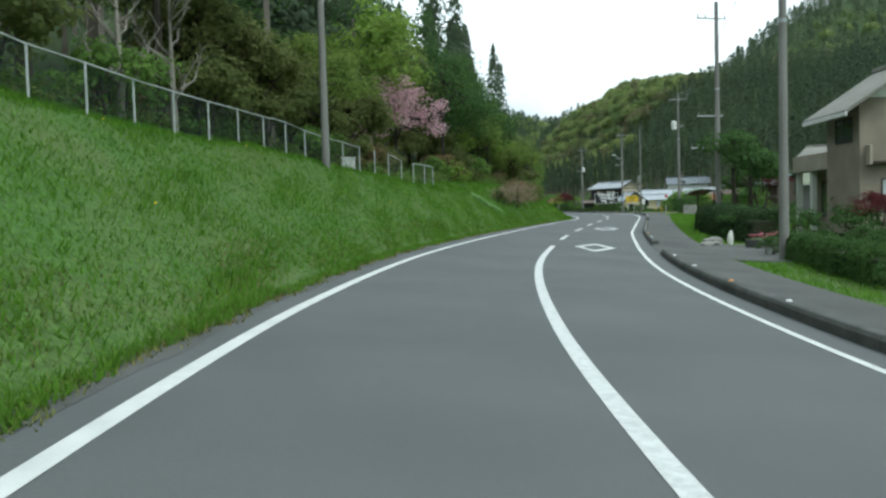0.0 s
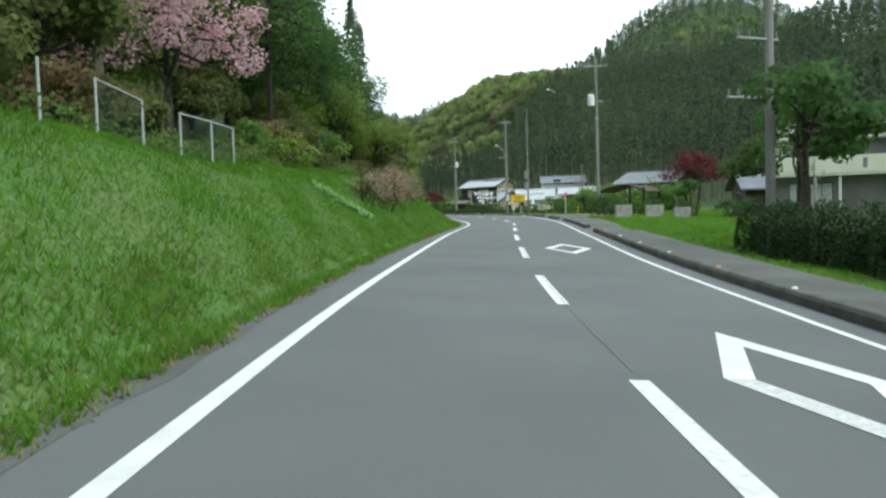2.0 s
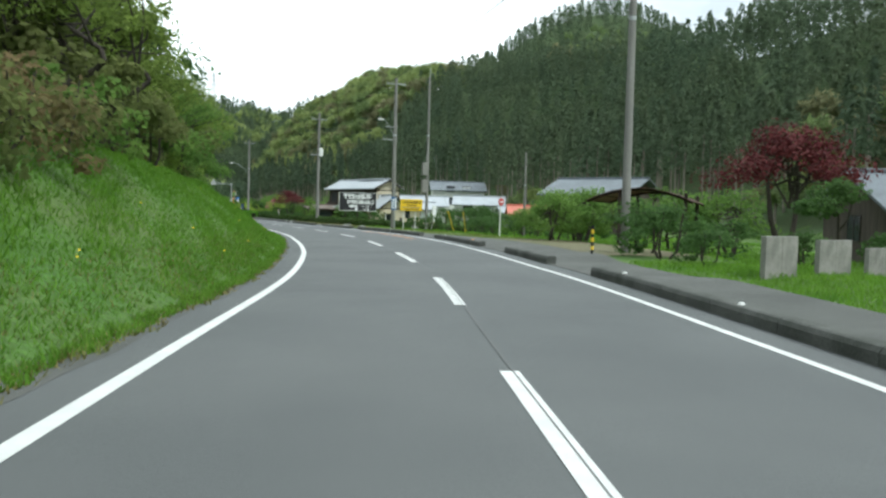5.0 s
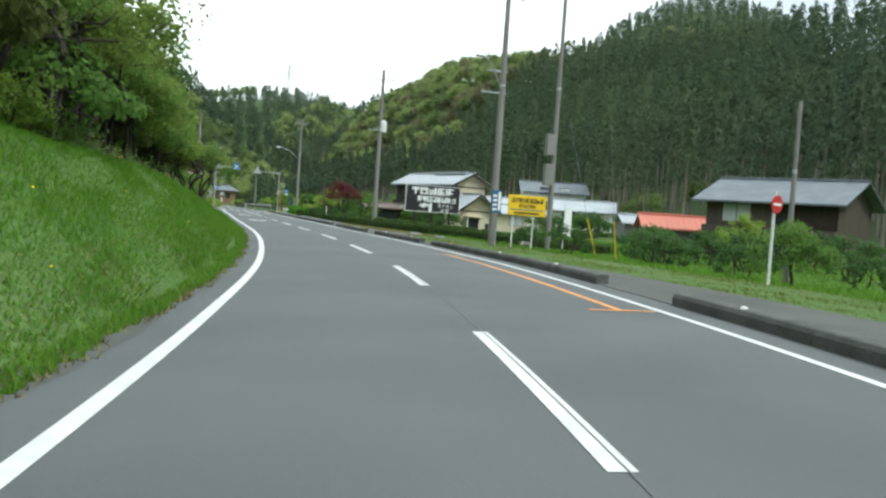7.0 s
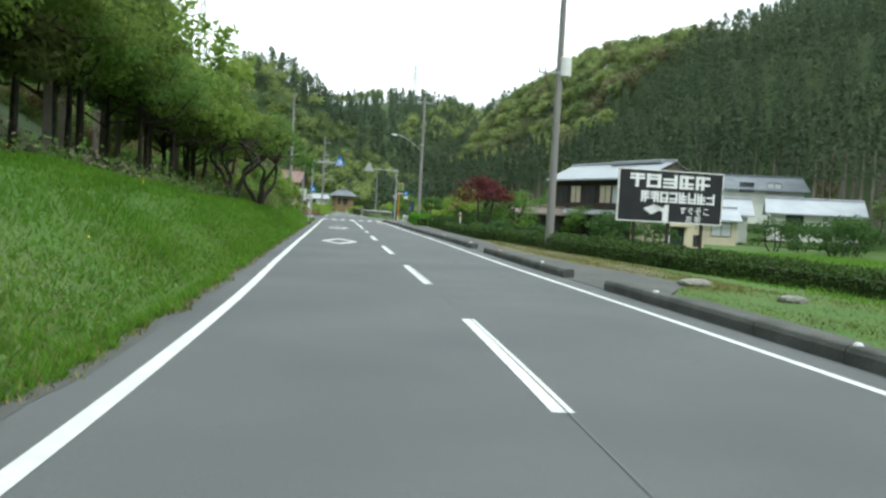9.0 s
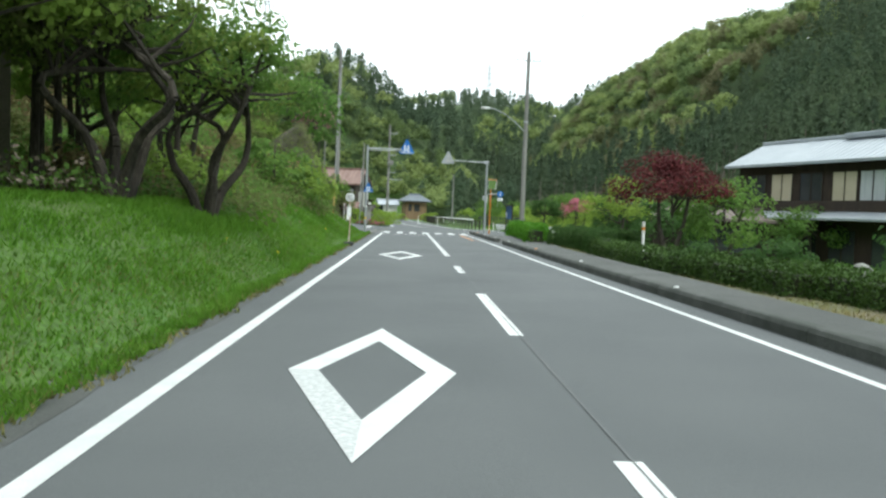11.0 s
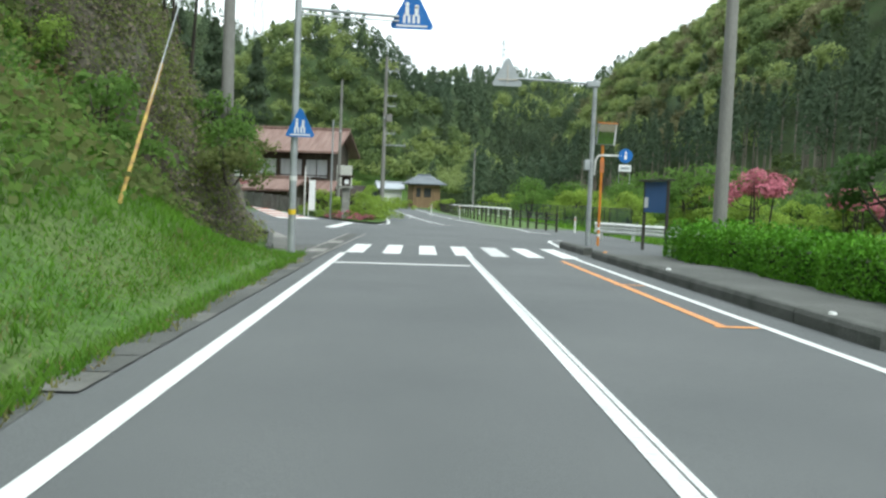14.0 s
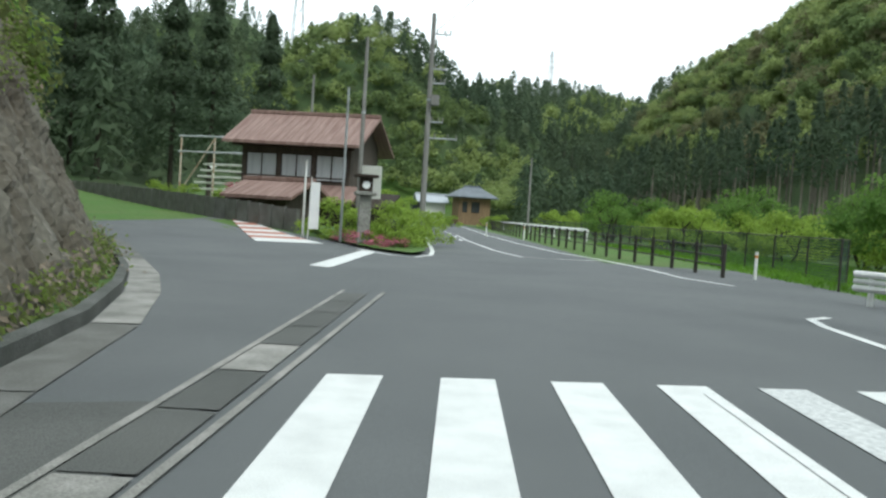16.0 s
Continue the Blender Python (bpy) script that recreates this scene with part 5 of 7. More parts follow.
# ---- things ----
def lean_rod(bm, pts, r, n=8):
    for a, b in zip(pts, pts[1:]):
        rod(bm, a, b, r, r, n)
    return bm


def utility_pole(x, y, h, r=0.17, arms=(), transformer=None, lamp=None, boxes=(), rod_top=0.0, z=None, turn=0.0, label="grey concrete utility pole beside the road"):
    """arms: (height, half length, offset, turn); transformer: (height, side)."""
    z = float(ground_z(x, y)[0]) if z is None else z
    p = empty("utility_pole", x, y, z - 0.15, turn, label, "utility pole", "utility poles")
    part("shaft", rod(bmesh.new(), (0, 0, 0), (0, 0, h), r, r * 0.62, 16), POLE, p)
    for zz, half, off, tr in arms:
        c, s = math.cos(tr), math.sin(tr)
        bm = bmesh.new()
        rod(bm, ((off - half) * c, (off - half) * s, zz), ((off + half) * c, (off + half) * s, zz), 0.04, 0.04, 6)
        arm = part("crossarm", bm, STEEL, p)
        for k in (-1, -0.45, 0.45, 1):
            part("insulator", rod(bmesh.new(), ((off + half * k * 0.92) * c, (off + half * k * 0.92) * s, zz + 0.03), ((off + half * k * 0.92) * c, (off + half * k * 0.92) * s, zz + 0.24), 0.035, 0.025, 8), POLE, arm)
    if transformer:
        zz, side = transformer
        bm = rod(bmesh.new(), (side * 0.42, 0, zz), (side * 0.42, 0, zz + 0.75), 0.26, 0.26, 16)
        rod(bm, (side * 0.42, 0, zz + 0.75), (side * 0.42, 0, zz + 0.85), 0.26, 0.12, 16)
        part("transformer", bm, WHITESTEEL, p, "pale grey pole transformer can")
    if lamp:
        zz, lx, ly = lamp
        bm = bmesh.new()
        pts = [Vector((lx * t, ly * t, zz - 1.2 + 1.5 * math.sin(t * 1.57))) for t in (0, 0.15, 0.35, 0.6, 0.85, 1)]
        part("lamp_arm", lean_rod(bm, pts, 0.03), STEEL, p)
        d = Vector((lx, ly, 0)).normalized()
        bm = bmesh.new()
        bmesh.ops.create_uvsphere(bm, u_segments=12, v_segments=8, radius=1, matrix=Matrix.Translation((lx + d.x * 0.2, ly + d.y * 0.2, zz + 0.28)) @ Matrix.Rotation(math.atan2(d.y, d.x), 4, "Z") @ Matrix.Diagonal((0.34, 0.14, 0.08, 1)))
        part("lamp_head", bm, WHITESTEEL, p, "white street lamp head")
    for bz, bh, bx in boxes:
        part("switch_box", box(bmesh.new(), bx - 0.2, bx + 0.2, -0.32, 0.0, bz, bz + bh, 0.02), POLE, p)
    if rod_top:
        part("aerial", rod(bmesh.new(), (0.05, 0, h - 0.2), (0.05, 0, h + rod_top), 0.025, 0.015, 6), STEEL, p)
    part("collar", rod(bmesh.new(), (0, 0, h * 0.62), (0, 0, h * 0.62 + 0.12), r * 0.82, r * 0.82, 14), STEEL, p)
    return p


utility_pole(6.5, 42.1, 10.5, 0.14)
utility_pole(20.95, 38.5, 12, 0.155)
utility_pole(26.6, 59.1, 12.7, 0.16, arms=((11.8, 0.9, -0.3, 0.2), (6.45, 0.8, -0.45, 0.2), (4.7, 0.75, -0.9, 0.2)))
utility_pole(36.9, 97.4, 12.2, 0.15, arms=((11.6, 0.9, 0, -0.3), (8.9, 0.5, 0, -0.3)), transformer=(8.6, -1.0))
utility_pole(41.7, 138.5, 12.1, 0.18, arms=((11.6, 0.8, 0, 0), (8.2, 0.5, -0.3, 0), (7.2, 0.6, -0.4, 0)), lamp=(8.4, -1.2, -0.6))
utility_pole(44.4, 138.2, 12.4, 0.13, boxes=((3.2, 1.0, -0.3), (4.6, 1.0, -0.3)), rod_top=1.1)
utility_pole(40.95, 163.8, 11.9, 0.18, arms=((11.2, 0.9, 0, 0.1), (7.4, 0.5, -0.4, 0.1)), transformer=(7.3, 0.55))
utility_pole(39.9, 212.1, 12.5, 0.18, arms=((11.9, 0.9, 0, 0.2),), lamp=(8.3, -2.6, -0.4), z=0.1)
utility_pole(27.3, 213.0, 10.0, 0.17, z=2.3)
for x, y, z, k in ((27.6, 211.9, 2.0, 0.8), (27.0, 212.6, 2.7, 0.8), (27.5, 213.9, 2.1, 0.7), (27.9, 210.6, 1.6, 0.7)):
    plant(slope_shrubs[1 if k > 0.75 else 0], x, y, k, z=z)
utility_pole(29.6, 250.0, 11.3, 0.16, arms=((10.3, 0.5, 0.4, 0), (8.6, 0.4, 0.35, 0), (7.9, 0.4, 0.35, 0), (6.0, 0.4, 0.35, 0), (5.2, 0.8, 0.7, 0)), boxes=((6.8, 0.5, 0.3),))
utility_pole(39.7, 312, 9.0, 0.16)
utility_pole(27.2, 243.5, 8.4, 0.11, z=0.2, label="dark timber telephone pole beside the old house")
utility_pole(20.5, 268, 9.5, 0.13, z=1.2)
utility_pole(45.5, 122.5, 5.6, 0.09)

GUY = bmesh.new()
gz = float(ground_z(28.1, 203.15)[0])
rod(GUY, (0, 0, 0), (-0.78, 9.75, 10.6 - gz), 0.012, 0.012, 5)
g = empty("guy_wire", 28.1, 203.15, gz, 0, "steel guy wire with a rusty yellow sleeve", "guy wire", "guy wires")
part("wire", GUY, STEEL, g)
part("sleeve", rod(bmesh.new(), (0, 0, 0), (-0.2, 2.44, 2.35), 0.03, 0.03, 8), YELLOW_RUST, g, "rusty yellow plastic sleeve")
for x, y, dx in ((46.6, 137.5, -0.75), (47.4, 137.0, -0.45)):
    g = empty("guy_wire", x, y, float(ground_z(x, y)[0]), 0, "guy wire with a yellow plastic sleeve on the lawn", "guy wire", "guy wires")
    part("sleeve", rod(bmesh.new(), (0, 0, -0.05), (dx, -0.4, 1.75), 0.035, 0.035, 8), YELLOW_PLASTIC, g)
    part("wire", rod(bmesh.new(), (dx, -0.4, 1.75), (dx * 3.2, -1.4, 6.0), 0.01, 0.01, 5), STEEL, g)


def tube(name, pts, r, material, parent=None, n=5):
    """One unbroken round bar along a line of points."""
    V, F = [], []
    for i, p in enumerate(pts):
        d = (pts[min(i + 1, len(pts) - 1)] - pts[max(i - 1, 0)]).normalized()
        u = d.cross(Vector((0, 0, 1)) if abs(d.z) < 0.9 else Vector((1, 0, 0))).normalized()
        w = d.cross(u)
        V += [tuple(p + (u * math.cos(a) + w * math.sin(a)) * r) for a in [6.2832 * k / n for k in range(n)]]
        if i:
            F += [((i - 1) * n + k, (i - 1) * n + (k + 1) % n, i * n + (k + 1) % n, i * n + k) for k in range(n)]
    F += [tuple(range(n - 1, -1, -1)), tuple(range((len(pts) - 1) * n, len(pts) * n))]
    return link(name, V, F, material, parent)


# overhead wires between the poles
def wire(a, b, sag):
    a, b = Vector(a), Vector(b)
    pts = [a.lerp(b, k / 10) - Vector((0, 0, sag * 4 * (k / 10) * (1 - k / 10))) for k in range(11)]
    ob = tube("overhead_wire", pts, 0.012, BLACK_RUBBER)
    return tagged(ob, "thin black overhead wire between utility poles", "wire", "overhead wires")


wire((36.9, 97.4, 11.6), (40.95, 163.8, 11.1), 0.9)
wire((40.95, 163.8, 11.1), (39.9, 212.1, 11.9), 0.7)
wire((39.9, 212.1, 11.9), (29.8, 250, 10.3), 0.6)
wire((29.6, 250, 11.0), (39.7, 312, 8.8), 0.8)
wire((20.95, 38.5, 10.5), (36.9, 97.4, 11.2), 0.9)


# black advertising board: white blocks of lettering and an arrow
def blocks(parent, x0, x1, z0, z1, n, y, material, seed, name="lettering"):
    """A row of n block characters drawn as plain strokes."""
    rng = np.random.RandomState(seed)
    w = (x1 - x0) / n
    for k in range(n):
        bm = bmesh.new()
        a, b = x0 + k * w + w * 0.06, x0 + (k + 1) * w - w * 0.06
        t = (z1 - z0) * 0.17
        for z in rng.choice([0.02, 0.30, 0.56, 0.80], rng.randint(2, 4), replace=False):
            box(bm, a, b, y - 0.006, y, z0 + (z1 - z0) * z, z0 + (z1 - z0) * z + t)
        for u in rng.choice([0.0, 0.38, 0.76], rng.randint(1, 3), replace=False):
            box(bm, a + (b - a) * u, a + (b - a) * u + w * 0.2, y - 0.009, y - 0.003, z0, z1)
        part(name, bm, material, parent)


def words(parent, text, x, y, z, size, material, font_turn=(1.5708, 0, 0)):
    cu = bpy.data.curves.new("lettering", "FONT")
    cu.body, cu.size, cu.align_x, cu.extrude = text, size, "CENTER", 0.003
    cu.offset = size * 0.012
    cu.materials.append(material)
    ob = new("lettering", cu)
    ob.parent = parent
    ob.matrix_local = Matrix.LocRotScale((x, y, z), Euler(font_turn), None)
    return ob


board = empty("advertising_board", 44.2, 159.2, float(ground_z(44.2, 159.2)[0]), 0.03, "large black roadside board with white lettering and arrow", "billboard")
BZ = 1.36 - float(ground_z(44.2, 159.2)[0]) + 0.09
part("panel", box(bmesh.new(), -1.98, 1.98, -0.03, 0.03, BZ, BZ + 1.84, 0.01), SIGN_BLACK, board)
bm = bmesh.new()
for a in ((-2.0, 2.0, -0.045, 0.045, BZ - 0.03, BZ + 0.012), (-2.0, 2.0, -0.045, 0.045, BZ + 1.83, BZ + 1.87), (-2.02, -1.975, -0.045, 0.045, BZ - 0.03, BZ + 1.87), (1.975, 2.02, -0.045, 0.045, BZ - 0.03, BZ + 1.87)):
    box(bm, *a)
part("frame", bm, WHITESTEEL, board)
for x in (-1.3, 0.0, 1.3):
    part("leg", box(bmesh.new(), x - 0.05, x + 0.05, 0.03, 0.12, -0.3, BZ + 1.6), DARKWOOD, board)
blocks(board, -1.62, 1.52, BZ + 1.22, BZ + 1.72, 5, -0.031, SIGN_WHITE, 3)
blocks(board, -1.15, 1.72, BZ + 0.70, BZ + 1.10, 8, -0.031, SIGN_WHITE, 8)
bm = bmesh.new()
vs = [bm.verts.new((x, -0.034, BZ + z)) for x, z in ((-1.02, 0.46), (-0.62, 0.62), (-0.70, 0.48), (-0.28, 0.36), (-0.28, 0.02), (-0.05, 0.02), (-0.05, 0.62), (-0.22, 0.62), (-0.22, 0.50), (-0.62, 0.34), (-0.72, 0.24))]
bm.faces.new(vs[::-1])
part("arrow", bm, SIGN_WHITE, board)
words(board, "すぐそこ", 0.95, -0.035, BZ + 0.34, 0.30, SIGN_WHITE)
words(board, "左 折", 0.92, -0.035, BZ + 0.05, 0.27, SIGN_WHITE)

ys = empty("company_sign", 42.5, 136.3, float(ground_z(42.5, 136.3)[0]), 0.02, "yellow roadside sign board with dark lettering on posts", "sign")
part("panel", box(bmesh.new(), -0.9, 0.9, -0.025, 0.025, 1.45, 2.35, 0.01), SIGN_YELLOW, ys)
blocks(ys, -0.76, 0.76, 2.02, 2.22, 9, -0.026, BLACK_RUBBER, 5)
blocks(ys, -0.40, 0.42, 1.80, 1.94, 4, -0.026, BLACK_RUBBER, 6)
part("rule", box(bmesh.new(), -0.8, 0.8, -0.031, -0.024, 1.69, 1.73), SIGN_NAVY, ys)
part("bar", box(bmesh.new(), -0.62, 0.6, -0.031, -0.024, 1.53, 1.60), BLACK_RUBBER, ys)
for x in (-0.62, 0.35):
    part("post", rod(bmesh.new(), (x, 0.06, -0.3), (x, 0.06, 2.3), 0.035, 0.035, 8), WHITESTEEL, ys)
bs = empty("notice_sign", 41.25, 136.9, float(ground_z(41.25, 136.9)[0]), 0.02, "narrow navy and white roadside sign on a post", "sign")
part("panel", box(bmesh.new(), -0.22, 0.24, -0.02, 0.02, 1.5, 2.5, 0.01), SIGN_NAVY, bs)
part("stripe", box(bmesh.new(), 0.08, 0.2, -0.026, -0.018, 1.6, 2.42), SIGN_WHITE, bs)
for k in range(4):
    part("bar", box(bmesh.new(), -0.17, 0.03, -0.026, -0.018, 1.6 + 0.2 * k, 1.7 + 0.2 * k), SIGN_WHITE, bs)
part("post", rod(bmesh.new(), (0.1, 0.05, -0.3), (0.1, 0.05, 2.4), 0.03, 0.03, 8), STEEL, bs)
wp = empty("banner", 43.9, 134.9, float(ground_z(43.9, 134.9)[0]), 0.1, "tall narrow white banner beside the utility pole", "banner")
part("cloth", box(bmesh.new(), -0.16, 0.16, -0.01, 0.01, 0.75, 1.95, 0.004), SIGN_WHITE, wp)
part("pole", rod(bmesh.new(), (-0.19, 0, -0.2), (-0.19, 0, 2.1), 0.018, 0.018, 6), WHITESTEEL, wp)

ne = empty("round_sign", 42.2, 118.9, float(ground_z(42.2, 118.9)[0]), 0.35, "round red road sign on a white post in the lawn", "road sign")
part("post", rod(bmesh.new(), (0, 0, -0.3), (0, 0, 2.3), 0.04, 0.04, 10), WHITESTEEL, ne)
bm = rod(bmesh.new(), (0, -0.05, 1.98), (0, -0.075, 1.98), 0.22, 0.22, 24)
disc = part("disc", bm, SIGN_RED, ne, "faded red sign disc")
part("bar", box(bmesh.new(), -0.16, 0.16, -0.082, -0.074, 1.95, 2.01), SIGN_WHITE, disc)

mk = empty("marker_post", 34.3, 95.0, float(road_z(85.3, 5.0)) + 0.15, 0, "short black post with yellow reflective bands", "marker post")
part("post", rod(bmesh.new(), (0, 0, 0), (0, 0, 0.8), 0.04, 0.04, 10), BLACK_RUBBER, mk)
for z in (0.1, 0.34, 0.56):
    part("band", rod(bmesh.new(), (0, 0, z), (0, 0, z + 0.12), 0.043, 0.043, 10), YELLOW_PLASTIC, mk)
for x, y, h in ((39.6, 180.8, 1.35), (39.9, 232.0, 0.85), (35.6, 262, 1.0), (33.2, 262, 1.0), (32.0, 97.8, 0.9)):
    if x == 32.0:
        continue
    w_ = empty("marker_post", x, y, float(ground_z(x, y)[0]), 0, "slim white marker post beside the road", "marker post", "white marker posts")
    part("post", rod(bmesh.new(), (0, 0, -0.1), (0, 0, h), 0.045, 0.045, 10), WHITESTEEL, w_)
    part("band", rod(bmesh.new(), (0, 0, h * 0.8), (0, 0, h * 0.88), 0.048, 0.048, 10), ORANGE_POLE, w_)

# bus stop
bus = empty("bus_stop_sign", 30.12, 188.55, 0.0, 0.05, "old bus stop sign, round white head on rusty pole", "bus stop")
part("base", box(bmesh.new(), -0.19, 0.19, -0.16, 0.16, -0.02, 0.15, 0.03), KERB_STONE, bus, "dark concrete foot block")
part("pole", rod(rod(bmesh.new(), (0, 0, 0.1), (0.03, 0, 0.9), 0.028, 0.028, 10), (0.03, 0, 0.9), (-0.01, 0, 1.8), 0.028, 0.026, 10), RUSTSTEEL, bus, "white pole with rust streaks")
bm = bmesh.new()
out = [(0.17 * math.copysign(abs(math.cos(a)) ** 0.75, math.cos(a)), 0.155 * math.copysign(abs(math.sin(a)) ** 0.75, math.sin(a))) for a in np.arange(28) / 28 * 6.2832]
f_ = bm.faces.new([bm.verts.new((x, -0.02, 1.88 + z)) for x, z in out])
r = bmesh.ops.extrude_face_region(bm, geom=[f_])
bmesh.ops.translate(bm, verts=[v for v in r["geom"] if isinstance(v, bmesh.types.BMVert)], vec=(0, 0.03, 0))
bmesh.ops.recalc_face_normals(bm, faces=bm.faces)
head_ = part("head", bm, SIGN_WHITE, bus, "rounded white sign plate")
blocks(head_, -0.10, 0.10, 1.90, 1.96, 3, -0.021, BLACK_RUBBER, 12)
blocks(head_, -0.13, 0.13, 1.79, 1.86, 4, -0.021, BLACK_RUBBER, 13)
part("timetable", box(bmesh.new(), -0.05, 0.055, -0.045, -0.03, 1.12, 1.50, 0.004), SIGN_WHITE, bus, "white timetable plate")


# crossing signs on bent gantries
def triangle_plate(bm, cx, z0, w, h, y, t=0.012, r=0.12):
    pts = []
    for ax, az in ((-w / 2, 0), (w / 2, 0), (0, h)):
        dx, dz = cx - (cx + ax), (h * 0.36 - az)
        l_ = math.hypot(dx, dz)
        for k in (-1, 0, 1):
            px, pz = -dz / l_ * k * r * w * 0.5, dx / l_ * k * r * w * 0.5
            pts.append((cx + ax + dx / l_ * r * w * (0.35 if k else 0.1) + px, z0 + az + dz / l_ * r * w * (0.35 if k else 0.1) + pz))
    c0 = (cx, z0 + h * 0.36)
    pts.sort(key=lambda p: math.atan2(p[1] - c0[1], p[0] - c0[0]))
    f0 = bm.faces.new([bm.verts.new((x, y, z)) for x, z in pts])
    r_ = bmesh.ops.extrude_face_region(bm, geom=[f0])
    bmesh.ops.translate(bm, verts=[v for v in r_["geom"] if isinstance(v, bmesh.types.BMVert)], vec=(0, t, 0))
    bmesh.ops.recalc_face_normals(bm, faces=bm.faces)
    return bm


def figures(parent, cx, z0, w, h, y):
    """The white pictogram as plain upright shapes over a striped base."""
    for k, dx in enumerate((-0.12, 0.10)):
        bm = bmesh.new()
        x = cx + dx * w
        rod(bm, (x, y, z0 + h * (0.58 - 0.05 * k)), (x, y - 0.006, z0 + h * (0.58 - 0.05 * k)), w * 0.05, w * 0.05, 10)
        box(bm, x - w * 0.045, x + w * 0.045, y - 0.006, y, z0 + h * 0.30, z0 + h * 0.52)
        box(bm, x - w * 0.09, x - w * 0.03, y - 0.006, y, z0 + h * 0.12, z0 + h * 0.32)
        box(bm, x + w * 0.02, x + w * 0.08, y - 0.006, y, z0 + h * 0.12, z0 + h * 0.32)
        part("pictogram", bm, SIGN_WHITE, parent)
    part("stripe", box(bmesh.new(), cx - w * 0.36, cx + w * 0.36, y - 0.006, y, z0 + h * 0.03, z0 + h * 0.075), SIGN_WHITE, parent)


gl = empty("crossing_sign", 29.5, 210.0, 0.0, 0, "grey steel gantry pole with blue triangular pedestrian crossing signs", "road sign", "crossing signs")
part("pole", rod(bmesh.new(), (0, 0, -0.2), (0, 0, 5.6), 0.083, 0.075, 16), STEEL, gl)
part("arm", rod(rod(bmesh.new(), (0, 0, 5.42), (2.2, 0.6, 5.46), 0.04, 0.035, 10), (0, 0, 5.3), (2.2, 0.6, 5.36), 0.02, 0.02, 8), STEEL, gl)
part("band", rod(bmesh.new(), (0, 0, 0.86), (0, 0, 0.98), 0.086, 0.086, 16), YELLOW_PLASTIC, gl, "yellow reflective band")
part("band", rod(bmesh.new(), (0, 0, 1.62), (0, 0, 1.72), 0.0855, 0.0855, 16), WHITESTEEL, gl)
pl = part("sign_plate", triangle_plate(bmesh.new(), 2.5, 5.22, 0.98, 0.92, 0.62), SIGN_BLUE, gl, "blue triangular crossing sign")
figures(pl, 2.5, 5.22, 0.98, 0.92, 0.62)
pl = part("sign_plate", triangle_plate(bmesh.new(), 0.14, 2.60, 0.62, 0.62, -0.14), SIGN_BLUE, gl, "small blue triangular crossing sign")
figures(pl, 0.14, 2.60, 0.62, 0.62, -0.14)

gr = empty("crossing_sign", 38.0, 219.2, 0.02, 0, "grey gantry pole with the plain back of a triangular sign", "road sign", "crossing signs")
part("pole", rod(bmesh.new(), (0, 0, -0.2), (0, 0, 5.5), 0.085, 0.075, 16), STEEL, gr)
part("arm", rod(bmesh.new(), (0.05, 0, 5.36), (-2.6, -0.1, 5.42), 0.045, 0.035, 10), STEEL, gr)
part("joint", box(bmesh.new(), -0.3, 0.14, -0.1, 0.1, 5.26, 5.46, 0.02), STEEL, gr)
pl = part("sign_plate", triangle_plate(bmesh.new(), -2.95, 5.18, 0.98, 0.92, -0.1), STEEL, gr, "grey back of a triangular sign")
part("bracket", rod(rod(bmesh.new(), (-3.25, -0.13, 5.36), (-2.6, -0.13, 5.36), 0.018, 0.018, 6), (-2.95, -0.13, 5.25), (-2.95, -0.13, 5.85), 0.018, 0.018, 6), RUSTSTEEL, gr)
part("control_box", box(bmesh.new(), -0.24, -0.07, -0.1, 0.1, 2.5, 2.85, 0.02), STEEL, gr)

mi = empty("traffic_mirror", 38.37, 219.3, 0.02, 0, "orange pole with a square traffic mirror", "traffic mirror")
part("pole", rod(bmesh.new(), (0, 0, -0.2), (0, 0, 3.5), 0.045, 0.045, 12), ORANGE_POLE, mi)
MT = Matrix.Translation((0.07, -0.12, 3.72)) @ Matrix.Rotation(radians(14), 4, "Z") @ Matrix.Rotation(radians(9), 4, "X")
for piece, dims, bevel, m_, lab in (("housing", (-0.33, 0.33, -0.02, 0.05, -0.36, 0.36), 0.03, STEEL, "weathered grey mirror housing"), ("hood", (-0.34, 0.34, -0.16, 0.05, 0.36, 0.385), 0.006, ORANGE_POLE, "faded orange hood"),
                                    ("rim", (0.30, 0.345, -0.05, 0.05, -0.36, 0.36), 0.008, WHITESTEEL, ""), ("mirror_glass", (-0.30, 0.30, -0.027, -0.021, -0.33, 0.33), 0.0, MIRROR, "")):
    bm = box(bmesh.new(), *dims, bevel)
    bmesh.ops.transform(bm, verts=bm.verts, matrix=MT)
    part(piece, bm, m_, mi, lab)
part("nameplate", box(bmesh.new(), -0.07, 0.07, -0.06, -0.048, 2.45, 2.9, 0.004), PLATE_ORANGE, mi)
for z in (0.30, 0.52):
    part("band", rod(bmesh.new(), (0, 0, z), (0, 0, z + 0.1), 0.048, 0.048, 12), SIGN_WHITE, mi)

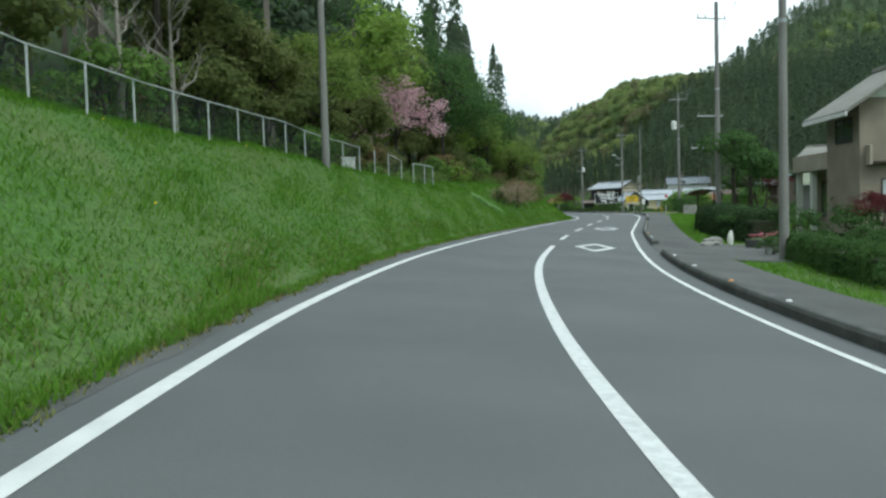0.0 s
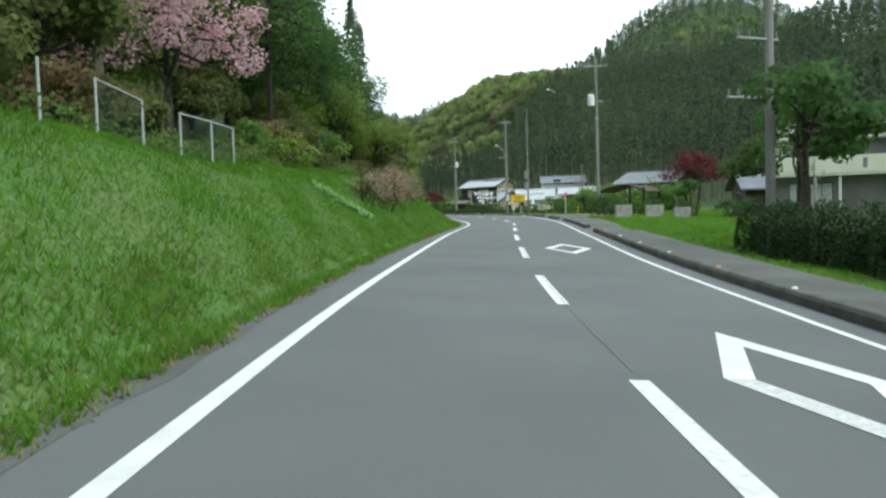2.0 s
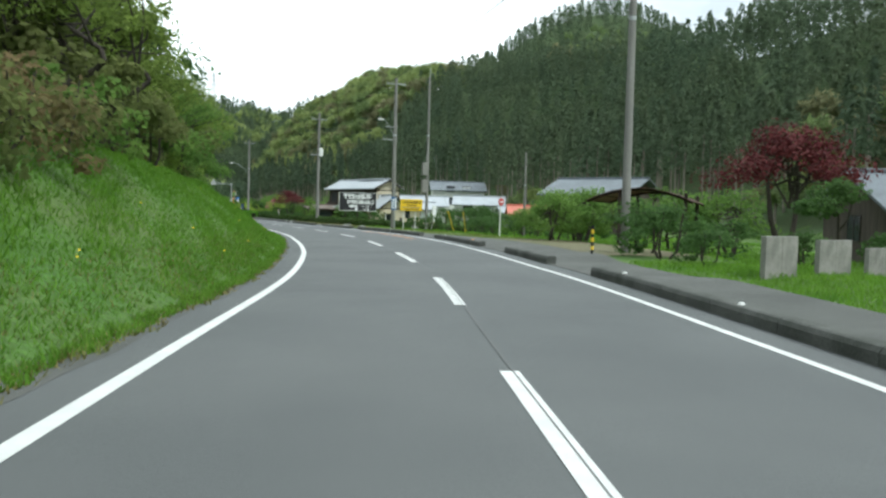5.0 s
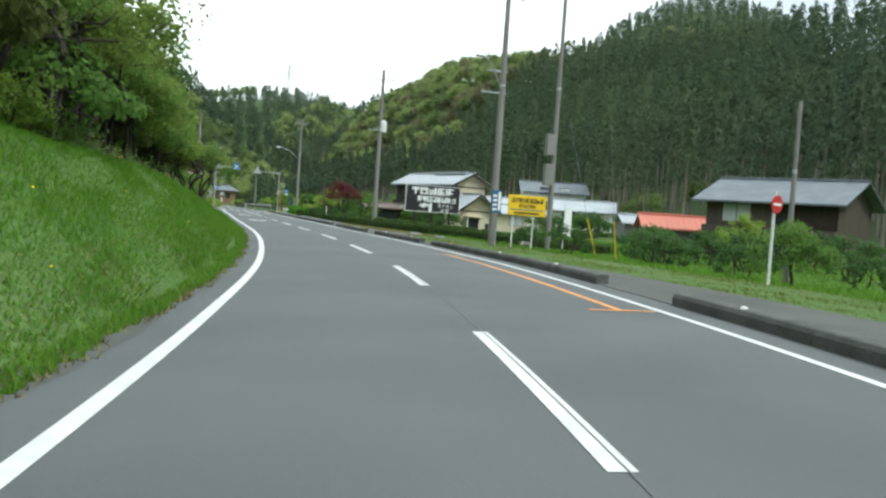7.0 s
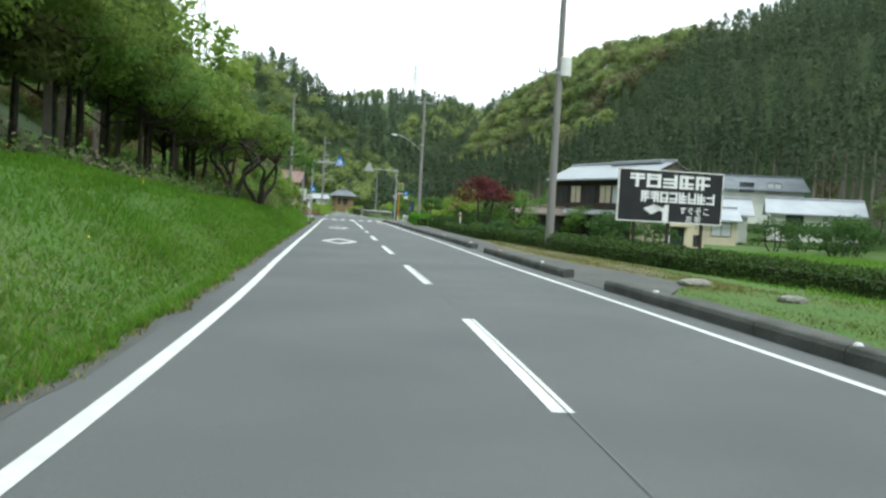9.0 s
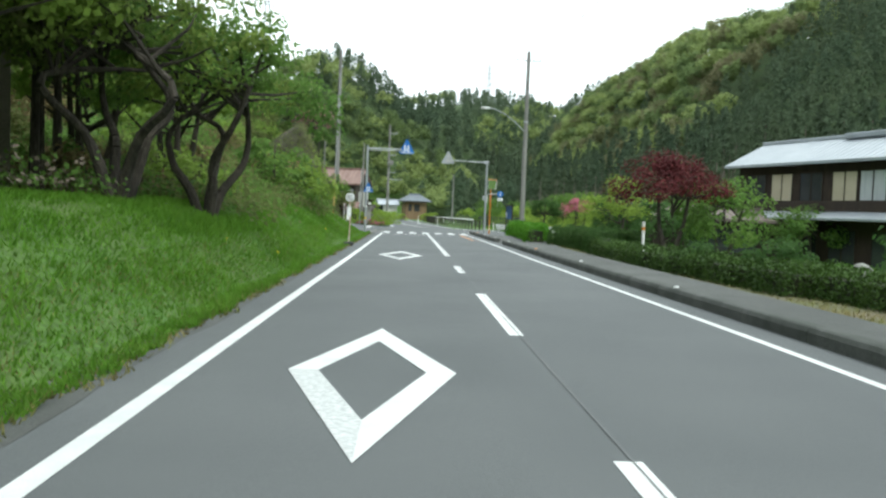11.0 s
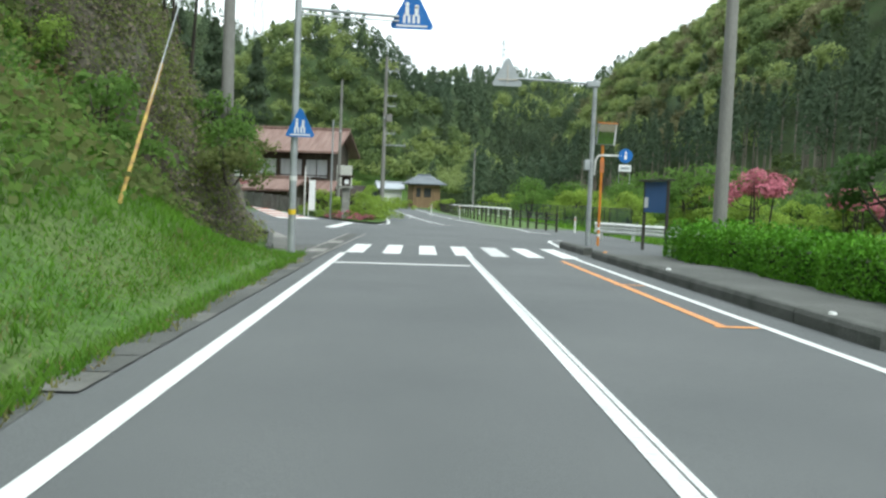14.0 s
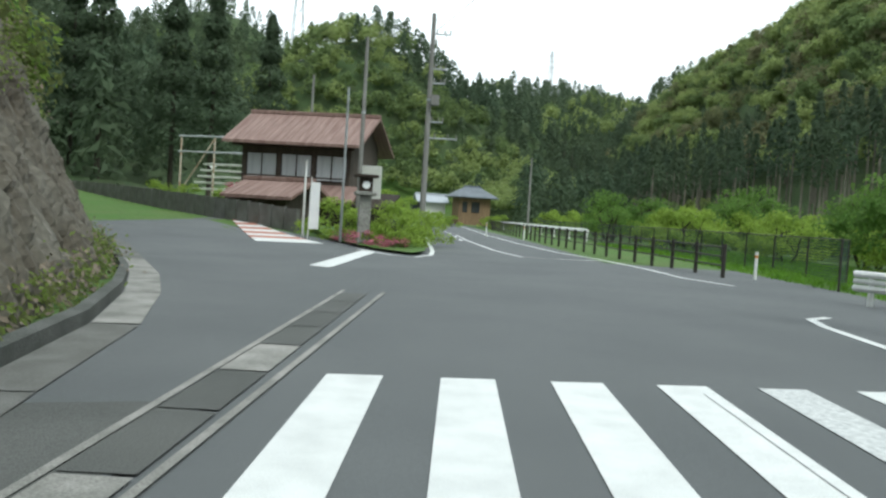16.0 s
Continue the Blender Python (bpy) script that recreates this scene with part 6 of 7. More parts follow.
rs = empty("round_sign", 38.1, 219.15, 0.02, 0, "round blue road sign on a white bracket", "road sign")
part("bracket", lean_rod(bmesh.new(), [(0, 0, 2.35), (0.02, -0.05, 2.85), (0.10, -0.10, 3.0), (0.85, -0.15, 3.02)], 0.03), WHITESTEEL, rs)
d_ = part("disc", rod(bmesh.new(), (0.98, -0.15, 3.02), (0.98, -0.175, 3.02), 0.235, 0.235, 28), SIGN_BLUE, rs, "blue sign disc")
part("pictogram", rod(box(bmesh.new(), 0.94, 1.02, -0.182, -0.176, 2.9, 3.06), (0.98, -0.176, 3.12), (0.98, -0.182, 3.12), 0.04, 0.04, 10), SIGN_WHITE, d_)
pl = part("plate", box(bmesh.new(), 0.77, 1.19, -0.17, -0.15, 2.50, 2.72, 0.01), SIGN_WHITE, rs, "small white sub-plate")
part("bar", box(bmesh.new(), 0.83, 1.13, -0.177, -0.169, 2.57, 2.65), STEEL, pl)
part("stay", rod(rod(bmesh.new(), (0.8, -0.13, 2.1), (0.8, -0.13, 2.52), 0.012, 0.012, 6), (1.16, -0.13, 2.1), (1.16, -0.13, 2.52), 0.012, 0.012, 6), STEEL, rs)

nb = empty("notice_board", 39.57, 216.8, float(ground_z(39.57, 216.8)[0]), 1.72, "dark blue notice board with a small roof on two posts", "notice board")
part("board", box(bmesh.new(), -0.80, 0.80, -0.03, 0.03, 1.25, 2.2, 0.01), SIGN_NAVY, nb)
part("hood", box(bmesh.new(), -0.92, 0.92, -0.16, 0.22, 2.22, 2.27, 0.01), BLACKSTEEL, nb)
for x in (-0.83, 0.83):
    part("post", box(bmesh.new(), x - 0.035, x + 0.035, -0.04, 0.04, -0.2, 2.24), BLACKSTEEL, nb)
part("notice", box(bmesh.new(), 0.50, 0.78, 0.031, 0.037, 1.40, 1.72), SIGN_WHITE, nb)

# wire fence on top of the bank
wf = tagged(new("wire_fence"), "green wire mesh fence with pale steel posts on the bank", "fence", "fences")
posts = []
for s in list(np.arange(-9.0, 46.8, 1.93)) + [46.6]:
    c = -9.05 if s < 30 else -9.05 + (s - 30) * 0.054
    x, y, _ = on(s, c)
    posts.append(Vector((float(x), float(y), float(ground_z(x, y)[0]))))
for p in posts:
    part("post", rod(bmesh.new(), p + Vector((0, 0, -0.3)), p + Vector((0, 0, 1.12)), 0.028, 0.028, 8), GALV_PALE, wf)
for i, (a, b) in enumerate(zip(posts, posts[1:])):
    if i in (23, 24, 26):
        continue
    top = Vector((0, 0, 1.1))
    part("rail", rod(bmesh.new(), a + top, b + top, 0.022, 0.022, 6), GALV_PALE, wf)
    Q = []
    n = 17
    d = b - a
    perp = Vector((0, 0, 1))
    for k in range(-9, n):
        for sgn in (1, -1):
            u0, v0, u1, v1 = k / n, 0.0, k / n + 9 / n, 1.0
            if u0 < 0:
                v0 = (0 - u0) * n / 9
                u0 = 0
            if u1 > 1:
                v1 = v0 + (1 - u0) * n / 9
                u1 = 1
            if sgn < 0:
                u0, u1 = 1 - u0, 1 - u1
            p0, p1 = a + d * u0 + perp * (0.05 + v0 * 1.02), a + d * u1 + perp * (0.05 + v1 * 1.02)
            w_ = Vector((0, 0, 0.0045))
            Q.append([p0 - w_, p0 + w_, p1 + w_, p1 - w_])
    ob = quads("net", np.array([[tuple(v) for v in q] for q in Q]), NET, wf)
    ob["kind"] = "stuff"
sb = empty("cabinet", *[float(v) for v in on(35.4, -9.3)[:2]], float(ground_z(*on(35.4, -9.3)[:2])[0]), 0.2, "small white steel cabinet beside the wire fence", "cabinet")
part("body", box(bmesh.new(), -0.3, 0.3, -0.18, 0.18, 0.0, 0.5, 0.02), WHITESTEEL, sb)
part("lid", box(bmesh.new(), -0.33, 0.33, -0.21, 0.21, 0.5, 0.54, 0.01), WHITESTEEL, sb)

# dark railing and net fence beyond the junction
rail_line = [(39.0, 232.0), (38.5, 236.5), (37.9, 242.5), (37.3, 249), (36.4, 260), (35.6, 275), (34.9, 295), (34.4, 325)]
RP = np.array(rail_line)
RT_ = np.concatenate([[0], np.cumsum(np.linalg.norm(np.diff(RP, axis=0), axis=1))])
rl = tagged(new("railing"), "dark brown steel railing with three bars along the road", "railing", "railings")
prev = None
for q in np.arange(0, RT_[-1], 2.0):
    x, y = float(np.interp(q, RT_, RP[:, 0])), float(np.interp(q, RT_, RP[:, 1]))
    p = Vector((x, y, 0.0))
    part("post", rod(bmesh.new(), p + Vector((0, 0, -0.1)), p + Vector((0, 0, 0.95)), 0.06, 0.06, 10), BLACKSTEEL, rl)
    if prev is not None:
        for z in (0.34, 0.60, 0.86):
            part("bar", rod(bmesh.new(), prev + Vector((0, 0, z)), p + Vector((0, 0, z)), 0.026, 0.026, 8), BLACKSTEEL, rl)
    prev = p
nf = tagged(new("net_fence"), "dark mesh fence standing behind the railing", "fence", "fences")
prev = None
for k, (x, y) in enumerate([(40.9, 229.0)] + [(42.9 - 0.045 * (yy - 233), yy) for yy in np.arange(233, 300, 2.6)]):
    p = Vector((x, y, -0.05))
    part("post", rod(bmesh.new(), p, p + Vector((0, 0, 1.35)), 0.03, 0.03, 8), BLACKSTEEL, nf)
    if prev is not None:
        part("rail", rod(bmesh.new(), prev + Vector((0, 0, 1.33)), p + Vector((0, 0, 1.33)), 0.02, 0.02, 6), BLACKSTEEL, nf)
        d = p - prev
        Q = []
        for j in range(26):
            a = prev + d * (j / 26)
            Q.append([a + Vector((0, 0, 0.05)), a + d * 0.009 + Vector((0, 0, 0.05)), a + d * 0.009 + Vector((0, 0, 1.32)), a + Vector((0, 0, 1.32))])
        for j in range(14):
            z = 0.08 + j * 0.09
            Q.append([prev + Vector((0, 0, z)), p + Vector((0, 0, z)), p + Vector((0, 0, z + 0.02)), prev + Vector((0, 0, z + 0.02))])
        ob = quads("net", np.array([[tuple(v) for v in q] for q in Q]), NET, nf)
        ob["kind"] = "stuff"
    prev = p
gd = tagged(new("guard_rail"), "white steel guard rail at the junction corner", "guard rail", "guard rails")
for (a, b) in (((39.5, 225.2), (40.6, 223.4)), ((40.6, 223.4), (41.8, 221.4)), ((41.8, 221.4), (43.4, 219.4))):
    for z in (0.34, 0.62):
        part("beam", rod(bmesh.new(), (*a, z), (*b, z), 0.07, 0.07, 8), WHITESTEEL, gd)
    part("beam", rod(bmesh.new(), (*a, 0.48), (*b, 0.48), 0.055, 0.055, 8), WHITESTEEL, gd)
for p in ((39.7, 224.9), (40.6, 223.4), (41.8, 221.4), (43.2, 219.6)):
    part("post", rod(bmesh.new(), (*p, -0.3), (*p, 0.62), 0.06, 0.06, 10), WHITESTEEL, gd)
gd = tagged(new("guard_rail"), "white steel guard rail along the far bend", "guard rail", "guard rails")
for k in range(8):
    a, b = (40.5 - 0.6 * k, 268 + 5.0 * k), (40.5 - 0.6 * (k + 1), 268 + 5.0 * (k + 1))
    part("beam", rod(bmesh.new(), (*a, 0.75), (*b, 0.75), 0.14, 0.14, 6), WHITESTEEL, gd)
    part("post", rod(bmesh.new(), (*a, -0.3), (*a, 0.75), 0.06, 0.06, 8), WHITESTEEL, gd)

# rock cutting at the corner of the side road
NR, MR = 380, 110
V, F = [], []
ry = np.linspace(208.2, 246, NR)
for i, y in enumerate(ry):
    x0 = float(np.interp(y, ROCK_Y, ROCK_X)) - 0.15 - 1.5 * (1 - float(smooth(208, 211.5, y)))
    top = 6.6 * float(smooth(202, 212, y)) * (1 - 0.5 * float(smooth(232, 246, y))) + 0.3
    for j in range(MR):
        t = j / (MR - 1)
        back = 3.5 * t * float(smooth(201, 209, y)) + 0.15
        p = Vector((x0 - 0.86 * back, y - 0.3 * back, top * t - 0.05))
        nz = noise.fractal(Vector((p.x * 0.5, p.y * 0.9, p.z * 0.5)), 0.6, 2.1, 5) * 0.28
        q = p.y * 1.5 + p.z * 0.75 + 0.5 * noise.noise(p * 0.8)      # slanting beds of rock
        nz += 0.09 * (q - math.floor(q)) + 0.03 * ((q * 2.7) % 1.0)
        slope = RISE * float(smooth(232, 262, y)) * float(smooth(30, 22, x0))
        V.append((p.x + 0.7 * nz - 0.15, p.y + 0.4 * nz, p.z + slope * (1 - t) + 0.08 * nz))
        if i and j:
            F.append(((i - 1) * MR + j - 1, (i - 1) * MR + j, i * MR + j, i * MR + j - 1))
RV = np.array(V)
rng = np.random.RandomState(77)
for leaf_mat, count, edge_y, lab in ((OLIVE, 17000, 212.4, "olive weeds and ivy growing over the rock"), (YOUNG, 13000, 212.0, "green weeds hanging over the rock"), (DEADWOOD, 9000, 212.6, "brown dead weeds and roots on the rock")):
    pick = RV[rng.choice(len(RV), count)]
    near = (pick[:, 1] < edge_y + rng.uniform(-2.5, 2.5, len(pick))) | ((rng.uniform(0, 1, len(pick)) < 0.16) & (pick[:, 2] > 2.8)) | ((pick[:, 2] < 0.3) & (rng.uniform(0, 1, len(pick)) < 0.6))
    pick = np.repeat(pick[near], 5, 0)
    pick = pick + rng.normal(size=pick.shape) * np.array([0.14, 0.16, 0.14]) + np.array([0.10, 0.02, 0.05])
    tagged(quads("rock_weeds", rhombs(pick, 0.10, 0.05, rng, face=np.tile([0.7, -0.2, 0.7], (len(pick), 1))), leaf_mat), lab, "weeds", "undergrowth", "stuff")
tagged(link("rock_face", V, F, ROCK), "dark weathered rock cutting beside the side road", "rock face", kind="structure")
kb = tagged(new("corner_kerb"), "mossy low concrete kerb at the foot of the rock", "kerb", "kerbs", "structure")
cp = [(29.12, 209.6), (28.85, 211.4), (28.5, 213.3), (28.0, 216.3), (27.2, 219.1), (26.2, 221.8), (24.8, 224.8), (22.5, 229.8), (19.8, 234.4)]
for a, b in zip(cp, cp[1:]):
    A, B = Vector((*a, 0)), Vector((*b, 0))
    d = (B - A).normalized()
    n_ = Vector((d.y, -d.x, 0))
    bm = bmesh.new()
    vs = []
    for P in (A, B):
        z = slope_z(P.x, P.y, 0)
        vs += [bm.verts.new(P + n_ * o + Vector((0, 0, z + h))) for o, h in ((0.0, -0.05), (0.0, 0.15), (-0.13, 0.17), (-0.15, -0.05))]
    for j in range(3):
        bm.faces.new((vs[j], vs[j + 1], vs[j + 5], vs[j + 4]))
    bm.faces.new(vs[:4][::-1])
    bm.faces.new(vs[4:])
    bmesh.ops.recalc_face_normals(bm, faces=bm.faces)
    part("kerb_block", bm, KERB_STONE, kb)
for k, (a, b) in enumerate(zip(cp[1:], cp[2:])):
    A, B = np.array(a), np.array(b)
    d = (B - A) / np.linalg.norm(B - A)
    n_ = np.array((d[1], -d[0]))
    sloped("gutter_lid", [tuple(A + n_ * 0.02 + d * 0.02), tuple(A + n_ * 0.48 + d * 0.02), tuple(B + n_ * 0.48 - d * 0.02), tuple(B + n_ * 0.02 - d * 0.02)], 0.016, CONCRETE if k in (2, 3, 4) else CONCRETE_DARK, "concrete gutter slab along the rock foot", "gutter lids")


# ---- houses ----
def gable_roof(parent, w, d, eave, ridge, over, material, t=0.14, name="roof", ribs=0.0, x0=0.0, y0=0.0):
    """Two slabs over a ridge along x, with ribs and a ridge cap."""
    hw, hd = w / 2 + over * 0.8, d / 2 + over
    drop = (ridge - eave) / (d / 2) * over
    for sgn in (-1, 1):
        bm = bmesh.new()
        pts = [(-hw, 0, ridge), (hw, 0, ridge), (hw, sgn * hd, eave - drop), (-hw, sgn * hd, eave - drop)]
        lo = [bm.verts.new((x + x0, y + y0, z)) for x, y, z in pts]
        hi = [bm.verts.new((x + x0, y + y0, z + t)) for x, y, z in pts]
        bm.faces.new(lo)
        bm.faces.new(hi[::-1])
        for k in range(4):
            bm.faces.new((lo[k], hi[k], hi[(k + 1) % 4], lo[(k + 1) % 4]))
        bmesh.ops.recalc_face_normals(bm, faces=bm.faces)
        slope = part(name, bm, material, parent)
        if ribs:
            rib = rod(bmesh.new(), (x0, y0, ridge + t + 0.01), (x0, y0 + sgn * hd, eave - drop + t + 0.01), 0.025, 0.025, 4)
            first = part("rib", rib, material, slope)
            xs = np.arange(-hw + ribs / 2, hw, ribs)
            first.location.x = xs[0]
            for x in xs[1:]:
                more = new("rib", first.data)
                more.parent = slope
                more.location.x = x
    part("ridge_cap", box(bmesh.new(), -hw + x0, hw + x0, y0 - 0.16, y0 + 0.16, ridge + t - 0.05, ridge + t + 0.14, 0.03), material, parent)


def wall_block(parent, w, d, h, gable, material, x0=0.0, y0=0.0, z0=-0.4):
    """Walls of a block with gable ends along x."""
    bm = bmesh.new()
    a, b = w / 2, d / 2
    lo = [bm.verts.new((x + x0, y + y0, z0)) for x, y in ((-a, -b), (a, -b), (a, b), (-a, b))]
    hi = [bm.verts.new((x + x0, y + y0, h)) for x, y in ((-a, -b), (a, -b), (a, b), (-a, b))]
    g0, g1 = bm.verts.new((-a + x0, y0, gable)), bm.verts.new((a + x0, y0, gable))
    bm.faces.new((lo[0], lo[1], hi[1], hi[0]))
    bm.faces.new((lo[2], lo[3], hi[3], hi[2]))
    bm.faces.new((lo[1], lo[2], hi[2], g1, hi[1]))
    bm.faces.new((lo[3], lo[0], hi[0], g0, hi[3]))
    bmesh.ops.recalc_face_normals(bm, faces=bm.faces)
    return part("wall", bm, material, parent)


def window(parent, face, u, z, w, h, x_half, y_half, frame_mat=None, glass=None, x0=0.0, y0=0.0, panes=2):
    """A framed window set proud on a wall; face: front (-y), back (+y), left (-x), right (+x)."""
    win = new("window")
    win.parent = parent
    turn = {"front": 0, "right": 90, "back": 180, "left": 270}[face]
    off = {"front": (u + x0, y0 - y_half), "back": (x0 + u, y0 + y_half), "left": (x0 - x_half, y0 + u), "right": (x0 + x_half, y0 + u)}[face]
    win.matrix_local = Matrix.LocRotScale((*off, z), Euler((0, 0, radians(turn))), None)
    bm = bmesh.new()
    for a in ((-w / 2, w / 2, -0.05, 0.02, h / 2 - 0.05, h / 2), (-w / 2, w / 2, -0.05, 0.02, -h / 2, -h / 2 + 0.05), (-w / 2, -w / 2 + 0.05, -0.05, 0.02, -h / 2, h / 2), (w / 2 - 0.05, w / 2, -0.05, 0.02, -h / 2, h / 2)):
        box(bm, *a)
    for k in range(1, panes):
        x = -w / 2 + w * k / panes
        box(bm, x - 0.025, x + 0.025, -0.045, 0.02, -h / 2, h / 2)
    part("frame", bm, frame_mat or BLACKSTEEL, win)
    for k in range(panes):
        a, b = -w / 2 + w * k / panes, -w / 2 + w * (k + 1) / panes
        part("pane", box(bmesh.new(), a + 0.03, b - 0.03, -0.02, -0.012, -h / 2 + 0.04, h / 2 - 0.04), glass or GLASS_DARK, win)
    return win


def simple_house(x, y, z, turn, w, d, eave, ridge, wall_m, roof_m, label, windows=(), over=0.6, ribs=0.0):
    hs = empty("house", x, y, z, radians(turn), label, "house", "houses")
    wall_block(hs, w, d, eave, ridge - 0.03, wall_m)
    gable_roof(hs, w, d, eave, ridge, over, roof_m, ribs=ribs)
    for face, u, zc, ww, hh, m_ in windows:
        window(hs, face, u, zc, ww, hh, w / 2, d / 2, glass=m_, panes=2 if ww > 0.7 else 1)
    return hs


def hip_band(parent, x0, x1, y0, y1, z, out, fall, material, name="lower_roof"):
    """A lean-to roof slab from a wall line outward (towards -y)."""
    bm = bmesh.new()
    lo = [bm.verts.new(p) for p in ((x0, y0, z), (x1, y0, z), (x1 + 0.2, y1 - out, z - fall), (x0 - 0.2, y1 - out, z - fall))]
    hi = [bm.verts.new((v.co.x, v.co.y, v.co.z + 0.10)) for v in lo]
    bm.faces.new(lo)
    bm.faces.new(hi[::-1])
    for k in range(4):
        bm.faces.new((lo[k], hi[k], hi[(k + 1) % 4], lo[(k + 1) % 4]))
    bmesh.ops.recalc_face_normals(bm, faces=bm.faces)
    return part(name, bm, material, parent)


# timber house behind the black board (its local -y looks at the road)
sh = empty("house", 55.05, 197.5, -0.6, radians(-72.7), "two-storey beige timber house with a silver metal roof", "house", "houses")
wall_block(sh, 13.0, 4.1, 5.55, 6.55, BEIGE)
gable_roof(sh, 13.0, 4.1, 5.56, 6.6, 0.7, ROOF_SILVER, ribs=0.42)
part("raised_ridge", box(bmesh.new(), -0.6, 5.9, -0.5, 0.5, 6.62, 6.90, 0.04), ROOF_SILVER, sh)
part("balcony", box(bmesh.new(), -6.3, 6.45, -2.75, -2.68, 2.75, 3.35, 0.02), DARKWOOD, sh, "dark slatted balcony front")
part("balcony_floor", box(bmesh.new(), -6.3, 6.45, -2.75, -2.05, 2.68, 2.76), DARKWOOD, sh)
part("upper_wall", box(bmesh.new(), -6.45, 6.45, -2.13, -2.05, 2.7, 5.5), DARKWOOD, sh)
for u, m_ in ((-5.0, GLASS_DARK), (-3.0, BEIGE), (-0.9, GLASS_DARK), (1.3, BEIGE), (3.0, CURTAIN), (4.9, GLASS_DARK)):
    window(sh, "front", u, 4.1, 1.6, 1.5, 6.5, 2.13, DARKWOOD, m_)
hip_band(sh, -7.6, 6.9, -2.05, -2.05, 2.95, 1.75, 0.55, ROOF_SILVER)
part("lower_wall", box(bmesh.new(), -6.9, 6.4, -2.6, -2.05, -0.4, 2.4), DARKWOOD, sh)
for u in (-5.4, -3, -0.6, 1.8, 4.4):
    window(sh, "front", u, 1.1, 1.7, 1.8, 6.5, 2.61, DARKWOOD, GLASS_DARK)
window(sh, "right", -1.05, 4.15, 1.15, 0.75, 6.5, 2.05, BLACKSTEEL, CURTAIN)
for x0, x1, z0, z1 in ((-2.05, 2.05, 5.08, 5.2), (-2.08, -1.94, -0.4, 5.5), (1.94, 2.08, -0.4, 5.5)):
    part("beam", box(bmesh.new(), 6.5, 6.56, x0, x1, z0, z1), DARKWOOD, sh)
for sgn in (-1, 1):
    bm = bmesh.new()
    vs = [bm.verts.new((x, sgn * y, z)) for x in (7.0, 7.1) for y, z in ((0, 6.50), (0, 6.72), (2.75, 5.30), (2.75, 5.08))]
    bm.faces.new(vs[:4])
    bm.faces.new(vs[4:][::-1])
    for k in range(4):
        bm.faces.new((vs[k], vs[(k + 1) % 4], vs[4 + (k + 1) % 4], vs[4 + k]))
    bmesh.ops.recalc_face_normals(bm, faces=bm.faces)
    part("bargeboard", bm, DARKWOOD, sh)
wing = empty("annex", 56.5, 190.0, -0.6, radians(-72.7), "low beige annex with a silver gable roof", "house", "houses")
wall_block(wing, 3.0, 4.4, 2.8, 4.2, BEIGE)
gable_roof(wing, 3.6, 4.4, 2.8, 4.26, 0.6, ROOF_SILVER, ribs=0.42)
part("beam", box(bmesh.new(), 1.5, 1.56, -2.2, 2.2, 2.45, 2.57), DARKWOOD, wing)
# dark panel on the closed wall, painted for the shade inside the entrance
part("entrance_shade", box(bmesh.new(), 1.46, 1.53, -1.35, 0.35, -0.3, 1.75), GLASS_DARK, wing, "dark panel painted for the shade in the open entrance")
part("canopy", box(bmesh.new(), 1.5, 2.3, -1.7, 0.6, 1.85, 1.95, 0.02), BEIGE, wing)
part("post", box(bmesh.new(), 2.1, 2.2, -1.62, -1.52, -0.3, 1.86), WHITESTEEL, wing)
window(wing, "right", 1.45, 0.85, 0.45, 0.85, 1.5, 2.2, BLACKSTEEL, GLASS_DARK, panes=1)
for sgn in (-1, 1):
    bm = bmesh.new()
    vs = [bm.verts.new((x, sgn * y, z)) for x in (2.28, 2.36) for y, z in ((0, 4.16), (0, 4.40), (2.8, 2.54), (2.8, 2.30))]
    bm.faces.new(vs[:4])
    bm.faces.new(vs[4:][::-1])
    for k in range(4):
        bm.faces.new((vs[k], vs[(k + 1) % 4], vs[4 + (k + 1) % 4], vs[4 + k]))
    bmesh.ops.recalc_face_normals(bm, faces=bm.faces)
    part("bargeboard", bm, DARKWOOD, wing)

# house with the cream balcony (local -y looks back along the road)
h2 = empty("house", 49.3, 85.6, 0.05, radians(-41), "two-storey grey house with a cream balcony", "house", "houses")
wall_block(h2, 8.2, 6.6, 4.75, 5.8, GREYWALL)
gable_roof(h2, 8.2, 6.6, 4.8, 5.85, 0.55, ROOF_BEIGE)
part("upper_wall", box(bmesh.new(), -4.13, -2.6, -3.34, -3.28, 2.5, 4.75), WHITEWALL, h2)
part("balcony_floor", box(bmesh.new(), -4.1, 4.1, -4.7, -3.3, 2.45, 2.6, 0.01), WHITEWALL, h2)
part("balcony_panel", box(bmesh.new(), -4.1, 4.1, -4.74, -4.66, 2.6, 3.65, 0.01), BALCONY, h2, "cream balcony parapet")
part("balcony_panel", box(bmesh.new(), -4.14, -4.06, -4.7, -3.3, 2.6, 3.65, 0.01), BALCONY, h2)
for u in (-2.2, 1.6):
    part("slot", box(bmesh.new(), u - 0.12, u + 0.12, -4.75, -4.742, 2.85, 3.45), GREYWALL, h2)
for u in (-4.0, 0.2, 4.0):
    part("post", box(bmesh.new(), u - 0.07, u + 0.07, -4.6, -4.46, -0.2, 2.45), WHITEWALL, h2)
window(h2, "front", -0.6, 3.75, 4.2, 1.5, 4.1, 3.3, BLACKSTEEL, GLASS_DARK, panes=4)
window(h2, "front", -1.6, 1.15, 2.6, 1.75, 4.1, 3.3, BLACKSTEEL, CURTAIN, panes=4)
window(h2, "left", 0.4, 3.6, 0.7, 1.2, 4.1, 3.3, BLACKSTEEL, GLASS_DARK, panes=1)
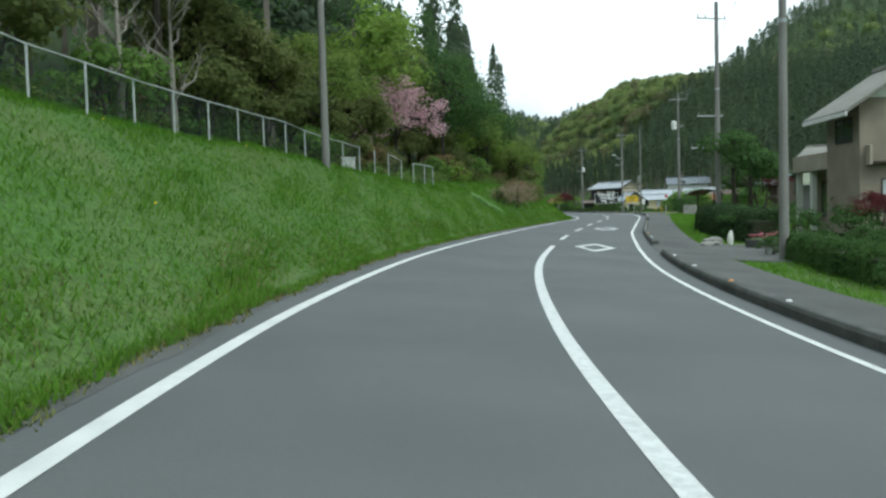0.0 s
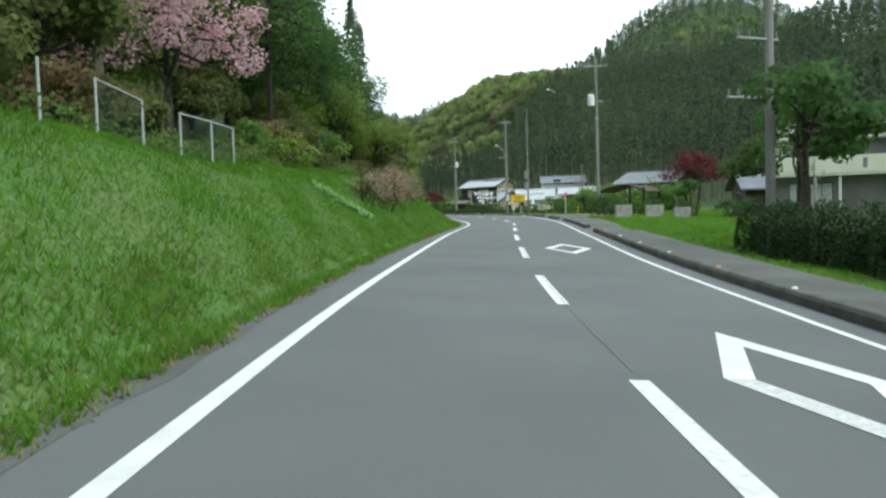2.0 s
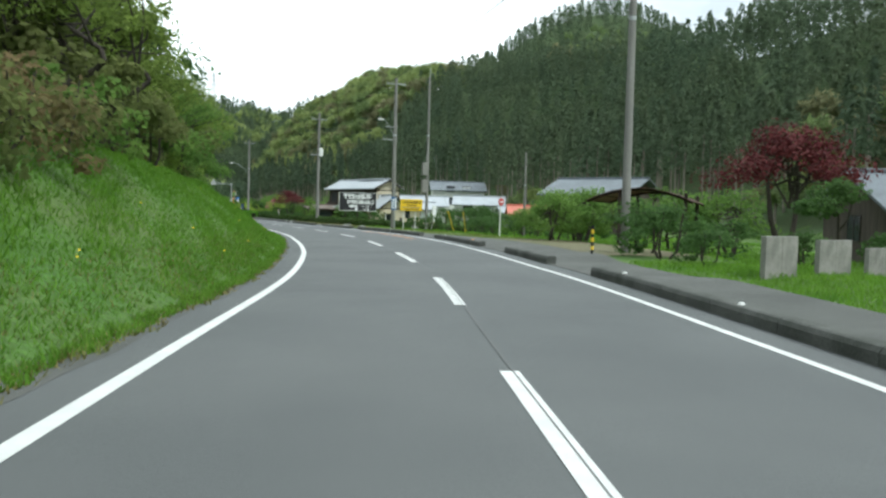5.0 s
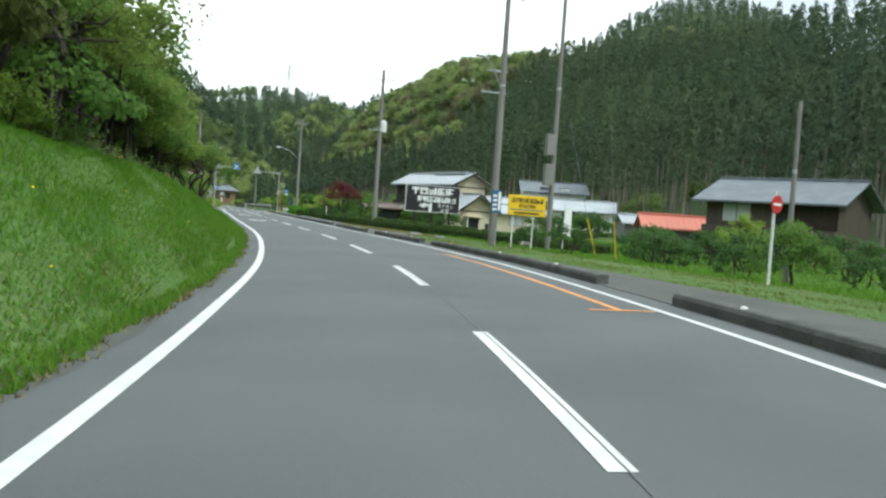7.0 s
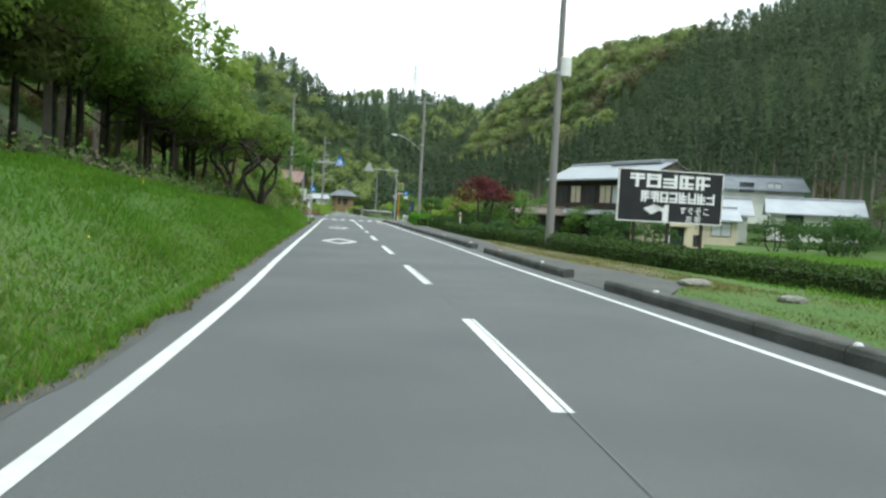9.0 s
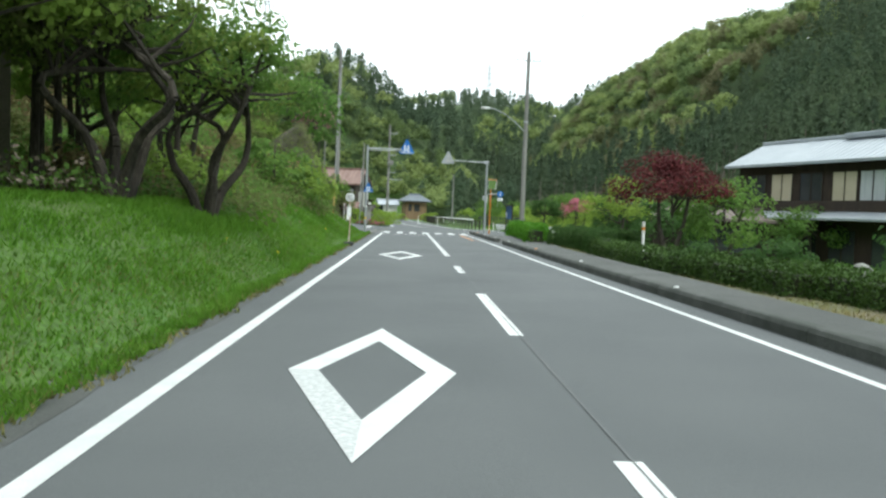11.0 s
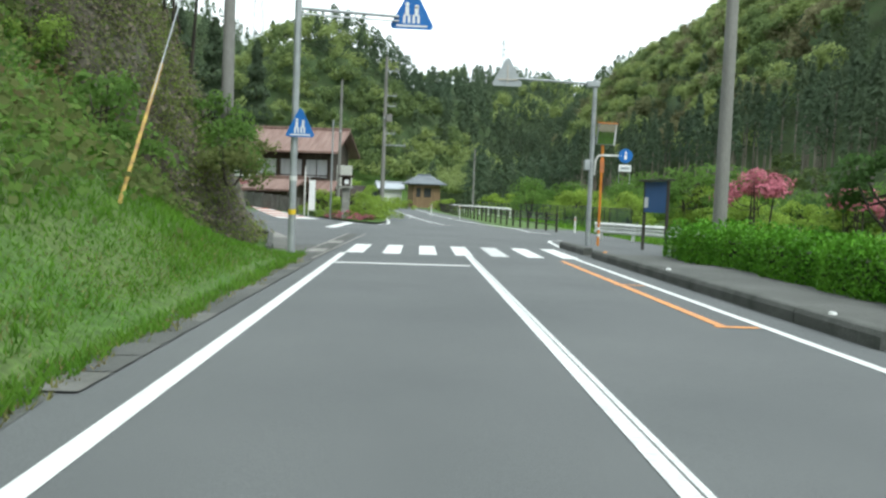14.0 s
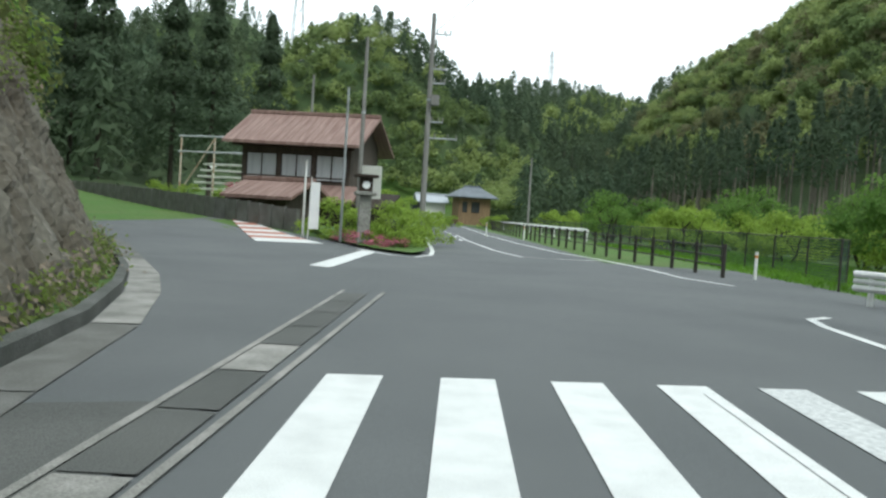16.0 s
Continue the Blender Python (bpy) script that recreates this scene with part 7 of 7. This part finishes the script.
window(h2, "left", 0.2, 1.3, 0.7, 1.3, 4.1, 3.3, WHITESTEEL, GLASS_DARK, panes=1)
part("wing", box(bmesh.new(), 3.6, 7.2, -4.4, 2, -0.3, 4.9, 0.01), GREYWALL, h2)
part("wing_roof", box(bmesh.new(), 3.2, 7.6, -4.9, 2.4, 5.6, 5.75, 0.02), ROOF_BEIGE, h2)
part("wing_gable", box(bmesh.new(), 3.6, 7.2, -4.38, 1.9, 4.9, 5.6), WHITEWALL, h2)
part("porch", box(bmesh.new(), -4.0, 4.0, -4.8, -3.3, -0.3, 0.18, 0.01), CONCRETE, h2)

# tall house at the first garden
h1 = empty("house", 31.5, 50.0, 0.1, radians(84), "two-storey pale house with a brown gable roof", "house", "houses")
wall_block(h1, 3.6, 5.0, 5.3, 6.9, TANWALL)
gable_roof(h1, 3.6, 5.0, 5.35, 7.0, 0.85, ROOF_BEIGE)
part("wing", box(bmesh.new(), 1.82, 6.6, -2.4, 1.5, -0.4, 2.72, 0.01), TANWALL, h1)
part("lower_roof", box(bmesh.new(), -2.2, 7.1, -2.6, 2.2, 2.62, 2.75, 0.03), DARKWOOD, h1)
part("balcony_parapet", box(bmesh.new(), -2.25, 7.15, 2.14, 2.26, 2.6, 3.45, 0.02), PARAPET, h1, "tan balcony parapet")
part("balcony_parapet", box(bmesh.new(), 7.03, 7.15, -2.6, 2.14, 2.6, 3.45, 0.02), PARAPET, h1)
for x in (2.6, 4.9, 6.9):
    part("pillar", box(bmesh.new(), x - 0.14, x + 0.14, 1.85, 2.12, -0.4, 2.62, 0.02), WHITEWALL, h1)
bm = bmesh.new()
vs = [bm.verts.new(v) for x in (-1.86, -1.81) for v in ((x, -2.1, 5.5), (x, 2.1, 5.5), (x, 0, 6.8))]
bm.faces.new(vs[:3])
bm.faces.new(vs[3:][::-1])
for k in range(3):
    bm.faces.new((vs[k], vs[(k + 1) % 3], vs[3 + (k + 1) % 3], vs[3 + k]))
bmesh.ops.recalc_face_normals(bm, faces=bm.faces)
part("gable_panel", bm, WHITEWALL, h1, "white plaster gable")
part("fascia", box(bmesh.new(), -2.5, 2.5, 3.3, 3.38, 4.68, 4.86, 0.01), WHITESTEEL, h1)
window(h1, "back", 4.0, 1.2, 2.0, 1.8, 1.8, 1.5, BLACKSTEEL, GLASS_DARK)
window(h1, "back", -0.2, 4.2, 1.8, 1.1, 1.8, 2.5, BLACKSTEEL, GLASS_DARK)
window(h1, "left", -0.9, 4.1, 1.4, 1.1, 1.8, 2.5, BLACKSTEEL, GLASS_DARK)
window(h1, "left", 1.0, 1.4, 1.2, 1.2, 1.8, 2.5, BLACKSTEEL, CURTAIN)

W2 = [("front", -1.8, 1.4, 1.6, 1.4, GLASS_DARK), ("front", 1.6, 1.4, 1.8, 1.4, CURTAIN), ("left", 0, 1.4, 1.2, 1.2, GLASS_DARK)]
W4 = W2 + [("front", -1.5, 3.7, 1.6, 1.1, GLASS_DARK), ("front", 1.5, 3.7, 1.6, 1.1, CURTAIN)]
h3 = simple_house(71.0, 155.5, -0.4, -58, 9.5, 7.6, 4.5, 6.0, BROWNWALL, ROOF_BLUE, "two-storey dark house with a blue-grey tile roof", [("front", -2.4, 3.4, 2.2, 1.4, CURTAIN), ("front", 1.6, 3.4, 2.4, 1.5, GLASS_DARK), ("front", 1.5, 1.0, 2.6, 1.5, GLASS_DARK), ("left", 0, 3.4, 1.4, 1.1, GLASS_DARK)], 1.0)
part("upper_band", box(bmesh.new(), -4.8, 4.8, -4.4, -3.8, 1.9, 2.4, 0.02), BROWNWALL, h3)
part("side_wall", box(bmesh.new(), 1.2, 4.78, -3.88, -3.8, 2.4, 4.4), DARKWOOD, h3)
simple_house(68.0, 166.5, -0.3, -20, 5.6, 4.0, 1.9, 2.8, GREYWALL, ROOF_RED, "low shed with a bright red metal roof", [("front", -1.2, 1.1, 1.4, 1.2, GLASS_DARK)], 0.5, 0.5)
simple_house(71.5, 178.0, -0.3, -15, 5.0, 4.0, 2.1, 2.8, GREYWALL, ROOF_SILVER, "small shed with a grey metal roof", [("front", 0, 1.0, 1.2, 1.0, GLASS_DARK)], 0.4, 0.5)
simple_house(56.0, 101.5, -0.2, -20, 8, 6, 2.4, 3.8, BROWNWALL, ROOF_BLUE, "single-storey brown house with a grey tile roof", W2, 0.7)
bare = empty("bare_tree", 42.2, 78.6, float(ground_z(42.2, 78.6)[0]), 0.4, "leafless pale grey small tree with thin twigs", "tree", "bare trees")
rng = np.random.RandomState(52)
part("trunk", rod(rod(bmesh.new(), (0, 0, -0.2), (0.05, 0, 1.1), 0.10, 0.085, 8), (0.05, 0, 1.1), (0, 0.05, 3.9), 0.085, 0.02, 7), TWIG_PALE, bare)
for k in range(15):
    a, z = rng.uniform(0, 6.28), rng.uniform(0.8, 3.2)
    reach = rng.uniform(0.7, 1.5) * (1.15 - z / 5)
    p0 = Vector((0.03, 0, z))
    p1 = p0 + Vector((math.cos(a) * reach * 0.55, math.sin(a) * reach * 0.55, reach * 0.35))
    p2 = p0 + Vector((math.cos(a + 0.3) * reach, math.sin(a + 0.3) * reach, reach * 1.0))
    bm = rod(rod(bmesh.new(), p0, p1, 0.035, 0.024, 5), p1, p2, 0.024, 0.008, 5)
    for j in range(4):
        q0 = p1.lerp(p2, 0.2 + 0.2 * j)
        rod(bm, q0, q0 + Vector((rng.uniform(-0.3, 0.3), rng.uniform(-0.3, 0.3), rng.uniform(0.15, 0.45))), 0.011, 0.005, 4)
    part("branch", bm, TWIG_PALE, bare)
for x, y, a in ((2.4, 33.6, 1.0), (3.0, 36.2, 2.4)):
    copy_thing(bare, Matrix.LocRotScale((x, y, float(ground_z(x, y)[0])), Euler((0, 0, a)), None))
simple_house(80.5, 224, 2.4, -16, 9.5, 6.5, 3.6, 5.0, WHITEWALL, ROOF_BLUE, "two-storey pale house below the forest", W4, 0.7)
simple_house(70.5, 216, 0.3, -20, 9, 6, 2.6, 4.0, WHITEWALL, ROOF_SILVER, "pale house with a silver roof below the forest", W2, 0.7)
simple_house(78, 207, 0.8, -25, 8, 5, 2.4, 3.6, WHITEWALL, ROOF_SILVER, "low pale house with a silver roof", W2, 0.6)
simple_house(66.5, 207, -0.2, -15, 6, 5, 2.3, 3.3, BEIGE, ROOF_SILVER, "small beige outbuilding with a silver roof", W2[:2], 0.5)
yellow_tree = tree("garden_tree", 141, 3.4, 1.6, 1.35, LIME, 4200, 0.095, 0.07, 40, 14, "small yellow-green garden tree beside the pavement", "tree", "garden trees", 2, hollow=0.4, clump_r=0.24, low=0.7)
plant(yellow_tree, 41.5, 191.5, 1.05)
plant(yellow_tree, 53.1, 135.4, 0.85)
plant(pink_shrub, 67.0, 169.0, 0.8)
topiary = tree("topiary", 142, 3.0, 0.85, 1.45, BROAD_DARK, 4200, 0.085, 0.06, 46, 8, "dark green upright clipped garden conifer", "bush", "garden conifers", hollow=0.7, clump_r=0.3, low=0.95)
for x, y, k in ((42.0, 195.6, 1.0), (49.4, 183.2, 0.95), (51.2, 186.4, 0.85)):
    plant(topiary, x, y, k)
hall = empty("house", 32.6, 309, 0.8, radians(14), "far hall with a blue-grey hipped roof and brown walls", "house", "houses")
part("wall", box(bmesh.new(), -1.9, 1.9, -1.7, 1.7, -0.6, 2.7), TIMBER_TAN, hall)
for z, half_w, half_d, top_w, rise in ((2.6, 2.7, 2.4, 0.9, 1.35),):
    bm = bmesh.new()
    lo = [bm.verts.new((x, y, z)) for x, y in ((-half_w, -half_d), (half_w, -half_d), (half_w, half_d), (-half_w, half_d))]
    lip = [bm.verts.new((v.co.x, v.co.y, z + 0.12)) for v in lo]
    top = [bm.verts.new((-top_w, 0, z + rise)), bm.verts.new((top_w, 0, z + rise))]
    bm.faces.new(lo[::-1])
    for k in range(4):
        bm.faces.new((lo[k], lo[(k + 1) % 4], lip[(k + 1) % 4], lip[k]))
    bm.faces.new((lip[0], lip[1], top[1], top[0]))
    bm.faces.new((lip[1], lip[2], top[1]))
    bm.faces.new((lip[2], lip[3], top[0], top[1]))
    bm.faces.new((lip[3], lip[0], top[0]))
    part("roof", bm, ROOF_BLUE, hall)
part("ridge_cap", box(bmesh.new(), -1.0, 1.0, -0.1, 0.1, 3.93, 4.1, 0.03), ROOF_BLUE, hall)
window(hall, "front", 0.1, 1.5, 1.0, 1.3, 1.9, 1.7, DARKWOOD, GLASS_DARK)
window(hall, "front", -1.2, 1.5, 0.6, 1.3, 1.9, 1.7, DARKWOOD, GLASS_DARK, panes=1)
for x, y, k in ((29.2, 299, 0.75), (30.6, 297.5, 0.6), (34.6, 300, 0.7), (36.0, 303, 0.8)):
    plant(bright_bush, x, y, k)
simple_house(27.6, 312, 0.5, 12, 3.2, 3.0, 2.3, 3.0, WHITEWALL, ROOF_SILVER, "small pale outbuilding beside the far hall", W2[:1], 0.5)
# closed block: dark walls and pane are painted for shade under the roof
simple_house(48.3, 200.5, -0.2, -4, 8.5, 4, 1.9, 2.3, DARKWOOD, ROOF_TAUPE, "old shed with a rusted brown roof, dark walls painted for its shaded open front", [("front", 0.4, 0.8, 3.6, 1.4, GLASS_DARK)], 0.7, 0.5)

# old timber house at the junction
hl = empty("house", 23.6, 252.4, 0.3, radians(-8), "old two-storey timber house with a rusted brown roof", "house", "houses")
wall_block(hl, 5.6, 5.4, 4.3, 5.5, BROWNWALL)
gable_roof(hl, 5.6, 5.4, 4.3, 5.6, 0.9, ROOF_RUST, ribs=0.4)
for u in (-1.75, 0.05, 1.85):
    window(hl, "front", u, 2.85, 1.6, 1.3, 2.8, 2.7, DARKWOOD, CURTAIN)
part("balcony_rail", lean_rod(bmesh.new(), [(-2.8, -3.2, 2.35), (2.8, -3.2, 2.35)], 0.04), DARKWOOD, hl)
part("eave_beam", box(bmesh.new(), -3.1, 3.1, -3.3, -3.1, 3.75, 3.92), DARKWOOD, hl)
part("white_panel", box(bmesh.new(), 2.85, 3.95, -1.0, -0.9, 0.4, 3.2, 0.01), WHITEWALL, hl)
hip_band(hl, -2.4, 3.4, -2.7, -2.7, 1.95, 2.2, 0.8, ROOF_RUST)
part("lower_wall", box(bmesh.new(), -2.9, 3.0, -4.3, -2.7, -1.2, 1.45), DARKWOOD, hl)
part("side_lean_to", box(bmesh.new(), 2.82, 4.4, -2.6, 0.4, -1.0, 1.2, 0.02), BROWNWALL, hl)
hip_band(hl, 2.6, 4.7, 0.4, 0.4, 1.75, 3.4, 0.75, DARKWOOD)
gp = empty("gate_porch", 23.0, 247.2, 0.75, radians(-25), "small dark entrance porch with a rusted gable roof", "porch")
wall_block(gp, 2.6, 2.2, 0.9, 1.4, BROWNWALL)
gable_roof(gp, 3.2, 2.4, 0.95, 1.5, 0.5, ROOF_RUST, ribs=0.4)
gw = tagged(new("garden_wall"), "dark grey concrete block wall along the side road", "wall", kind="structure")
wl_ = [(25.0, 242.0), (21, 245.9), (17, 249.8), (11, 256), (4, 262.5)]
for a, b in zip(wl_, wl_[1:]):
    A, B = Vector((*a, 0)), Vector((*b, 0))
    n_ = max(2, int((B - A).length / 0.9))
    for k in range(n_):
        P, Q = A.lerp(B, k / n_), A.lerp(B, (k + 1) / n_ - 0.012)
        d = (Q - P).normalized()
        nn = Vector((d.y, -d.x, 0)) * 0.08
        z = slope_z(P.x, P.y, 0)
        bm = bmesh.new()
        vs = [bm.verts.new(p + Vector((0, 0, zz))) for p in (P + nn, Q + nn, Q - nn, P - nn) for zz in (z - 0.3, z + 0.95)]
        for j in range(4):
            bm.faces.new((vs[2 * j], vs[2 * ((j + 1) % 4)], vs[2 * ((j + 1) % 4) + 1], vs[2 * j + 1]))
        bm.faces.new((vs[1], vs[3], vs[5], vs[7]))
        bmesh.ops.recalc_face_normals(bm, faces=bm.faces)
        part("wall_panel", bm, CONCRETE_DARK, gw)
tw = empty("stone_lantern", 28.3, 236.4, 0.0, 0.2, "tall grey stone marker with a lantern top on the island", "stone lantern")
part("shaft", box(bmesh.new(), -0.2, 0.2, -0.2, 0.2, -0.2, 1.75, 0.02), STONE, tw)
part("cap", box(bmesh.new(), -0.36, 0.36, -0.36, 0.36, 1.75, 1.88, 0.03), STONE, tw)
part("lantern", box(bmesh.new(), -0.22, 0.22, -0.22, 0.22, 1.88, 2.35, 0.02), DARKWOOD, tw)
part("roof", box(bmesh.new(), -0.4, 0.4, -0.4, 0.4, 2.35, 2.45, 0.03), DARKWOOD, tw)
part("clock", rod(bmesh.new(), (0, -0.23, 2.1), (0, -0.25, 2.1), 0.13, 0.13, 16), SIGN_WHITE, tw)
for x, y, h, m_ in ((27.4, 237.4, 5.4, STEEL), (25.7, 239.4, 2.9, WHITESTEEL)):
    fp = empty("flagpole", x, y, 0.05, 0, "slim pale pole standing on the planted island", "pole", "slim poles")
    part("shaft", rod(bmesh.new(), (0, 0, -0.2), (0, 0, h), 0.05, 0.04, 10), m_, fp)
bn = empty("banner", 26.2, 238.8, 0.05, 0.0, "white narrow banner leaning on the island", "banner")
part("cloth", box(bmesh.new(), -0.17, 0.17, -0.01, 0.01, 0.4, 2.1, 0.004), SIGN_WHITE, bn)
part("pole", rod(bmesh.new(), (-0.2, 0, -0.2), (-0.16, 0, 2.3), 0.02, 0.02, 6), WHITESTEEL, bn)
isl = link("planted_island", [(30.2, 232.9, 0.10), (30.5, 234.5, 0.12), (30.3, 239, 0.15), (29.6, 245, 0.2), (27.4, 246, 0.35), (24.9, 244.6, 0.5), (26.7, 239.0, 0.15), (28.9, 234.6, 0.1)], [(0, 1, 2, 3, 4, 5, 6, 7)], SOIL)
tagged(isl, "planted soil island between the two roads", "flower bed", kind="structure")
azalea = tree("azalea", 44, 0.6, 0.75, 0.4, BLOSSOM_DEEP, 700, 0.07, 0.02, 14, 4, "low red-pink azalea on the island", "azalea", "azaleas", 3, hollow=0.7)
for x, y, k in ((28.6, 236.0, 1.0), (27.6, 238.0, 0.9), (29.5, 235.2, 0.7), (19.0, 258, 1.2), (17.5, 260.5, 1.2), (22.6, 44.2, 0.5), (23.4, 44.6, 0.5)):
    plant(azalea, x, y, k, z=float(ground_z(x, y)[0]) + 0.34 if y < 50 else 0.12 if y < 250 else 1.9)
st = empty("steel_rack", 15.5, 262.0, 1.4, radians(-20), "rusty steel frame with stacked white boards", "rack")
for x in (-2.6, 0, 2.6):
    part("post", rod(bmesh.new(), (x, 0, -0.3), (x, 0, 3.9), 0.06, 0.06, 8), RUSTSTEEL, st)
for z in (3.9, 2.9):
    part("beam", rod(bmesh.new(), (-2.8, 0, z), (3.6, 0, z), 0.07, 0.07, 8), STEEL, st)
part("brace", rod(bmesh.new(), (-2.6, 0, 0.2), (0, 0, 3.8), 0.05, 0.05, 8), RUSTSTEEL, st)
for k in range(5):
    part("board", box(bmesh.new(), -1.8 + 0.2 * k, 2.4 + 0.1 * k, 0.2, 1.4, 0.5 + 0.4 * k, 0.62 + 0.4 * k, 0.02), WHITEWALL, st)
for x, y, zz, kk in ((11.4, 244.0, 1.0, 0), (13.5, 268.5, 1.5, 1)):
    ms = empty("round_sign" if kk == 0 else "road_sign", x, y, zz, 0.3, "pale round sign on a slim white post by the side road" if kk == 0 else "small white diamond sign by the side road", "road sign", "side road signs")
    part("post", rod(bmesh.new(), (0, 0, -0.3), (0, 0, 2.3), 0.04, 0.04, 8), WHITESTEEL, ms)
    part("disc", rod(bmesh.new(), (0, -0.05, 2.2), (0, -0.07, 2.2), 0.28, 0.28, 20 if kk == 0 else 4), RUSTSTEEL if kk == 0 else SIGN_WHITE, ms)

# carport, low walls, stones
cpt = empty("carport", 43.6, 106.1, 0.0, radians(-43), "brown steel carport with an arched roof", "carport")
for x, y in ((-0.8, -2.3), (-0.8, 2.2), (1.9, -2.3), (1.9, 2.2)):
    part("post", box(bmesh.new(), x - 0.07, x + 0.07, y - 0.07, y + 0.07, -0.4, 2.45), DARKWOOD, cpt)
for y in (-2.3, 2.2):
    pts = [Vector((a, y, 2.60 - 0.55 * (a / 2.2) ** 2)) for a in np.linspace(-2.2, 2.2, 9)]
    part("arch_beam", lean_rod(bmesh.new(), pts, 0.06), DARKWOOD, cpt)
for k in range(8):
    a, b = -2.2 + 0.55 * k, -2.2 + 0.55 * (k + 1)
    za, zb = 2.64 - 0.55 * (a / 2.2) ** 2, 2.64 - 0.55 * (b / 2.2) ** 2
    bm = bmesh.new()
    vs = [bm.verts.new(p) for p in ((a, -2.5, za), (b, -2.5, zb), (b, 2.5, zb), (a, 2.5, za), (a, -2.5, za + 0.02), (b, -2.5, zb + 0.02), (b, 2.5, zb + 0.02), (a, 2.5, za + 0.02))]
    bm.faces.new(vs[:4][::-1])
    bm.faces.new(vs[4:])
    for i in range(4):
        bm.faces.new((vs[i], vs[(i + 1) % 4], vs[4 + (i + 1) % 4], vs[4 + i]))
    bmesh.ops.recalc_face_normals(bm, faces=bm.faces)
    part("roof_panel", bm, CARPORT_ROOF, cpt)
    part("rib", rod(bmesh.new(), (a, -2.55, za), (a, 2.55, za), 0.03, 0.03, 6), DARKWOOD, cpt)
for x0, y0, x1, y1, h in ((34.2, 88.0, 35.6, 88.6, 0.9), (37.0, 89.4, 38.6, 90.0, 0.85), (39.6, 90.4, 41.2, 91.0, 0.8)):
    lw = empty("garden_wall", (x0 + x1) / 2, (y0 + y1) / 2, float(ground_z((x0 + x1) / 2, (y0 + y1) / 2)[0]), math.atan2(y1 - y0, x1 - x0), "low pale concrete garden wall", "wall", "garden walls")
    l_ = math.hypot(x1 - x0, y1 - y0)
    for k in range(2):
        part("panel", box(bmesh.new(), -l_ / 2 + k * l_ / 2, -l_ / 2 + (k + 1) * l_ / 2 - 0.01, -0.06, 0.06, -0.3, h, 0.01), CONCRETE, lw)
pb = empty("planter", 23.0, 44.4, float(ground_z(23.0, 44.4)[0]), 0.5, "low dark stone planter beside the drive", "planter")
part("body", box(bmesh.new(), -0.9, 0.9, -0.35, 0.35, -0.1, 0.32, 0.03), KERB_STONE, pb)
part("soil", box(bmesh.new(), -0.82, 0.82, -0.27, 0.27, 0.32, 0.345), SOIL, pb)
for k, (x, y, sx, sy, sz) in enumerate(((22.4, 46.6, 0.13, 0.12, 0.38), (21.6, 46.4, 0.45, 0.3, 0.22), (21.2, 45.6, 0.5, 0.35, 0.12), (23.6, 45.6, 0.6, 0.5, 0.18), (24.6, 43.2, 0.5, 0.4, 0.3), (43.8, 176.0, 0.3, 0.3, 0.4), (44.5, 141.5, 0.4, 0.3, 0.2), (40.2, 147.5, 0.4, 0.25, 0.12), (40.8, 144.5, 0.3, 0.2, 0.1))):
    bm = bmesh.new()
    bmesh.ops.create_icosphere(bm, subdivisions=2, radius=1)
    for v in bm.verts:
        v.co *= 1 + 0.22 * noise.noise(v.co * 1.7 + Vector((k * 3.1, 0, 0)))
        v.co = Vector((v.co.x * sx, v.co.y * sy, v.co.z * sz))
    e = part("garden_stone", bm, STONE if k else WHITEWALL, None)
    e.matrix_world = Matrix.Translation((x, y, float(ground_z(x, y)[0]) + sz * 0.5))
    tagged(e, "rough pale garden stone near the pavement", "stone", "garden stones")

# pylons on the far ridges
def pylon(x, y, z, h, label):
    p = empty("pylon", x, y, z, 0.4, label, "pylon", "pylons")
    for sx, sy in ((-1, -1), (1, -1), (1, 1), (-1, 1)):
        part("leg", rod(bmesh.new(), (sx * h * 0.07, sy * h * 0.07, -4), (sx * h * 0.016, sy * h * 0.016, h), 0.24, 0.16, 5), STEEL, p)
    for k in range(7):
        z0, z1 = h * k / 7, h * (k + 1) / 7
        r0, r1 = h * (0.07 - 0.054 * k / 7), h * (0.07 - 0.054 * (k + 1) / 7)
        part("brace", rod(rod(bmesh.new(), (-r0, -r0, z0), (r1, -r1, z1), 0.11, 0.11, 4), (r0, -r0, z0), (-r1, -r1, z1), 0.11, 0.11, 4), STEEL, p)
    for zz in (0.66, 0.78, 0.90):
        part("crossarm", rod(bmesh.new(), (-h * 0.11, 0, h * zz), (h * 0.11, 0, h * zz), 0.2, 0.2, 5), STEEL, p)


pylon(75.5, 677, float(ground_z(75.5, 677)[0]), 94.5 - float(ground_z(75.5, 677)[0]), "tall steel lattice pylon on the far ridge")
pylon(-33, 520, float(ground_z(-33, 520)[0]), 38, "steel lattice pylon on the wooded hill")
